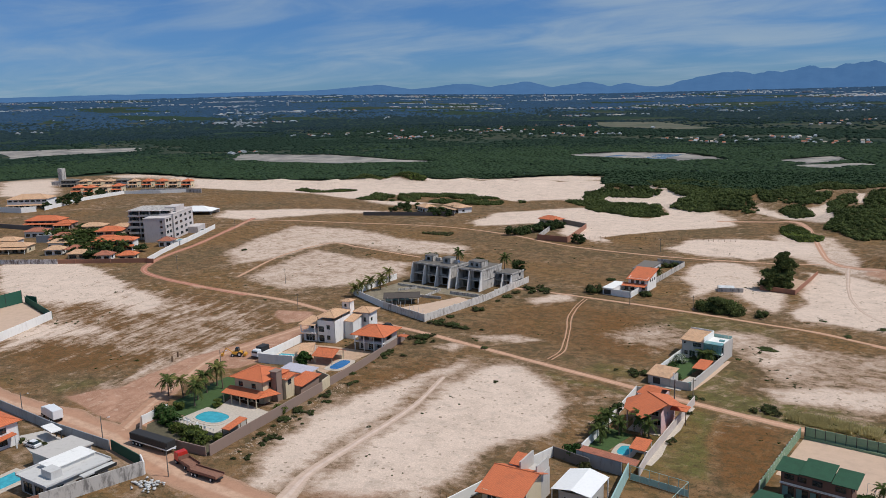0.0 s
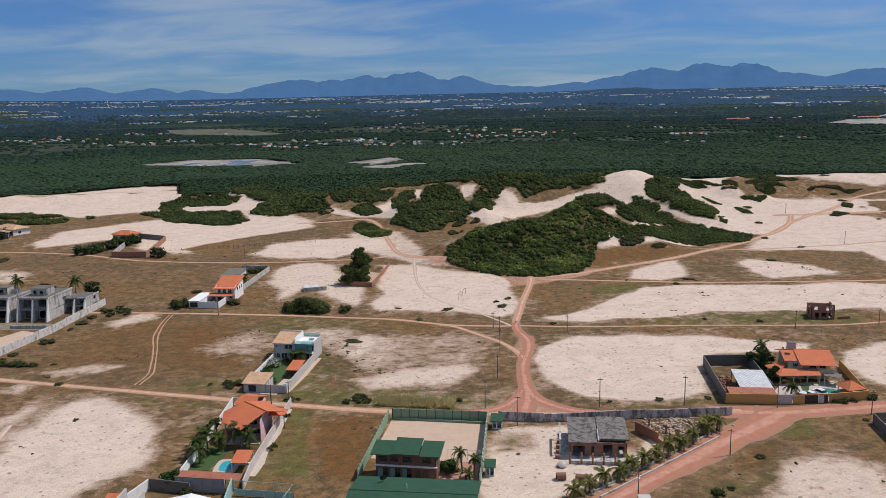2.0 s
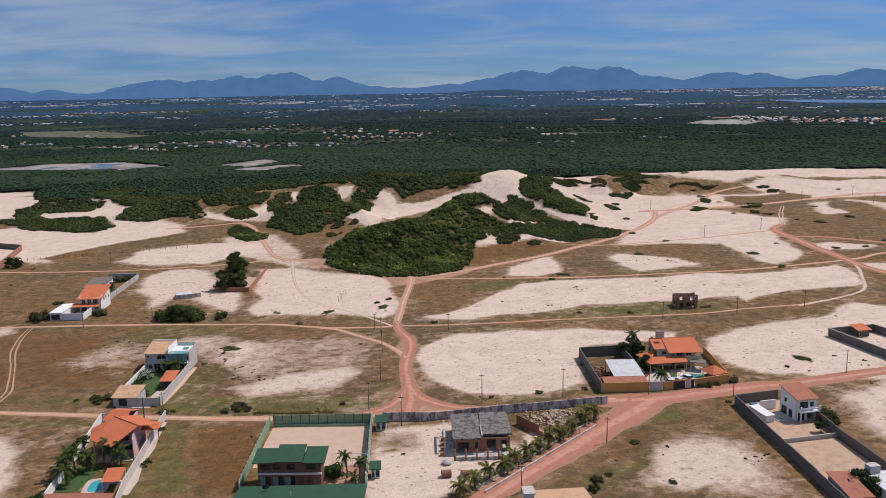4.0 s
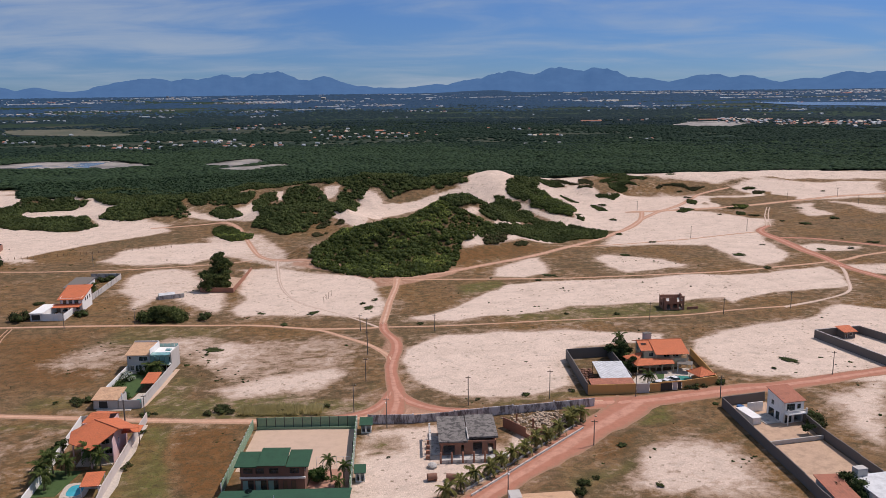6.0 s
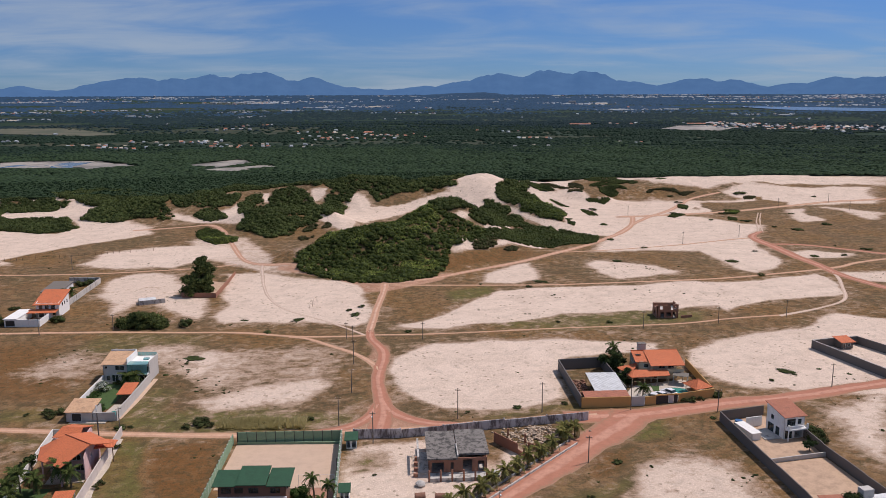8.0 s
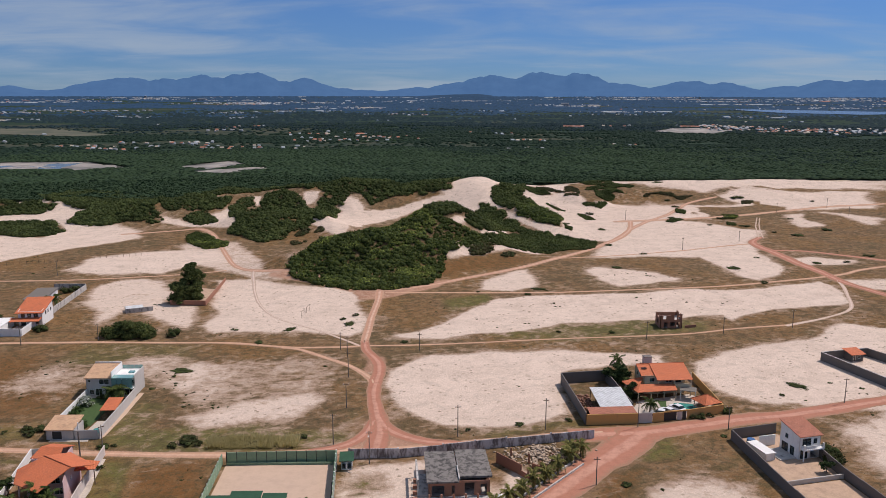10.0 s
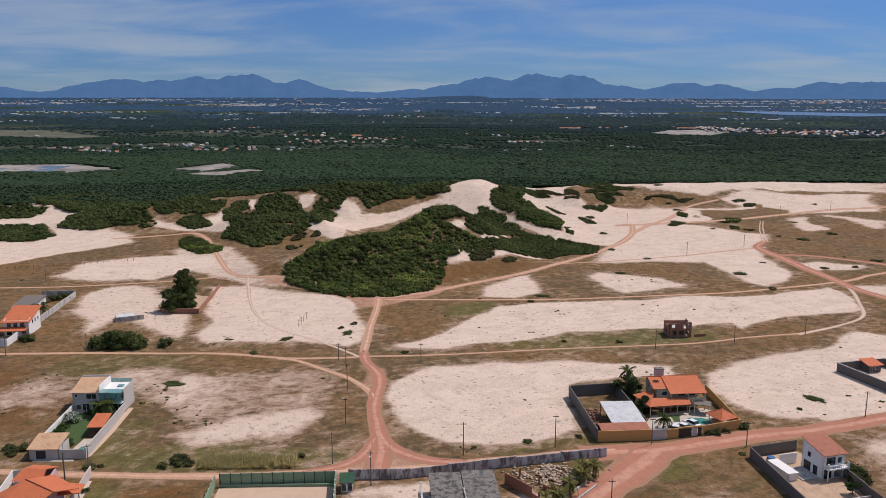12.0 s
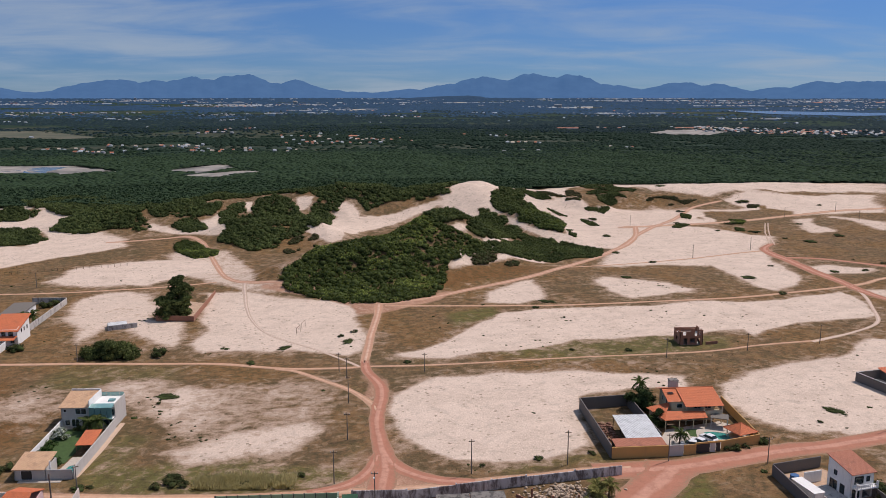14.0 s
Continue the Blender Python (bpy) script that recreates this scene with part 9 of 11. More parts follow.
run(h, (2, 4), (8, 4), 8.0, 10.4, M_CONCRETE, ((1, 2, 8.6, 9.8, "gap"), (3.4, 4.6, 8.6, 9.8, "gap")))
run(h, (8, 4), (8, 9), 8.0, 10.4, M_CONCRETE)
run(h, (8, 9), (2, 9), 8.0, 10.4, M_CONCRETE)
run(h, (2, 9), (2, 4), 8.0, 10.4, M_CONCRETE)
box("roof_slab", h, M_OLDDECK, 1.9, 8.1, 3.9, 9.1, 10.4, 10.52)
h = raw_house("low raw-concrete shell behind a yard wall", -185.4, 259.5, 4, 8.0, 9, 2, 2.7)
fence_wall("streaked pale yard wall below dry grass", [(-199.0, 207.6), (-174.8, 202.4), (-173.8, 235), (-177.0, 271)], 2.7, M_YARDWALL, 0.25, pillar=0.22, sag=0.2)
fence_wall("white picket-like wall behind palms", [(-199.0, 207.6), (-223.0, 216), (-227.5, 246)], 2.5, M_WHITE, 0.2, pillar=0.16)
patch("court", "bare sand court behind a concrete wall", "court", [(-195.5, 209.5), (-176.0, 205.5), (-175.4, 234), (-186, 236), (-190, 222)], M_SANDFLOOR, 0.06)
for k in range(9):
    bar("fence_post", [o for o in scene.objects if o.name.startswith("boundary_wall")][-2], M_WHITEFRAME, (1.6 + 2.6 * k, 0.6 - 0.55 * k, 0), (1.6 + 2.6 * k, 0.6 - 0.55 * k, 4.2), 0.05)
for a_, b_, h_ in (((-219.5, 238), (-198.5, 240), 0.9), ((-206, 226), (-190, 230), 1.0), ((-198.5, 240), (-197, 229), 0.9), ((-192, 238), (-179, 239.5), 1.2), ((-213, 231), (-209, 238), 0.8)):
    fence_wall("low mossy concrete wall inside a building yard", [a_, b_], h_, M_CONCRETE, 0.3)
patch("yard", "dark weedy concrete yard before unfinished houses", "yard", [(-222, 219), (-200, 210), (-197, 236), (-179, 237), (-179, 245), (-222, 244)], M_WEEDY, 0.05, 0.2)
h = thing("open_shed", "long open shed under a dark thatched roof", "shed", -204.4, 214.0, 40)
gable(h, 0, 13, -3.6, 3.6, 2.6, 1.2, M_DARKROOF, "x", 0.4)
for k in range(6):
    for sy in (-2.8, 2.8):
        bar("post", h, M_PIER, (0.4 + 2.44 * k, sy, 0), (0.4 + 2.44 * k, sy, 2.8), 0.16)
box("low_wall", h, M_TEAL, 0.2, 9.0, 2.6, 2.8, 0, 1.4)
for k, (px_, py_, hh) in enumerate(((-222.5, 219.5, 4.0), (-222.0, 225, 4.6), (-224.5, 233, 4.2), (-226.0, 240, 4.8), (-220.0, 228, 3.8), (-221, 214, 3.6))):
    palm("tall yellowing palm by a white wall", px_, py_, hh, "dry", 160 + k, 15, 1.1, "palms by the concrete houses")
tree("round green tree behind a concrete house", -188.5, 281, 6.5, 3.0, M_TREE, 170, clumps=18)
tree("round green tree behind a concrete house", -207.0, 279, 6.0, 3.0, M_TREE, 171, clumps=18)
for k, (bx0, by0, r_) in enumerate(((-170.6, 201.6, 1.5), (-168.7, 203.2, 1.7), (-166.0, 202.6, 1.4), (-163.0, 203.4, 1.6), (-160.4, 202.4, 1.3), (-158.0, 203.6, 1.2), (-170.4, 206.8, 1.3), (-171.0, 212.0, 1.0), (-169.0, 223.2, 1.8), (-167.4, 224.4, 1.4), (-169.4, 238.5, 1.2), (-170.6, 246.0, 1.3), (-171.2, 253.0, 1.5), (-170.6, 260.9, 1.8), (-168.2, 266.4, 1.9), (-164.6, 262.0, 1.7), (-161.4, 258.8, 1.5), (-166.0, 257.0, 1.4), (-165.6, 184.6, 1.6), (-163.4, 187.6, 1.7), (-162.2, 191.0, 1.3), (-160.2, 183.0, 1.4), (-157.4, 186.0, 1.2))):
    bush(bx0, by0, r_ * 0.82, k, "grey-green shrub below a yard wall", "shrubs below the yard wall", 0.7)
for k, (px_, py_, hh) in enumerate(((-221.5, 262.0, 8.0), (-208.5, 264.5, 10.5), (-187.0, 268.0, 10.0))):
    palm("tall palm behind a raw-concrete house", px_, py_, hh, "green", 176 + k, 14, 1.1, "palms behind the concrete houses")

# -- white villa with tan roofs --
h = thing("house", "white three-level villa with tan tile roofs", "house", -186.8, 171.4, 16)
storeys(h, -3.2, 3.2, -5.0, 5.0, 0, 7.2, M_WHITE, front=((0.5, 2.4, 0.2, 2.3, "glazing"), (3.4, 4.6, 1.0, 2.4, "window"), (3.4, 4.6, 4.4, 5.8, "window"), (0.4, 2.4, 3.4, 5.2, "glazing")), right=((6, 7.2, 4.2, 5.2, "window"),), frame_mat=M_DARKFRAME)
for q in ((-3.0, -4.8), (3.0, -4.8), (-3.0, 4.8), (3.0, 4.8), (3.0, 0.0), (-3.0, 0.0)):
    bar("post", h, M_WOOD, (*q, 7.2), (*q, 8.5), 0.13)
hip(h, -3.2, 3.2, -5.0, 5.0, 8.4, 1.3, M_TAN, 0.35)
storeys(h, -8.4, -3.4, -5.2, 2.0, 0, 3.0, M_WHITE, front=((0.8, 4.2, 0.2, 2.4, "glazing"),))
box("terrace", h, M_WHITE, -8.6, -3.25, -6.4, 2.2, 3.0, 3.2)
for k in range(9):
    bar("baluster", h, M_WHITE, (-8.4 + 0.62 * k, -6.3, 3.2), (-8.4 + 0.62 * k, -6.3, 4.1), 0.05, sides=6)
box("terrace_rail", h, M_WHITE, -8.6, -3.25, -6.4, -6.25, 4.1, 4.2)
run(h, (-8.2, -2.4), (-3.3, -2.4), 3.2, 5.8, M_WHITE, ((0.6, 2.2, 3.4, 5.3, "glazing"), (2.8, 4.4, 3.4, 5.3, "glazing")))
lean(h, -9.2, -3.25, -7.2, 1.6, 5.9, 6.5, M_TAN, "tan tile verandah roof")
for q in ((-8.6, -6.3), (-3.5, -6.3), (-8.6, 1.0)):
    bar("column", h, M_WHITE, (*q, 3.2), (*q, 5.95), 0.16)
storeys(h, 0.2, 3.2, 5.2, 8.0, 0, 11.2, M_WHITE, front=((0.8, 1.8, 9.2, 10.4, "window"),))
hip(h, 0.2, 3.2, 5.2, 8.0, 11.2, 0.7, M_TAN, 0.4)
storeys(h, 3.6, 8.8, 7.6, 13.2, 0, 7.4, M_WHITE, front=((1, 2.2, 4.0, 5.6, "window"), (3.0, 4.2, 4.0, 5.6, "window")), right=((1, 2.4, 4.0, 5.4, "window"),))
hip(h, 3.6, 8.8, 7.6, 13.2, 7.4, 1.1, M_TAN, 0.9)
lean(h, 3.3, 6.8, 0.6, 7.2, 5.9, 6.9, M_TAN, "tan tile roof")
box("annex", h, M_WHITE, 3.25, 6.5, 0.9, 7.1, 0, 5.85)
fence_wall("white garden wall along a red earth way", [(-187.9, 141.4), (-189.6, 150), (-192.6, 162.3)], 2.6, M_WHITE, 0.22)
fence_wall("tall white garden wall beside a pool", [(-187.9, 141.4), (-182.2, 143.2), (-177.4, 145.6)], 2.9, M_WHITE, 0.25)
pool("turquoise pool on a white deck", -185.6, 149.4, 5.0, 4.4, 20, M_POOL, "box", 0.9, M_PAVE)
h = thing("shelter", "pool shelter under tan tiles", "shelter", -179.6, 153.0, 40)
lean(h, -2.2, 2.2, -4.4, 4.4, 2.4, 3.2, M_TAN)
for q in ((-2, -4.2), (2, -4.2), (-2, 4.2), (2, 4.2)):
    bar("post", h, M_WHITE, (*q, 0), (*q, 2.4 + 0.09 * (q[1] + 4.4)), 0.12)
h = thing("gazebo", "large gazebo with orange tiles beside a pool", "gazebo", -171.2, 154.4, 16)
gable(h, -3.0, 3.0, -3.4, 3.4, 2.5, 1.5, M_ORANGE, "x", 0.6)
for q in ((-2.9, -3.3), (2.9, -3.3), (-2.9, 3.3), (2.9, 3.3)):
    bar("post", h, M_CREAM, (*q, 0), (*q, 2.6), 0.15)
box("counter", h, M_CREAM, -2.8, 2.8, 2.6, 3.2, 0, 1.0)
pool("long blue pool in pale paving", -165.8, 153.6, 4.0, 8.2, 15, M_POOLBLUE, "round", 1.1)
tree("dark green tree in a garden", -175.2, 148.4, 3.6, 2.1, M_HEDGE, 181, clumps=20, base=0.5)
patch("paving", "pinkish paved garden of a villa", "paving", [(-187.3, 142.3), (-177, 146.4), (-164, 143), (-166, 168), (-180, 165), (-191.6, 161)], M_YARD, 0.045)
car("dark car below a white wall", -181.0, 190.0, 95, M_DARKFRAME)

# -- villa under one broad orange roof --
h = thing("house", "grey-white house under one broad orange roof", "house", -168.8, 172.4, 15)
storeys(h, -4.4, 4.6, -3.6, 5.0, 0, 5.2, M_GREYW, front=((0.6, 2.4, 0.2, 2.3, "glazing"), (3.4, 5.2, 0.2, 2.3, "glazing"), (6.4, 8.0, 0.8, 2.2, "window"), (0.8, 3.8, 3.1, 4.7, "gap"), (4.6, 8.2, 3.1, 4.7, "gap")), right=((1.6, 5.0, 3.0, 4.7, "gap"), (6, 7, 1.2, 2.1, "window")))
hip(h, -5.4, 5.2, -5.2, 5.4, 5.2, 2.2, M_ORANGE, 0.7)
box("balcony", h, M_WHITE, -5.2, 4.8, -5.0, -3.62, 2.65, 2.85)
for xx in (-5.0, -1.8, 1.6, 4.6):
    bar("column", h, M_WHITE, (xx, -4.8, 0), (xx, -4.8, 5.2), 0.2)
box("side_roof", h, M_ORANGE, 5.0, 8.0, 4.4, 6.8, 2.6, 2.75)
fence_wall("brown rendered plot wall above dry shrubs", [(-144.9, 94.0), (-149.4, 115), (-154.2, 136)], 2.6, M_BROWN, 0.25)
fence_wall("brown rendered plot wall above dry shrubs", [(-155.6, 140), (-159.0, 156), (-166.6, 183)], 2.3, M_BROWN, 0.25)
fence_wall("pale end wall of a garden", [(-154.2, 136), (-155.6, 140), (-162, 141)], 3.0, M_CREAM, 0.25)

# -- large orange-roofed house with a pool garden --
h = thing("house", "cream house with two tiers of orange roof", "house", -164.8, 124.2, 10)
storeys(h, -5.0, 4.6, -4.4, 4.4, 0, 6.3, M_CREAM, front=((0.6, 2.4, 0.2, 2.3, "glazing"), (3.2, 5.0, 0.2, 2.3, "glazing"), (6.0, 8.0, 0.2, 2.3, "glazing"), (1.4, 2.8, 3.8, 5.1, "window"), (5.8, 7.2, 3.8, 5.1, "window")), right=((2.4, 4.0, 3.6, 5.2, "window"), (6.2, 7.4, 3.6, 5.0, "window")), frame_mat=M_DARKFRAME)
hip(h, -5.0, 4.6, -4.4, 4.4, 6.3, 2.0, M_ORANGE, 1.0)
slopes(h, [[(-6.6, -8.0, 2.7), (5.2, -8.0, 2.7), (5.2, -4.45, 3.6), (-6.6, -4.45, 3.6)], [(5.2, -8.0, 2.7), (8.4, -2.0, 2.7), (4.65, -2.0, 3.6), (4.65, -4.45, 3.6)]], M_ORANGE, label="orange porch roof")
for xx in (-6.2, -3.4, -0.6, 2.2, 5.0):
    bar("column", h, M_CREAM, (xx, -7.6, 0), (xx, -7.6, 2.75), 0.17)
storeys(h, 4.8, 6.8, -1.6, 0.6, 0, 8.0, M_BROWN)
box("tower_cap", h, M_BROWN, 4.6, 7.0, -1.8, 0.8, 8.0, 8.15)
storeys(h, 5.0, 7.6, 0.8, 4.4, 0, 5.6, M_CREAM, right=((1, 2.4, 3.6, 5.0, "window"),), frame_mat=M_DARKFRAME)
lean(h, 4.7, 8.2, 0.62, 4.8, 5.5, 6.1, M_ORANGE)
storeys(h, 4.8, 9.4, 4.6, 12.6, 0, 2.6, M_BROWN, front=((1, 2.2, 0.1, 2.1, "door"),))
lean(h, 4.4, 10.0, 4.5, 13.0, 2.65, 3.5, M_ORANGE)
gable(h, -1.0, 4.4, 5.2, 11.0, 3.0, 1.4, M_ORANGE, "x", 0.5, walls=M_CREAM)
box("rear_wing", h, M_CREAM, -0.9, 4.3, 5.3, 10.9, 0, 3.0)
h = thing("shelter", "open carport under pale lilac sheeting", "shelter", -167.8, 139.8, 10)
lean(h, -5.2, 5.2, -2.4, 2.4, 2.4, 2.9, M_LILAC, "pale lilac sheet roof")
for q in ((-5.0, -2.2), (0.0, -2.2), (5.0, -2.2), (-5.0, 2.2), (0.0, 2.2), (5.0, 2.2)):
    bar("post", h, M_WHITE, (*q, 0), (*q, 2.5 + 0.1 * (q[1] + 2.2)), 0.1)
ob = thing("pool_terrace", "raised pale pool terrace with a glass rail", "terrace", -159.0, 104.4, 4)
box("retaining_wall", ob, M_GREYW, -7.4, 7.0, -4.9, 4.9, 0, 1.42, "grey-white retaining wall")
box("paving", ob, M_PAVE, -7.5, 7.1, -5.0, 5.0, 1.424, 1.5)
for k in range(10):
    bar("rail_post", ob, M_WHITEFRAME, (-7.3 + 1.58 * k, -4.85, 1.5), (-7.3 + 1.58 * k, -4.85, 2.4), 0.05, sides=6)
bar("top_rail", ob, M_WHITEFRAME, (-7.35, -4.85, 2.42), (7.0, -4.85, 2.42), 0.05, sides=6)
for k, (lx, ly) in enumerate(((-4.6, -4.1), (-3.2, -4.2), (0.4, -4.0), (1.6, -4.2), (3.6, -4.1))):
    ob = thing("garden_chair", "pale garden chair on a pool terrace", "chair", -159.0 + lx, 104.4 + ly, 50 * k, "chairs on the pool terrace", 1.5)
    box("seat", ob, M_WHITEFRAME, -0.28, 0.28, -0.28, 0.28, 0.38, 0.44, soft=0.02)
    box("backrest", ob, M_WHITEFRAME, -0.28, 0.28, 0.24, 0.3, 0.445, 0.9, soft=0.02)
    for sx in (-0.24, 0.24):
        for sy in (-0.24, 0.24):
            bar("leg", ob, M_WHITEFRAME, (sx, sy, 0), (sx, sy, 0.38), 0.03, sides=6)
pool("turquoise pool in a raised pale terrace", -160.0, 105.4, 8.6, 5.8, 8, M_POOL, "round", 1.2, z0=1.5)
h = thing("shelter", "small orange tile roof against a brown wall", "shelter", -150.0, 104.6, 12)
lean(h, -1.2, 1.2, -3.2, 3.2, 2.5, 3.1, M_ORANGE, "orange tile roof")
for q in ((-1.0, -3.0), (1.0, -3.0), (-1.0, 3.0), (1.0, 3.0)):
    bar("post", h, M_WOOD, (*q, 0), (*q, 2.55 + 0.09 * (q[1] + 3.0)), 0.1)
fence_wall("brown street wall of a garden", [(-173.6, 94.6), (-165.8, 89.6), (-145.4, 93.4)], 2.2, M_BROWN, 0.25)
fence_wall("white garden wall on a red earth street", [(-173.6, 94.6), (-175.4, 103)], 2.3, M_WHITE, 0.25)
patch("lawn", "green lawn with palms behind a villa", "lawn", [(-181, 108), (-175, 103.5), (-167, 104.5), (-166.8, 112), (-172, 119), (-175, 131), (-185, 128)], M_LAWN, 0.06, 0.3)
patch("paving", "pinkish paved terrace before a house", "paving", [(-166.4, 109.8), (-152.0, 109.8), (-154, 118), (-170, 118)], M_PAVE, 0.07)
patch("garden_bed", "dark planted garden inside a brown wall", "garden", [(-172.8, 95.6), (-165.8, 90.6), (-146.2, 94.4), (-150.4, 116), (-152, 111), (-166.6, 104), (-174, 103)], M_GARDEN, 0.05, 0.1)
for k, (px_, py_, hh) in enumerate(((-173.4, 109.4, 5.6), (-181, 111, 5.2), (-185.6, 109.6, 4.2), (-178, 121.4, 6.0), (-181.4, 122, 5.6), (-176.6, 112.6, 4.8), (-179, 117, 5.0))):
    palm("tall coconut palm on a lawn", px_, py_, hh, "dry" if k % 2 else "green", 190 + k, 15, 1.0, "palms of the pool garden")
for k, (bx0, by0, r_) in enumerate(((-173.0, 100.2, 2.9), (-169.4, 99.0, 2.4), (-166.2, 98.8, 2.0), (-155.4, 96.8, 2.7), (-158.6, 97.0, 2.0), (-151.8, 97.0, 1.8), (-162.8, 97.2, 1.3), (-149.6, 99.8, 1.2), (-151.6, 119.6, 1.5), (-174.6, 105.4, 1.4), (-168.4, 112.8, 1.1))):
    tree("round green garden shrub by a pool", bx0, by0, min(3.4, 0.6 + 1.15 * r_), r_, M_HEDGE if k < 3 else M_SCRUB, 200 + k, "shrub", 0.2, 18, r_ * 0.4, "shrub", 0.18, "pool garden shrubs", 70)
g_ = random.Random(5)
for k in range(52):
    t_ = g_.random()
    bush(-142.2 - 20.5 * t_ + g_.uniform(0, 1) ** 2 * 7, 96 + 76 * t_ + g_.uniform(-1, 1), g_.choice((0.3, 0.4, 0.5, 0.6, 0.95)), k, "grey-green shrub along a brown wall", "shrubs along the brown wall", 0.65)
n_ = 260
t_ = np.array([g_.random() for _ in range(n_)])
rp = np.column_stack([-142.0 - 12 * t_ + np.array([g_.random() ** 2 * 5 for _ in range(n_)]), 97 + 46 * t_])
rr_ = np.array([g_.uniform(0.08, 0.3) for _ in range(n_)])
tagged(new("rubble", joined("rubble", [(*blobs(np.column_stack([rp, 0.05 + 0.0 * rr_]), np.column_stack([rr_, rr_ * 0.8, rr_ * 0.6]), np.random.default_rng(8), ICO1, 0.4), 0)], [M_RUBBLE])), "pale broken stones strewn along a brown wall", "rubble", kind="stuff")

# -- modern grey house, white house and street wall at the broad street --
h = thing("house", "low modern grey house with flat slab roofs", "house", -163.0, 60.5, 6)
storeys(h, 0.6, 10.2, 0.6, 14.0, 0, 3.5, M_GREYW, right=((2, 3.4, 1.0, 2.6, "window"), (6, 6.8, 0.1, 2.2, "door"), (9, 11, 1.0, 2.4, "window")), front=((1, 4, 0.2, 2.6, "glazing"), (5, 8, 0.2, 2.6, "glazing")), frame_mat=M_DARKFRAME)
box("roof_slab", h, M_ROOFGREY, 0, 10.8, 0, 14.6, 3.5, 3.85, "pale flat roof")
box("parapet", h, M_ROOFGREY, 0, 10.8, 14.4, 14.6, 3.86, 4.2)
box("parapet", h, M_ROOFGREY, 0, 0.2, 0, 14.38, 3.86, 4.2)
box("upper_roof", h, M_ROOFGREY, 1.4, 6.4, 4.5, 13.6, 3.86, 4.6, "raised pale roof block")
box("tank_block", h, M_ROOFGREY, 5.8, 9.2, 2.2, 4.6, 3.86, 5.5, "white tank block")
box("fascia", h, M_DARKFRAME, 7.0, 10.95, 14.0, 14.75, 2.7, 3.45, "dark fascia")
box("side_canopy", h, M_ROOFGREY, 10.82, 12.4, 7.0, 14.5, 3.0, 3.3, "pale side canopy")
box("fascia", h, M_DARKFRAME, 12.41, 12.55, 9.5, 14.6, 2.75, 3.4, "dark fascia")
box("upper_slab", h, M_WHITE, 1.1, 6.7, 4.2, 13.9, 4.61, 4.8, "pale overhanging slab")
h = thing("house", "flat-roofed grey wing of a modern house", "house", -172.5, 67.6, 6)
storeys(h, 0.3, 8.0, 0.3, 9.4, 0, 3.3, M_GREYW, left=((2, 5, 0.3, 2.4, "glazing"),))
box("roof_slab", h, M_GREYW, 0, 8.4, 0, 9.8, 3.3, 3.6, "pale grey flat roof")
fence_wall("tall stained grey concrete side wall", [(-152.0, 60), (-148.6, 80.2)], 3.2, M_CONCRETE, 0.25)
fence_wall("brick end of a side wall", [(-154.6, 50), (-152.0, 60)], 3.0, M_BRICK, 0.25)
fence_wall("dark green street wall of a modern house", [(-152.8, 82.0), (-166.0, 82.6)], 2.6, M_GREENSCREEN, 0.2)
fence_wall("white gate pillars on a red street", [(-148.6, 80.4), (-152.6, 82.0)], 2.9, M_WHITE, 0.3)
fence_wall("blue-grey street wall along red earth", [(-166.2, 82.2), (-188, 79.6), (-222, 78.2)], 2.5, M_BLUEWALL, 0.22)
pool("turquoise pool behind a modern house", -169.5, 60.5, 5.0, 8.0, 10, M_POOL, "box", 1.5)
h = thing("house", "white two-storey house with orange hip roof", "house", -196.0, 62.0, 4)
storeys(h, 0, 9.5, 0, 9.0, 0, 5.8, M_WHITE, right=((1.0, 2.8, 0.8, 2.2, "window"), (4.2, 6.2, 0.8, 2.2, "window"), (1.0, 2.8, 3.6, 5.0, "window"), (4.2, 6.2, 3.6, 5.0, "window")), back=((2, 4, 3.6, 5, "window"),), frame_mat=M_DARKFRAME)
hip(h, 0, 9.5, 0, 9.0, 5.8, 1.8, M_ORANGE, 0.8)
lean(h, 9.6, 11.8, 2, 7.5, 2.9, 3.5, M_ORANGE, "orange porch roof")
for q in ((11.4, 2.3), (11.4, 7.2)):
    bar("column", h, M_WHITE, (*q, 0), (*q, 3.0), 0.18)
car("white parked car on grey paving", -183.0, 72.6, 100, M_WHITEPAINT)
patch("paving", "grey paved forecourt of a white house", "paving", [(-192, 73), (-176, 70), (-175, 79), (-190, 78.6)], M_GREYW, 0.05)
h = thing("gate_shelter", "small flat gate shelter in a street wall", "shelter", -184.0, 77.6, -3)
box("roof_slab", h, M_WHITE, -3.0, 3.0, -1.2, 1.4, 2.4, 2.6)
for xx in (-2.8, 0, 2.8):
    bar("post", h, M_DARKFRAME, (xx, 1.0, 0), (xx, 1.0, 2.4), 0.15)
for k in range(5):
    bush(-190 + 2.2 * k, 71.4 + 0.7 * k, 0.7, k, "small garden shrub by a forecourt", "forecourt shrubs")

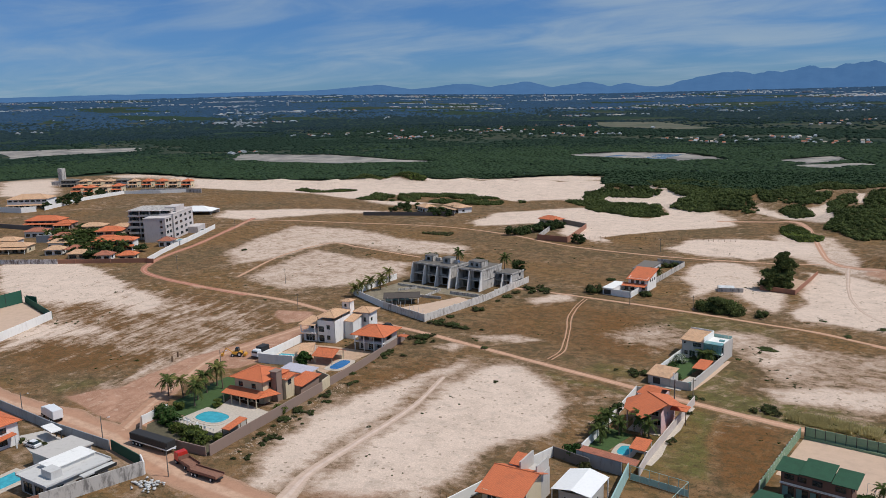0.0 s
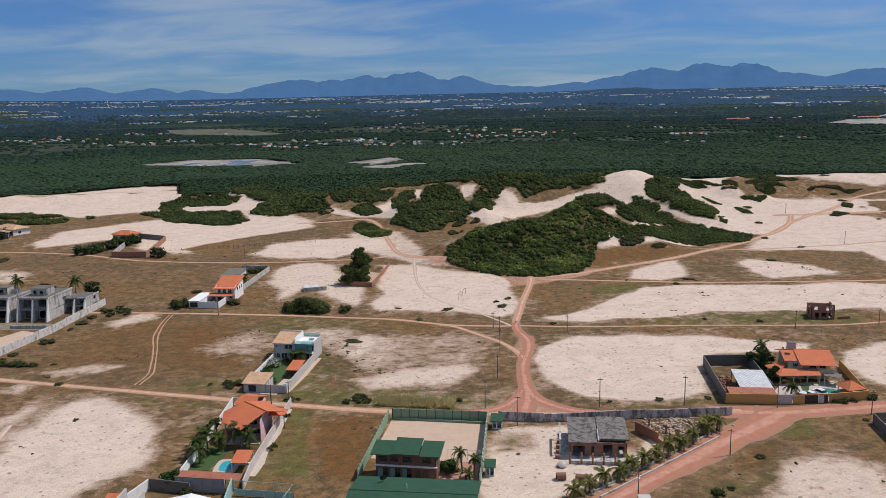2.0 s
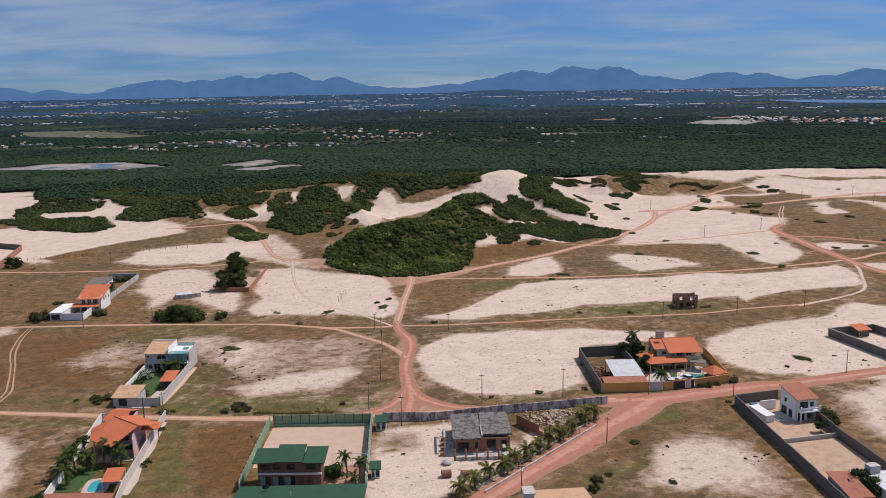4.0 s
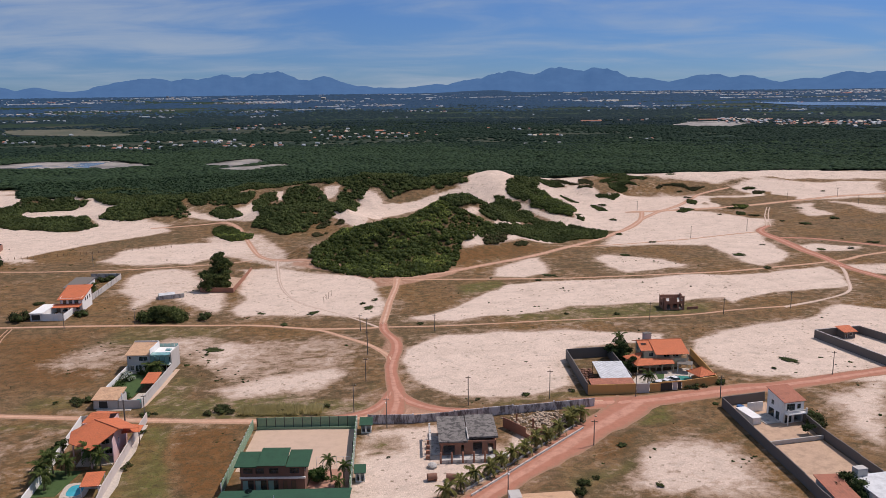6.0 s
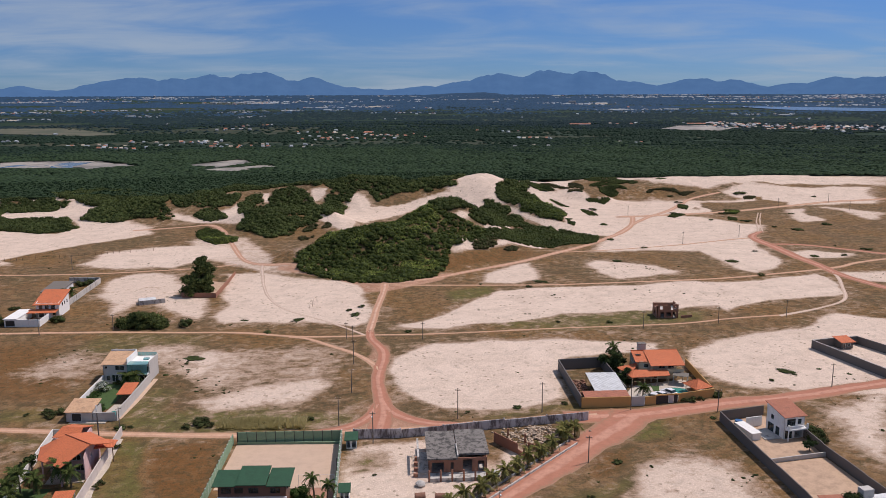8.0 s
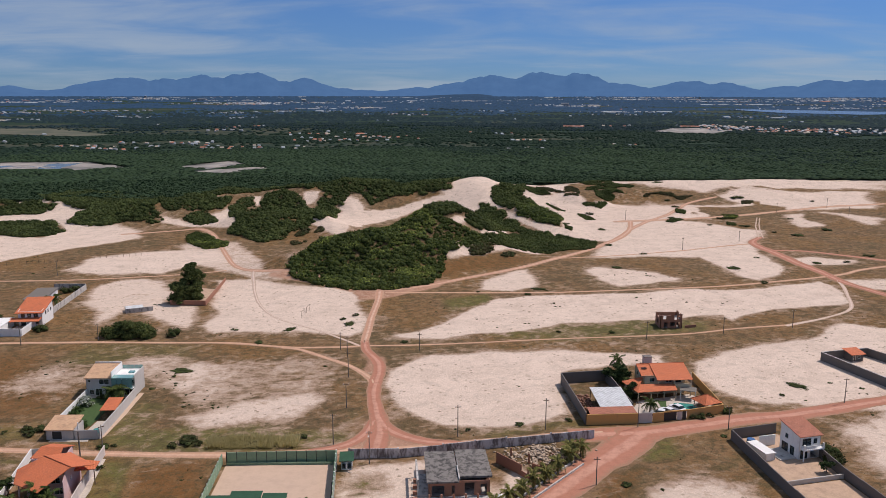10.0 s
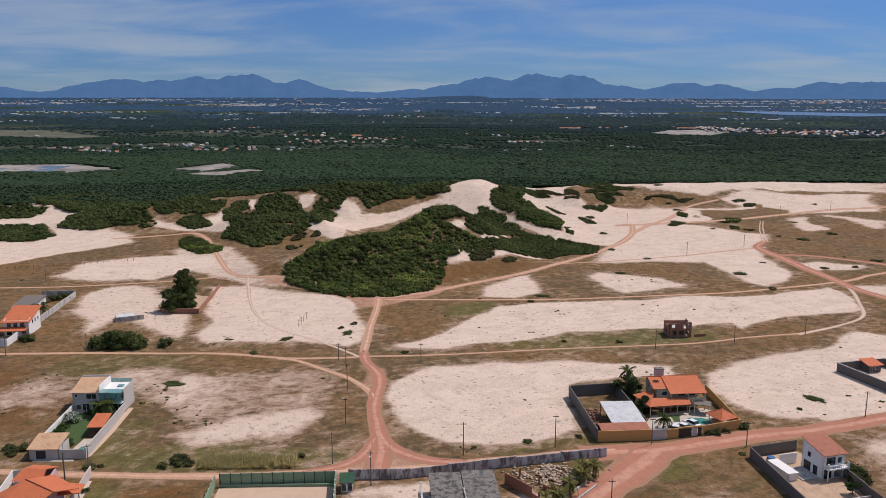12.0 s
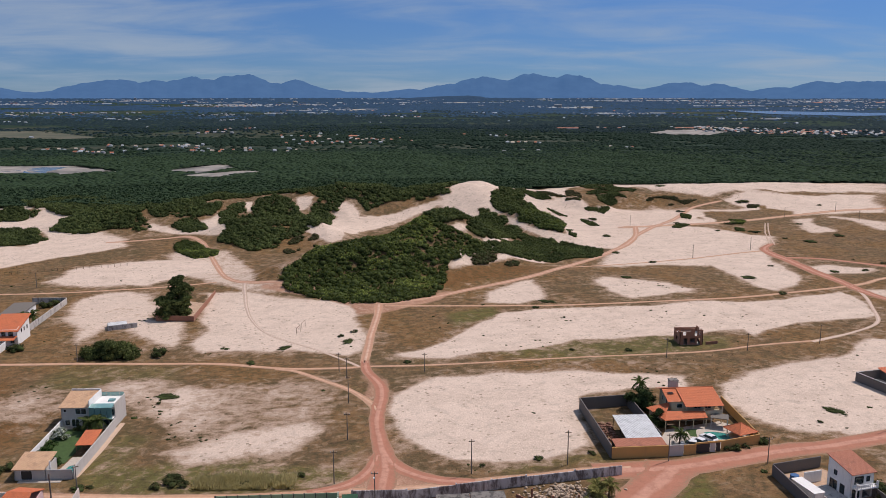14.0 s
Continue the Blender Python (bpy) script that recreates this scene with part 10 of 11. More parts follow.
# -- vehicles --
ob = thing("semi_trailer", "long black-covered cargo trailer parked on red earth", "trailer", -159.2, 88.8, -83)
box("cargo_cover", ob, M_TARP, -1.3, 1.3, -6.4, 6.4, 1.35, 3.0, soft=0.12)
box("load_bed", ob, M_WHITEPAINT, -1.3, 1.3, -6.5, 6.5, 1.1, 1.34)
box("chassis", ob, M_DARKFRAME, -0.5, 0.5, -6.3, 6.2, 0.75, 1.1)
for sy in (-5.4, -4.2, -3.0):
    for sx in (-1.05, 1.05):
        wheel(ob, sx, sy, 0.5, 0.4)
for sx in (-0.5, 0.5):
    bar("support_leg", ob, M_DARKFRAME, (sx, 3.8, 0), (sx, 3.8, 0.9), 0.08)
truck("red truck with an empty rusty flatbed on red earth", -146.0, 88.2, 83, M_REDPAINT, "bed", 5.2, M_RUSTBED)
ob = thing("flatbed_trailer", "rusty flatbed trailer on a red earth street", "trailer", -136.8, 87.4, -82)
box("load_bed", ob, M_RUSTBED, -1.25, 1.25, -4.2, 4.2, 1.0, 1.22)
box("chassis", ob, M_DARKFRAME, -0.5, 0.5, -4.0, 4.6, 0.75, 1.0)
for sx in (-1.25, 1.19):
    box("side_board", ob, M_RUSTBED, sx, sx + 0.06, -4.2, 4.2, 1.22, 1.6)
for sy in (-3.0, -1.9, 2.6):
    for sx in (-1.05, 1.05):
        wheel(ob, sx, sy, 0.48, 0.35)
truck("white box truck on a red earth street", -197.4, 83.4, 86, M_WHITEPAINT, "box", 5.5, M_WHITEPAINT)
truck("white delivery truck behind a villa", -191.6, 144.6, 192, M_WHITEPAINT, "box", 3.4, M_DARKFRAME)
ob = thing("excavator", "yellow wheeled digger on red earth", "digger", -198.4, 141.4, 128)
part("body", shell([(-1.6, 0.7), (1.4, 0.7), (1.4, 1.5), (0.3, 1.6), (-1.6, 1.5)], 1.9, 1.7, 1.2), M_YELLOW, ob)
part("cab", shell([(-0.8, 1.5), (0.4, 1.5), (0.3, 2.7), (-0.7, 2.75)], 1.5, 1.4, 2.0), M_GLASS, ob)
for a_, b_ in (((0, 1.4, 1.3), (0, 3.2, 2.6)), ((0, 3.2, 2.6), (0, 4.4, 0.8))):
    bar("boom", ob, M_YELLOW, a_, b_, 0.16, 0.12, 6)
box("bucket", ob, M_YELLOW, -0.6, 0.6, 4.1, 4.9, 0.2, 0.9, soft=0.08)
box("loader_bucket", ob, M_YELLOW, -1.1, 1.1, -3.0, -2.2, 0.2, 1.0, soft=0.08)
for sx in (-0.95, 0.95):
    wheel(ob, sx, -1.0, 0.75, 0.4)
    wheel(ob, sx, 1.1, 0.5, 0.35)
for sx, sy in ((-210.6, 126.7), (-213.0, 130.2)):
    ob = thing("timber_post", "short dark timber stump on dry ground", "post", sx, sy, 0, "stumps on the dry ground")
    bar("shaft", ob, M_WOOD, (0, 0, -0.2), (0.2, 0, 1.7), 0.3, 0.24, 8)

# -- orange-roofed house, white canopy and walls at the near edge --
h = thing("house", "cream house under a steep orange tile roof", "house", -78.0, 114.2, 8)
storeys(h, -3.6, 3.8, -5.0, 5.0, 0, 5.6, M_CREAM, front=((1, 3, 3.4, 4.8, "window"), (4.4, 6.4, 3.4, 4.8, "window"), (1, 3, 0.8, 2.2, "window")), right=((2, 3.4, 3.6, 4.8, "window"),), left=((3, 4.6, 3.4, 4.8, "window"),))
slopes(h, [[(-4.6, -6.0, 5.3), (4.8, -6.0, 5.5), (4.8, 2.0, 7.4), (-4.6, 2.0, 7.4)], [(4.8, 6.2, 5.6), (-4.6, 6.2, 5.6), (-4.6, 2.0, 7.4), (4.8, 2.0, 7.4)]], M_ORANGE)
cap(h, (-4.6, 2.0, 7.4), (4.8, 2.0, 7.4), M_ORANGE)
box("parapet_wall", h, M_GREYW, 0.2, 0.5, 3.0, 8.8, 5.6, 8.4)
box("parapet_wall", h, M_GREYW, 3.4, 3.7, 3.4, 8.8, 5.6, 8.0)
box("rear_wing", h, M_GREYW, -3.4, 3.8, 5.02, 9.0, 0, 5.6)
lean(h, -3.0, 0.1, 4.8, 8.8, 6.6, 7.4, M_ORANGE)
fence_wall("white plot wall beside a sandy lot", [(-88.6, 100), (-86.0, 122), (-83.6, 138)], 2.3, M_WHITE, 0.22)
fence_wall("dark weathered back wall with shrubs", [(-83.6, 138), (-74.4, 137.2)], 2.4, M_BLOCK, 0.22)
h = thing("canopy", "large white tensioned canopy roof on posts", "canopy", -68.9, 124.0, 8)
slopes(h, [[(-4.0, -5.0, 4.2), (0.2, -5.4, 5.0), (0.2, 4.4, 5.2), (-3.8, 4.0, 4.4)], [(0.2, -5.4, 5.0), (4.0, -5.0, 4.2), (4.2, 4.2, 4.3), (0.2, 4.4, 5.2)]], M_TENT, 0.06)
for q in ((-3.8, -4.8), (3.8, -4.8), (4.0, 4.0), (-3.6, 3.8)):
    bar("post", h, M_WHITE, (*q, 0), (*q, 4.25), 0.12)
storeys(h, -3.0, 3.4, -3.6, 3.4, 0, 3.4, M_GREYW, front=((1, 3, 0.2, 2.4, "glazing"),), right=((2, 4, 0.8, 2.2, "window"),))
fence_wall("faded blue rendered wall with orange coping", [(-78.0, 138.2), (-67.6, 138.4)], 3.0, M_BLUEWALL, 0.25, coping=M_FADED)
fence_wall("pale teal rendered plot wall", [(-66.4, 139.0), (-62.4, 124), (-60.0, 108)], 3.0, M_TEAL, 0.25)
h = thing("lean_to", "low orange tiled strip roof along a wall", "shed", -78.0, 138.6, 1)
lean(h, 0.2, 13.2, 0.1, 2.2, 2.7, 3.1, M_FADED)
for k in range(5):
    bar("post", h, M_WOOD, (0.5 + 3 * k, 2.0, 0), (0.5 + 3 * k, 2.0, 2.95), 0.09)
tree("light green shrub between walls", -73.2, 133.0, 3.2, 2.0, M_BUSH, 221, "shrub", 0.3, 14, 0.9, "shrub")
tree("light green shrub between walls", -79.4, 139.4, 3.0, 2.2, M_HEDGE, 222, "shrub", 0.3, 14, 0.9, "shrub")
h = thing("cage_court", "small sports cage with teal screens", "court", -65.6, 137.8, 0)
for k in range(7):
    bar("post", h, M_TEAL, (0.3 + 2.0 * k, 0, 0), (0.3 + 2.0 * k, 0, 3.2), 0.06)
    if k < 6:
        box("screen", h, M_TEAL, 0.4 + 2.0 * k, 2.2 + 2.0 * k, -0.03, 0.03, 0.1, 1.5)
bar("rail", h, M_TEAL, (0.3, 0, 3.2), (12.3, 0, 3.2), 0.05)
for k in range(5):
    bar("post", h, M_TEAL, (12.3, -2.0 * k, 0), (12.3, -2.0 * k, 3.2), 0.06)
bar("rail", h, M_TEAL, (12.3, 0, 3.2), (12.3, -8, 3.2), 0.05)

# -- walled court with green screens --
fence_wall("white wall of a sandy sports plot", [(-278.0, 104.8), (-291.6, 128.7)], 3.0, M_WHITE, 0.3)
fence_wall("dark green screen wall of a sports plot", [(-291.8, 129.0), (-326, 134.5)], 2.6, M_GREENSCREEN, 0.2)
patch("court", "sandy court inside a white wall", "court", [(-279, 105), (-291, 128), (-326, 134), (-330, 100)], M_SANDFLOOR, 0.06)
h = thing("screen_stand", "tall dark green cloth screens on posts", "screen", -326.5, 133.5, 12)
box("screen", h, M_GREENSCREEN, 0, 0.15, -14, 0, 0.2, 5.2)
box("screen", h, M_GREENSCREEN, 3.0, 9.0, -0.1, 0.05, 0.2, 3.4)
for sy in (-14, -7, 0):
    bar("post", h, M_DARKFRAME, (0.1, sy, 0), (0.1, sy, 5.4), 0.12)
h = thing("house", "white house inside a walled sports plot", "house", -327, 108, 20)
storeys(h, 0, 12, 0, 9, 0, 5.0, M_WHITE, right=((1, 2.4, 1, 2.2, "window"), (5, 6.4, 3, 4.2, "window")))
hip(h, 0, 12, 0, 9, 5.0, 1.4, M_FADED, 0.5)

# ==== the settlement at the far corner ====
h = thing("apartment_building", "white five-storey apartment block with balconies", "apartment building", -399.0, 244.0, 35.5)
h.scale = (1.25, 1.25, 1.06)
for lv in range(5):
    z = lv * 3.1
    run(h, (-21, 10), (-1, 10), z, z + 2.95, M_APARTMENT, [(0.5 + 4.9 * k, 4.7 + 4.9 * k, z + 0.2, z + 2.6, "gap") for k in range(4)], name="wall")
    box("floor_slab", h, M_APARTMENT, -21.3, -0.8, 8.4, 25.8, z + 2.95, z + 3.1)
    for k in range(4):
        box("balcony_rail", h, M_GREYW, -20.6 + 4.9 * k, -16.2 + 4.9 * k, 8.4, 8.5, z + 0.02, z + 1.05)
        box("inner_wall", h, M_SLAB, -20.5 + 4.9 * k, -16.3 + 4.9 * k, 12.6, 12.8, z + 0.05, z + 2.9)
    run(h, (-1, 10), (-1, 26), z, z + 2.95, M_APARTMENT, ((2, 4, z + 1, z + 2.2, "window"), (7, 9, z + 1, z + 2.2, "window")))
    run(h, (-1, 26), (-21, 26), z, z + 2.95, M_APARTMENT)
    run(h, (-21, 26), (-21, 10), z, z + 2.95, M_APARTMENT, ((3, 5, z + 1, z + 2.2, "window"),))
storeys(h, -10.0, 0.0, 0, 7.8, 0, 12.6, M_APARTMENT, front=[(7.6, 8.8, 1.4 + 3.0 * q, 2.6 + 3.0 * q, "window") for q in range(4)], right=[(1.4 + 3.2 * k, 3.6 + 3.2 * k, 1.2 + 3.1 * q, 2.6 + 3.1 * q, "window") for k in range(2) for q in range(4)], frame_mat=M_DARKFRAME)
storeys(h, -6.0, 0.6, 8.0, 32.0, 0, 13.4, M_APARTMENT, right=[(2.0 + 5.6 * k, 4.8 + 5.6 * k, 1.2 + 3.1 * q, 2.6 + 3.1 * q, "window") for k in range(4) for q in range(4)], frame_mat=M_DARKFRAME)
box("roof_slab", h, M_APARTMENT, -10.1, 0.1, -0.1, 7.95, 12.6, 12.85)
box("roof_slab", h, M_APARTMENT, -6.1, 0.7, 8.02, 32.1, 13.4, 13.7)
box("roof_house", h, M_APARTMENT, -5.5, -0.2, 14, 24, 13.7, 16.6)
box("roof_terrace", h, M_CONCRETE, -21, -1.2, 10, 25.8, 15.52, 15.7)
box("podium", h, M_APARTMENT, 0.7, 5.5, 24, 34, 0, 3.6)
fence_wall("white garden wall of an apartment block", [(-384.0, 243), (-400, 266), (-416, 288)], 2.6, M_WHITE, 0.3, pillar=0.25)
fence_wall("white garden wall of an apartment block", [(-384.0, 243), (-392, 240)], 2.6, M_WHITE, 0.3)
pool("turquoise pool beside an apartment block", -398.5, 252.0, 3.0, 7.0, 35, M_POOL, "box", 1.5)
car("white van parked beside an apartment block", -413.0, 277.0, 40, M_WHITEPAINT)
h = thing("tent", "white peaked event tent on sand", "tent", -482, 321, 30)
slopes(h, [[(-13, -7, 2.6), (13, -7, 2.6), (4, 0, 5.6), (-4, 0, 5.6)], [(13, 7, 2.6), (-13, 7, 2.6), (-4, 0, 5.6), (4, 0, 5.6)], [(13, -7, 2.6), (13, 7, 2.6), (4, 0, 5.6)], [(-13, 7, 2.6), (-13, -7, 2.6), (-4, 0, 5.6)]], M_TENT, 0.08)
for q in ((-12.5, -6.5), (12.5, -6.5), (12.5, 6.5), (-12.5, 6.5)):
    bar("post", h, M_WHITE, (*q, 0), (*q, 2.7), 0.15)
box("back_sheet", h, M_WHITE, -12.4, 12.4, 6.4, 6.5, 0, 2.5)


def cottage(label, x, y, turn, w, d, wall_h, roof_mat, wall_mat, group="", rise=1.8, porch=True):
    h = thing("house", label, "house", x, y, turn, group)
    n = max(2, int(w / 4))
    up = [(w / n * k + 0.6, w / n * (k + 1) - 0.6, wall_h - 2.0, wall_h - 0.7, "window") for k in range(n)] if wall_h > 4 else []
    storeys(h, -w / 2, w / 2, -d / 2, d / 2, 0, wall_h, wall_mat, front=up + [(w / n * k + 0.7, w / n * (k + 1) - 0.7, 0.3, 2.2, "glazing") for k in range(n)], right=((d * 0.3, d * 0.3 + 1.6, 0.9, 2.2, "window"),), frame_mat=M_DARKFRAME)
    hip(h, -w / 2, w / 2, -d / 2, d / 2, wall_h, rise, roof_mat, 0.8)
    if porch:
        lean(h, -w / 2 - 0.6, w / 2 + 0.6, -d / 2 - 3.0, -d / 2 - 0.05, 2.5, 3.2, roof_mat, "tiled porch roof")
        for sx in (-w / 2, 0, w / 2):
            bar("post", h, M_WHITE, (sx, -d / 2 - 2.8, 0), (sx, -d / 2 - 2.8, 2.55), 0.16)
    return h


cottage("cream house under a long orange roof", -404.0, 217.0, 42, 21, 8, 5.4, M_ORANGE, M_WHITE, rise=1.8)
cottage("house with tiered orange roofs among palms", -432.0, 230.0, 42, 14, 9, 6.4, M_ORANGE, M_CREAM, rise=2.2)
cottage("house with tiered orange roofs among palms", -421.0, 222.0, 42, 12, 7, 4.0, M_ORANGE, M_CREAM, rise=1.6)
cottage("small house under a tan roof", -447.0, 247.0, 40, 14, 9, 5.0, M_TAN, M_WHITE)
cottage("small house under a tan roof", -471.0, 240.0, 40, 14, 9, 4.4, M_TAN, M_CREAM)
cottage("low brown house under a faded roof", -411.0, 199.0, 42, 9, 6, 3.0, M_FADED, M_CREAM, porch=False)
cottage("low pale house under a tan roof", -420.0, 192.0, 42, 9, 6, 3.0, M_TAN, M_WHITE, porch=False)
cottage("low house under faded tiles behind a wall", -398.0, 194.0, 40, 10, 6, 2.8, M_TAN, M_CREAM, porch=False)
cottage("low house under faded tiles behind a wall", -383.0, 199.0, 40, 8, 6, 2.8, M_FADED, M_WHITE, porch=False)
cottage("low house under orange tiles behind a wall", -371.0, 205.0, 40, 8, 6, 3.0, M_ORANGE, M_CREAM, porch=False)
cottage("small house under a tan roof among trees", -437.0, 203.0, 40, 11, 7, 3.4, M_TAN, M_WHITE, porch=False)
cottage("small house under a red roof among trees", -455.0, 214.0, 40, 12, 8, 3.6, M_FADED, M_CREAM)
cottage("pale house under a tan roof among trees", -470.0, 190.0, 40, 12, 8, 3.4, M_TAN, M_WHITE)
cottage("pale house under a faded roof among trees", -488.0, 214.0, 38, 12, 8, 3.6, M_FADED, M_WHITE, porch=False)
cottage("long dark-walled house under orange tiles", -523.0, 236.0, 36, 22, 11, 4.6, M_ORANGE, M_BROWN, rise=2.6)
cottage("small dark house under orange tiles", -505.0, 240.0, 36, 10, 8, 3.4, M_ORANGE, M_BROWN)
cottage("low house under a tan roof", -447.0, 183.0, 40, 17, 9, 3.6, M_TAN, M_CREAM)
cottage("small white house under a red roof", -390.0, 238.5, 40, 7, 6, 3.2, M_FADED, M_WHITE, porch=False)
cottage("large pale villa with columns and a tan roof", -634.0, 277.0, 40, 30, 16, 7.0, M_TAN, M_WHITE, rise=3.2)
fence_wall("red-brown wall of a settlement beside sand", [(-352.0, 207), (-357.0, 206), (-393, 180)], 2.2, M_BRICK, 0.3, pillar=0.2)
fence_wall("pale blue-white wall of a settlement", [(-393, 179.5), (-418, 163), (-452, 141)], 2.3, M_STAINED, 0.3, pillar=0.2)
fence_wall("white wall beside a red earth road", [(-357.0, 207), (-371, 224), (-384, 242)], 2.4, M_WHITE, 0.3)
fence_wall("grey-blue wall of an inner plot", [(-466, 203), (-443, 216)], 4.2, M_BLUEWALL, 0.4)
fence_wall("grey wall of a settlement street", [(-455, 226), (-500, 226), (-545, 216)], 2.8, M_BLOCK, 0.3)
fence_wall("white wall of a large villa", [(-640, 246), (-606, 256), (-604, 266)], 4.0, M_WHITE, 0.3)
fence_wall("pale boundary wall of a housing row", [(-604, 272), (-636, 319), (-647, 360), (-620, 378), (-600, 400)], 2.8, M_WHITE, 0.3)
fence_wall("grey boundary wall of a housing row", [(-640, 372), (-612, 392), (-590, 398)], 3.4, M_CONCRETE, 0.3)
row_ = cottage("tan-roofed house in a row of alike houses", -739.0, 374.0, 32, 8, 8, 5.6, M_TAN, M_CREAM, "tan-roofed houses in rows", 2.2)
for x_, y_ in ((-726, 380), (-715, 386), (-691, 396), (-654, 414), (-670, 356)):
    copy_thing(row_, pose(x_, y_, gz(x_, y_), 0, 0, 32))
row_ = cottage("orange-roofed house in a row of alike houses", -679.0, 403.0, 32, 8, 8, 5.6, M_ORANGE, M_CREAM, "orange-roofed houses in rows", 2.2)
for x_, y_ in ((-666, 409), (-642, 420), (-689, 342), (-678, 347), (-667, 367)):
    copy_thing(row_, pose(x_, y_, gz(x_, y_), 0, 0, 32))
cottage("grey house with a metal roof in a row", -706.0, 394.0, 32, 11, 9, 6.4, M_POLE, M_GREYW, rise=1.4)
cottage("grey house with a dark roof in a row", -757.0, 369.0, 32, 15, 9, 6.0, M_POLE, M_BLOCK, rise=1.2)
h = thing("water_tower", "tall slim concrete water tower", "water tower", -778, 371, 20)
box("tower", h, M_CONCRETE, -2.6, 2.6, -2.6, 2.6, 0, 16, soft=0.2)
box("platform", h, M_CONCRETE, -10, 12, -4, 4, 0, 3.4)
g_ = random.Random(9)
for k in range(40):
    t_ = g_.random()
    palm("dark palm among the houses of a settlement", -396 - 75 * t_ + g_.uniform(-8, 8), 206 + 16 * t_ + g_.uniform(-12, 14), g_.uniform(3, 5.5), "green", 400 + k, 12, 1.25, "settlement palms")
for k in range(34):
    tree("round green tree among houses", -384 - 100 * k / 34 + g_.uniform(-6, 6), 204 + 22 * k / 34 + g_.uniform(-16, 18), g_.uniform(4, 6.5), g_.uniform(2.2, 3.4), M_TREE, 430 + k, clumps=12, group="settlement trees", each=40, leaf_size=0.4)
for k in range(22):
    tree("round dark tree along a housing row", -612 - 55 * k / 22 + g_.uniform(-8, 8), 284 + 60 * k / 22 + g_.uniform(-10, 10), g_.uniform(4, 6.5), g_.uniform(2.2, 3.6), M_TREE, 460 + k, clumps=10, group="housing row trees", each=30, leaf_size=0.5)

# -- lone walled plots on the far sand --
h = cottage("small house under an orange roof on sand", -247.0, 402.0, -10, 12, 7, 3.4, M_ORANGE, M_CREAM, porch=False)
fence_wall("brick and grey wall round a sandy lot", [(-226.5, 355), (-209.0, 356)], 3.0, M_BRICK, 0.3)
fence_wall("reddish wall round a sandy lot", [(-209.0, 356), (-222, 399)], 2.8, M_BRICK, 0.3)
fence_wall("grey wall round a sandy lot", [(-222, 399), (-243, 407)], 2.8, M_BLOCK, 0.3)
fence_wall("pale grey wall with bushes behind it", [(-226.5, 355), (-242, 400)], 2.6, M_CONCRETE, 0.3)
for k in range(7):
    tree("dark bush leaning over a lot wall", -245.0 + 1.6 * k, 359 + 5.5 * k, 5.0, 3.6, M_TREE, 500 + k, "large_bush", 0.3, 14, 1.6, "bush", 0.36, "bushes behind the lot wall", 60)
tree("round dark bush beside a lot", -203.5, 357, 5.0, 3.6, M_TREE, 511, "large_bush", 0.3, 14, 1.6, "bush", 0.36, "", 60)
h = cottage("white beach house under tan roofs", -329.0, 418.0, -25, 20, 10, 3.6, M_TAN, M_WHITE)
cottage("white beach house under tan roofs", -348.0, 408.0, -25, 12, 8, 3.4, M_TAN, M_WHITE, porch=False)
fence_wall("pale wall of a beach plot", [(-318, 400), (-345, 386), (-372, 372)], 2.4, M_BLOCK, 0.3)
g_ = random.Random(13)
for k in range(12):
    tree("dark tree round a beach plot", -320 - 60 * g_.random(), 388 + 30 * g_.random(), 4.5, 3.0, M_TREE, 520 + k, "large_bush", 0.3, 10, 1.4, "bush", 0.4, "bushes round the beach plot", 40)

# -- power poles --
for x_, y_, h_, lamp_ in ((-13.5, 178.2, 7.4, True), (-22.2, 187.9, 7.2, False), (5.5, 191.6, 7.6, False), (25.9, 195.1, 7.7, False), (47.6, 196.2, 6.4, False), (68.2, 194.6, 6.0, False), (103.5, 210.8, 6.6, False), (32.2, 168.2, 6.0, False), (12.0, 146.0, 6.0, True), (-21.4, 208.8, 6.6, False), (-23.1, 231.0, 7.2, False), (-25.1, 248.5, 6.2, False), (-27.8, 254.6, 5.6, False), (-3.9, 253.8, 5.6, False), (67.6, 264.3, 6.0, False), (94.1, 270.3, 5.6, False), (119.4, 276.6, 6.2, False), (-126.4, 260.4, 7.4, False), (-104.6, 265.0, 5.6, False)):
    power_pole(x_, y_, h_, True, lamp_)
for x_, y_, h_ in ((123.8, 410.2, 6.4), (159.2, 429.7, 6.4), (-158.1, 356.2, 6.6), (118.6, 507.1, 6.0), (266.9, 557.4, 6.4), (224.6, 538.0, 6.0), (263.8, 522.1, 6.0), (-224, 188, 6.5), (-262, 214, 6.5), (-330, 206, 6.5), (-396, 288, 7.0), (-72.4, 186.5, 5.5)):
    power_pole(x_, y_, h_, True, False, 30)
for x_, y_ in ((-203.5, 79.5), (-171.5, 83.5), (-143.5, 82.8), (-190.6, 130)):
    power_pole(x_, y_, 6.5, False, True, 150, "street lamp pole on red earth")

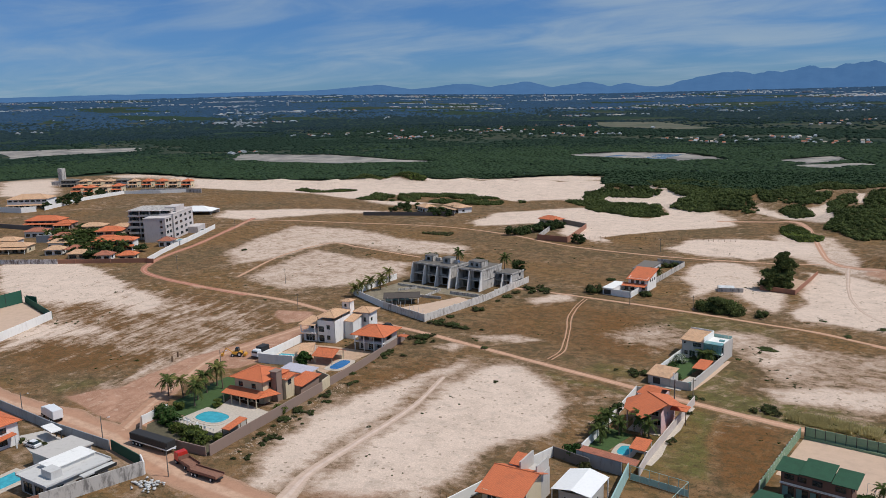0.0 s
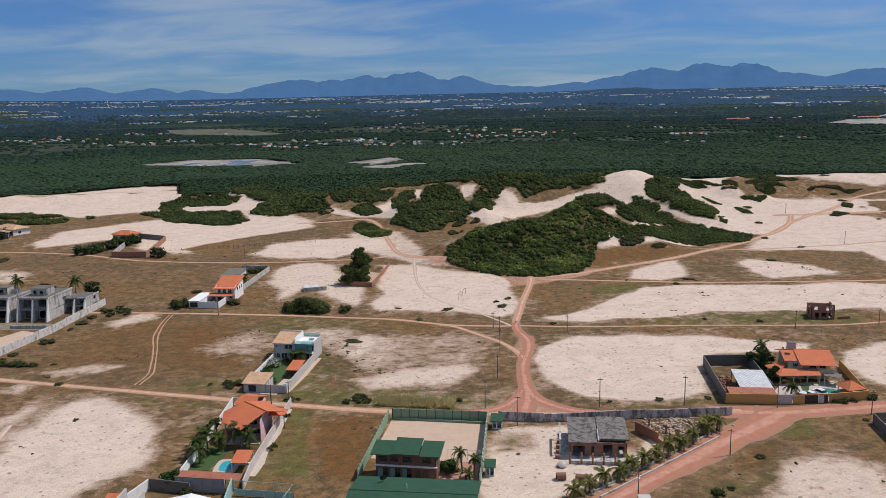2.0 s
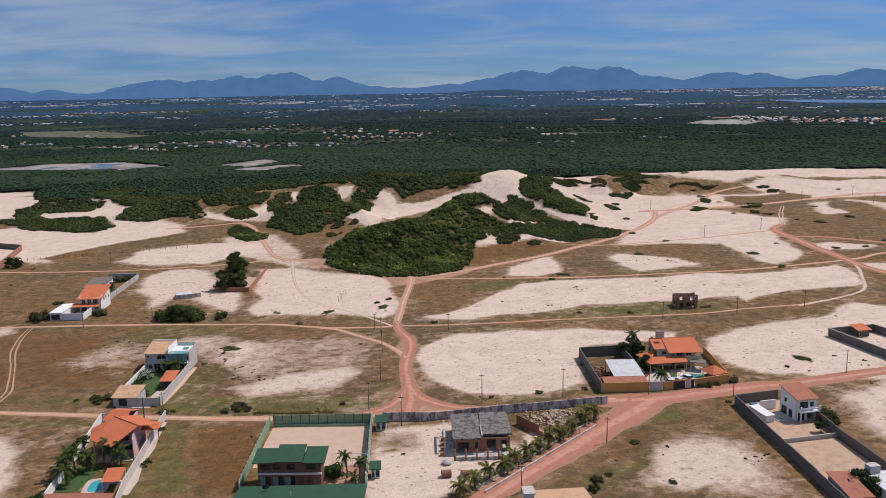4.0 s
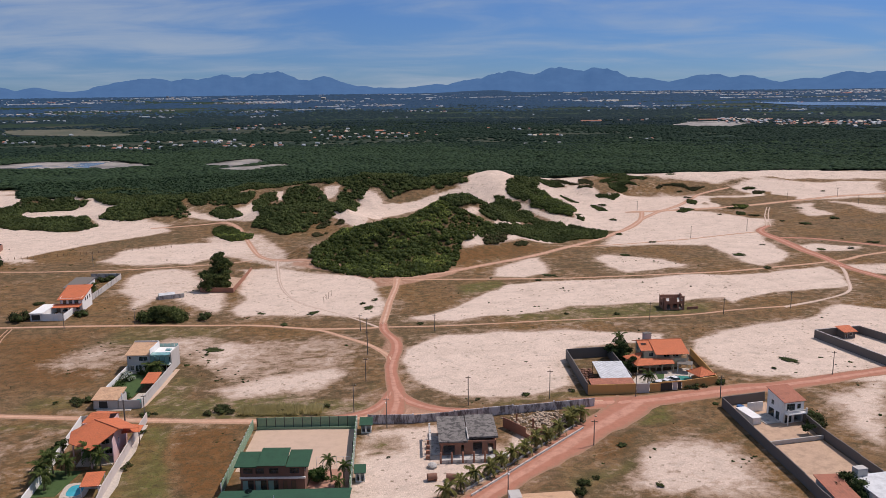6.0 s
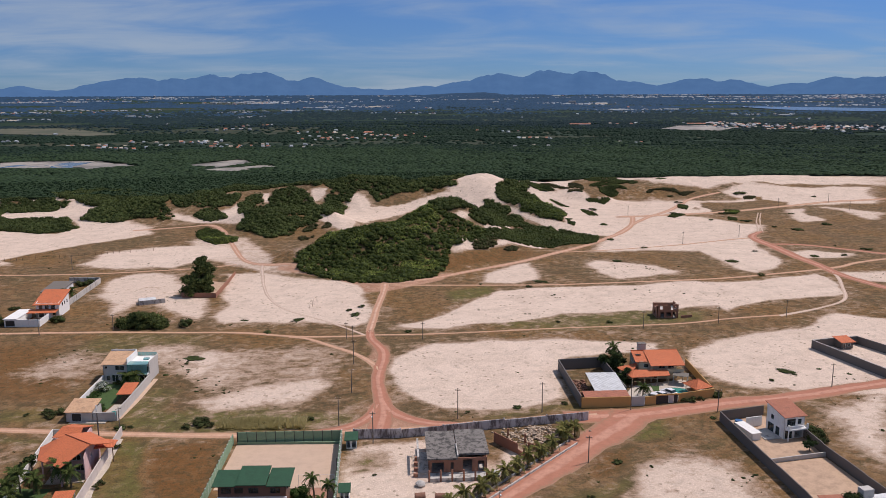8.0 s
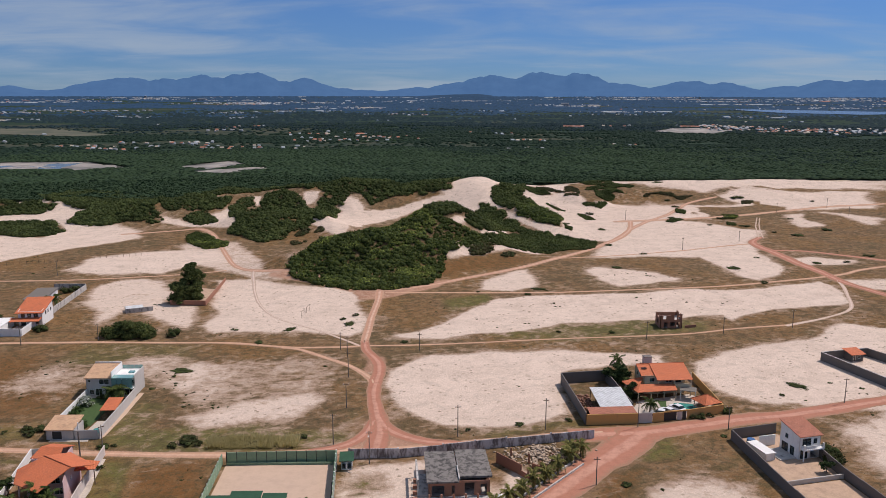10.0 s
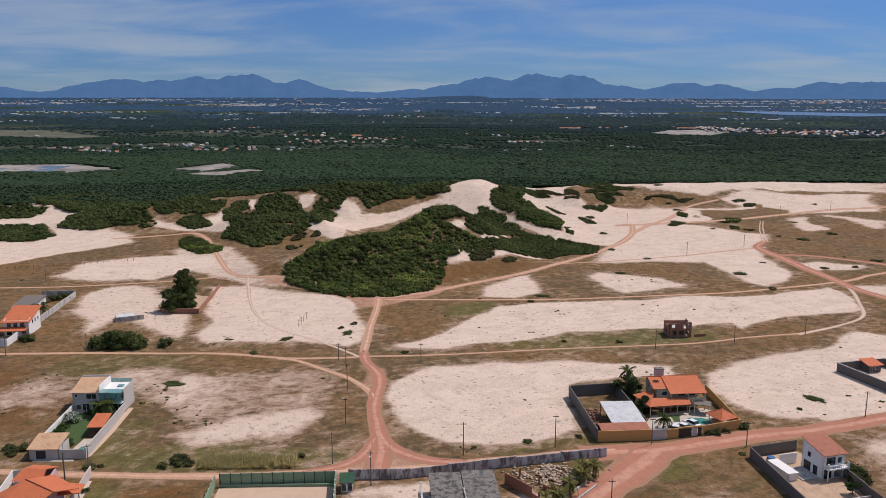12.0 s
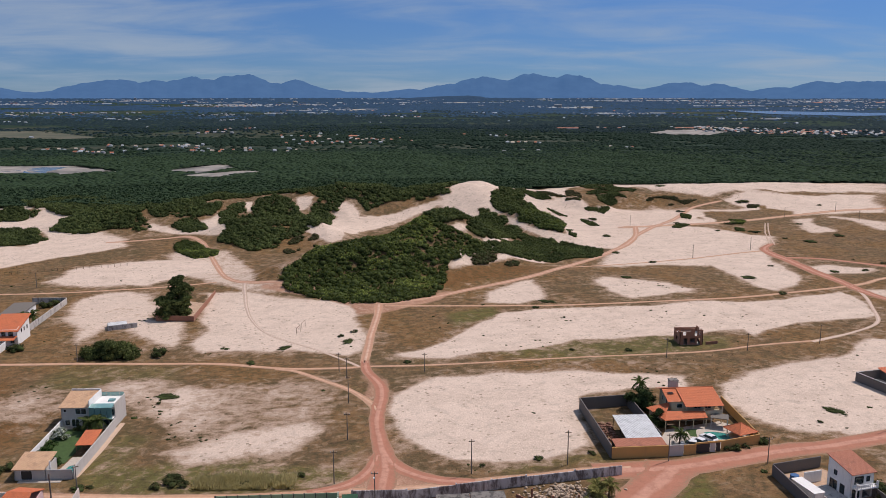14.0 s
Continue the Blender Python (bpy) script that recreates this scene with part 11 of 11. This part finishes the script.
# -- fence posts on the sand --
for k in range(26):
    ob = thing("fence_post", "short weathered post of an old fence", "post", -98.5 + 1.25 * k * 0.55, 96.5 + 1.1 * k, 0, "old fence posts")
    bar("shaft", ob, M_WOOD, (0, 0, -0.2), (0.05, 0, 1.1 + 0.25 * math.sin(k * 3.1)), 0.06, 0.05, 6)
for k in range(34):
    ob = thing("fence_post", "short weathered post of an old fence", "post", -217 + 2.4 * k, 368 + 0.95 * k + math.sin(k) * 0.4, 0, "fence posts on the white sand")
    ob.location.z = gz(ob.location.x, ob.location.y)
    bar("shaft", ob, M_WOOD, (0, 0, -0.2), (0.05, 0, 1.3), 0.1, 0.08, 5)
for x_, y_ in ((-45, 290.5), (-44.2, 296.5)):
    ob = thing("goal", "thin pole goal frame on a sand lot", "goal", x_, y_, 80)
    bar("post", ob, M_WOOD, (0, 0, -0.1), (0, 0, 2.2), 0.06)
    bar("post", ob, M_WOOD, (3.5, 0, -0.1), (3.5, 0, 2.2), 0.06)
    bar("crossbar", ob, M_WOOD, (0, 0, 2.2), (3.5, 0, 2.2), 0.05)

# -- loose bushes and stones on the plots --
for k, (x_, y_, s_) in enumerate(((-27.0, 293, 2.0), (-30.5, 288, 1.4), (18, 326, 1.5), (37, 322, 1.5), (-70.5, 232, 1.2), (58, 271.5, 1.5), (41, 272, 1.6), (-9, 262, 1.3), (-29, 192, 1.6), (-40, 188.5, 1.5), (8, 195, 1.4), (20, 198, 1.2), (32, 200, 1.5), (-94, 197, 1.7), (-98, 195, 1.5), (38, 168, 1.2), (42, 150, 1.4), (30, 153, 1.0), (-127, 126, 1.1), (-140, 190, 1.3), (-152, 205, 1.3), (-120, 168, 1.0), (-12, 163, 0.9), (66, 191, 0.9), (90, 216, 1.2), (-340, 252, 2.0), (-200, 300, 2.0), (-150, 292, 2.2))):
    bush(x_, y_, s_ * 0.5, k, squash=0.6)
for k, (x_, y_, w_) in enumerate(((-70, 236, 1.6), (-71.5, 237, 1.3), (-47, 276, 1.5), (-28, 282, 1.6), (-54, 262, 1.2), (97, 222, 1.7), (43, 330, 2.0))):
    ob = thing("bush", "low dark mat of shrub on bare sand", "bush", x_, y_, 25 * k, "dark mats on the sand")
    lf = new("leaf_mass", BUSHES[3])
    lf.parent = ob
    lf.matrix_basis = Matrix.Diagonal((w_ * 0.9, w_ * 0.55, 0.3, 1))

# -- dry grass tufts over the nearer plots --
g_ = np.random.default_rng(23)
n_ = 60000
p = np.column_stack([g_.uniform(-300, 170, n_), 75 + 270 * g_.random(n_) ** 1.3])
cv = np.column_stack([sample(cover[..., k], p) for k in range(3)])
keep = (cv[:, 0] + 0.5 * (g_.random(n_) - 0.5) < 0.48) & (cv[:, 1] < 0.3) & (rough2d(p[:, 0], p[:, 1], 9, 3, 61) + 0.25 * rough2d(p[:, 0], p[:, 1], 60, 2, 62) > -0.02)
for line_ in ROADS:
    q = line_[::3]
    near_ = (p[:, 0] > q[:, 0].min() - 6) & (p[:, 0] < q[:, 0].max() + 6) & (p[:, 1] > q[:, 1].min() - 6) & (p[:, 1] < q[:, 1].max() + 6) & keep
    w = np.flatnonzero(near_)
    if len(w):
        keep[w] &= np.min(np.hypot(p[w, :1] - q[:, 0], p[w, 1:] - q[:, 1]), 1) > 3.6
for o_ in [o for o in scene.objects if o.get("kind") == "structure" and o.name.split(".")[0] in ("lawn", "paving", "court", "yard")]:
    poly_ = [tuple(v_.co[:2]) for v_ in o_.data.vertices][: len(o_.data.vertices) // 2]
    keep &= ~in_poly(p, poly_)
for o_ in [o for o in scene.objects if o.parent is None and o.get("category") in ("house", "shed", "garage", "hall", "outbuilding", "canopy", "hut", "ruin")]:
    for c_ in o_.children:
        if c_.type == "MESH" and c_.name.split(".")[0] == "floor":
            poly_ = [tuple((o_.matrix_basis @ v_.co)[:2]) for v_ in c_.data.vertices[:4]]
            keep &= ~in_poly(p, poly_)
p = p[keep][:3600]
n_ = len(p)
base_ = np.column_stack([p, ground_z(p[:, 0], p[:, 1])])
s_ = g_.uniform(0.1, 0.2, n_) * (1 + 0.9 * (rough2d(p[:, 0], p[:, 1], 25, 2, 63) > 0.16))
tv = []
for k in range(4):
    a_ = g_.uniform(0, 2 * np.pi, n_)
    dir_ = np.column_stack([np.cos(a_), np.sin(a_), np.zeros(n_)])
    root = base_ + dir_ * s_[:, None] * 0.35
    side_ = np.column_stack([-np.sin(a_), np.cos(a_), np.zeros(n_)]) * (s_ * 0.42)[:, None]
    tip = root + dir_ * (s_ * 0.7)[:, None] + np.array([0, 0, 1.0]) * (s_ * g_.uniform(0.7, 1.3, n_))[:, None]
    tv.append(np.stack([root - side_, root + side_, tip], 1))
tv = np.stack(tv, 1).reshape(-1, 3)
tagged(new("grass_tufts", joined("grass_tufts", [(tv, np.arange(len(tv)).reshape(-1, 3), 0)], [M_GRASSTUFT])), "dry olive and straw grass tufts over the plots", "grass", kind="stuff")

# dark creeping mats on the right-hand dunes
for k, (x_, y_, s_) in enumerate([
    (179, 511, 2.4), (182, 481, 1.8), (165, 560, 2.6), (82, 370, 1.2), (135, 340, 1.6), (219, 592, 3), (148, 512, 2.2), (199, 450, 1.8), (191, 460, 1.4), (223, 468, 2), (220, 508, 1.8), (133, 368, 1.5), (222, 577, 2),
    (130, 598, 2.2), (268, 582, 2), (172, 633, 2), (164, 486, 1.4), (90, 423, 1.3), (102, 400, 1.7), (176, 379, 1.1), (190, 381, 1.4), (208, 394, 1.6), (153, 391, 1.3), (75, 470, 1.4), (100, 527, 2.4), (96, 470, 1.6)]):
    bush(x_, y_, s_, k, "dark low mat of creeping scrub on sand", "creeping scrub on the dunes", 0.35)

g_ = np.random.default_rng(55)
rp = np.column_stack([g_.normal(-143.6, 1.3, 90), g_.normal(78.0, 1.0, 90)])
rr_ = g_.uniform(0.12, 0.45, 90)
tagged(new("debris", joined("debris", [(*blobs(np.column_stack([rp, 0.15 + 0.35 * g_.random(90)]), np.column_stack([rr_, rr_, rr_ * 0.6]), g_, ICO1, 0.4), 0)], [M_ROOFGREY])), "white rubbish and rubble heap beside a wall", "debris", kind="stuff")

# -- low dark shrublets dotted over sand and grass --
g_ = np.random.default_rng(31)
n_ = 16000
p = np.column_stack([g_.uniform(-320, 200, n_), 80 + 330 * g_.random(n_) ** 1.2])
keep = rough2d(p[:, 0], p[:, 1], 16, 3, 71) + 0.6 * rough2d(p[:, 0], p[:, 1], 4, 2, 72) > 0.3
keep &= sample(cover[..., 1], p) < 0.15
for line_ in ROADS:
    q = line_[::3]
    w = np.flatnonzero(keep & (p[:, 0] > q[:, 0].min() - 6) & (p[:, 0] < q[:, 0].max() + 6) & (p[:, 1] > q[:, 1].min() - 6) & (p[:, 1] < q[:, 1].max() + 6))
    if len(w):
        keep[w] &= np.min(np.hypot(p[w, :1] - q[:, 0], p[w, 1:] - q[:, 1]), 1) > 3.8
for o_ in [o for o in scene.objects if o.get("kind") == "structure" and o.name.split(".")[0] in ("lawn", "paving", "court", "yard", "garden_bed")]:
    keep &= ~in_poly(p, [tuple(v_.co[:2]) for v_ in o_.data.vertices][: len(o_.data.vertices) // 2])
for o_ in [o for o in scene.objects if o.parent is None and o.get("category") in ("house", "shed", "garage", "hall", "outbuilding", "canopy", "hut", "ruin")]:
    for c_ in o_.children:
        if c_.type == "MESH" and c_.name.split(".")[0] == "floor":
            keep &= ~in_poly(p, [tuple((o_.matrix_basis @ v_.co)[:2]) for v_ in c_.data.vertices[:4]])
p = p[keep][:1000]
rad = g_.uniform(0.2, 0.45, len(p)) * (1 + 0.8 * (g_.random(len(p)) < 0.12))
c_ = np.column_stack([p, ground_z(p[:, 0], p[:, 1]) + rad * 0.1])
radii = np.column_stack([rad * g_.uniform(0.8, 1.6, len(p)), rad, rad * 0.45])
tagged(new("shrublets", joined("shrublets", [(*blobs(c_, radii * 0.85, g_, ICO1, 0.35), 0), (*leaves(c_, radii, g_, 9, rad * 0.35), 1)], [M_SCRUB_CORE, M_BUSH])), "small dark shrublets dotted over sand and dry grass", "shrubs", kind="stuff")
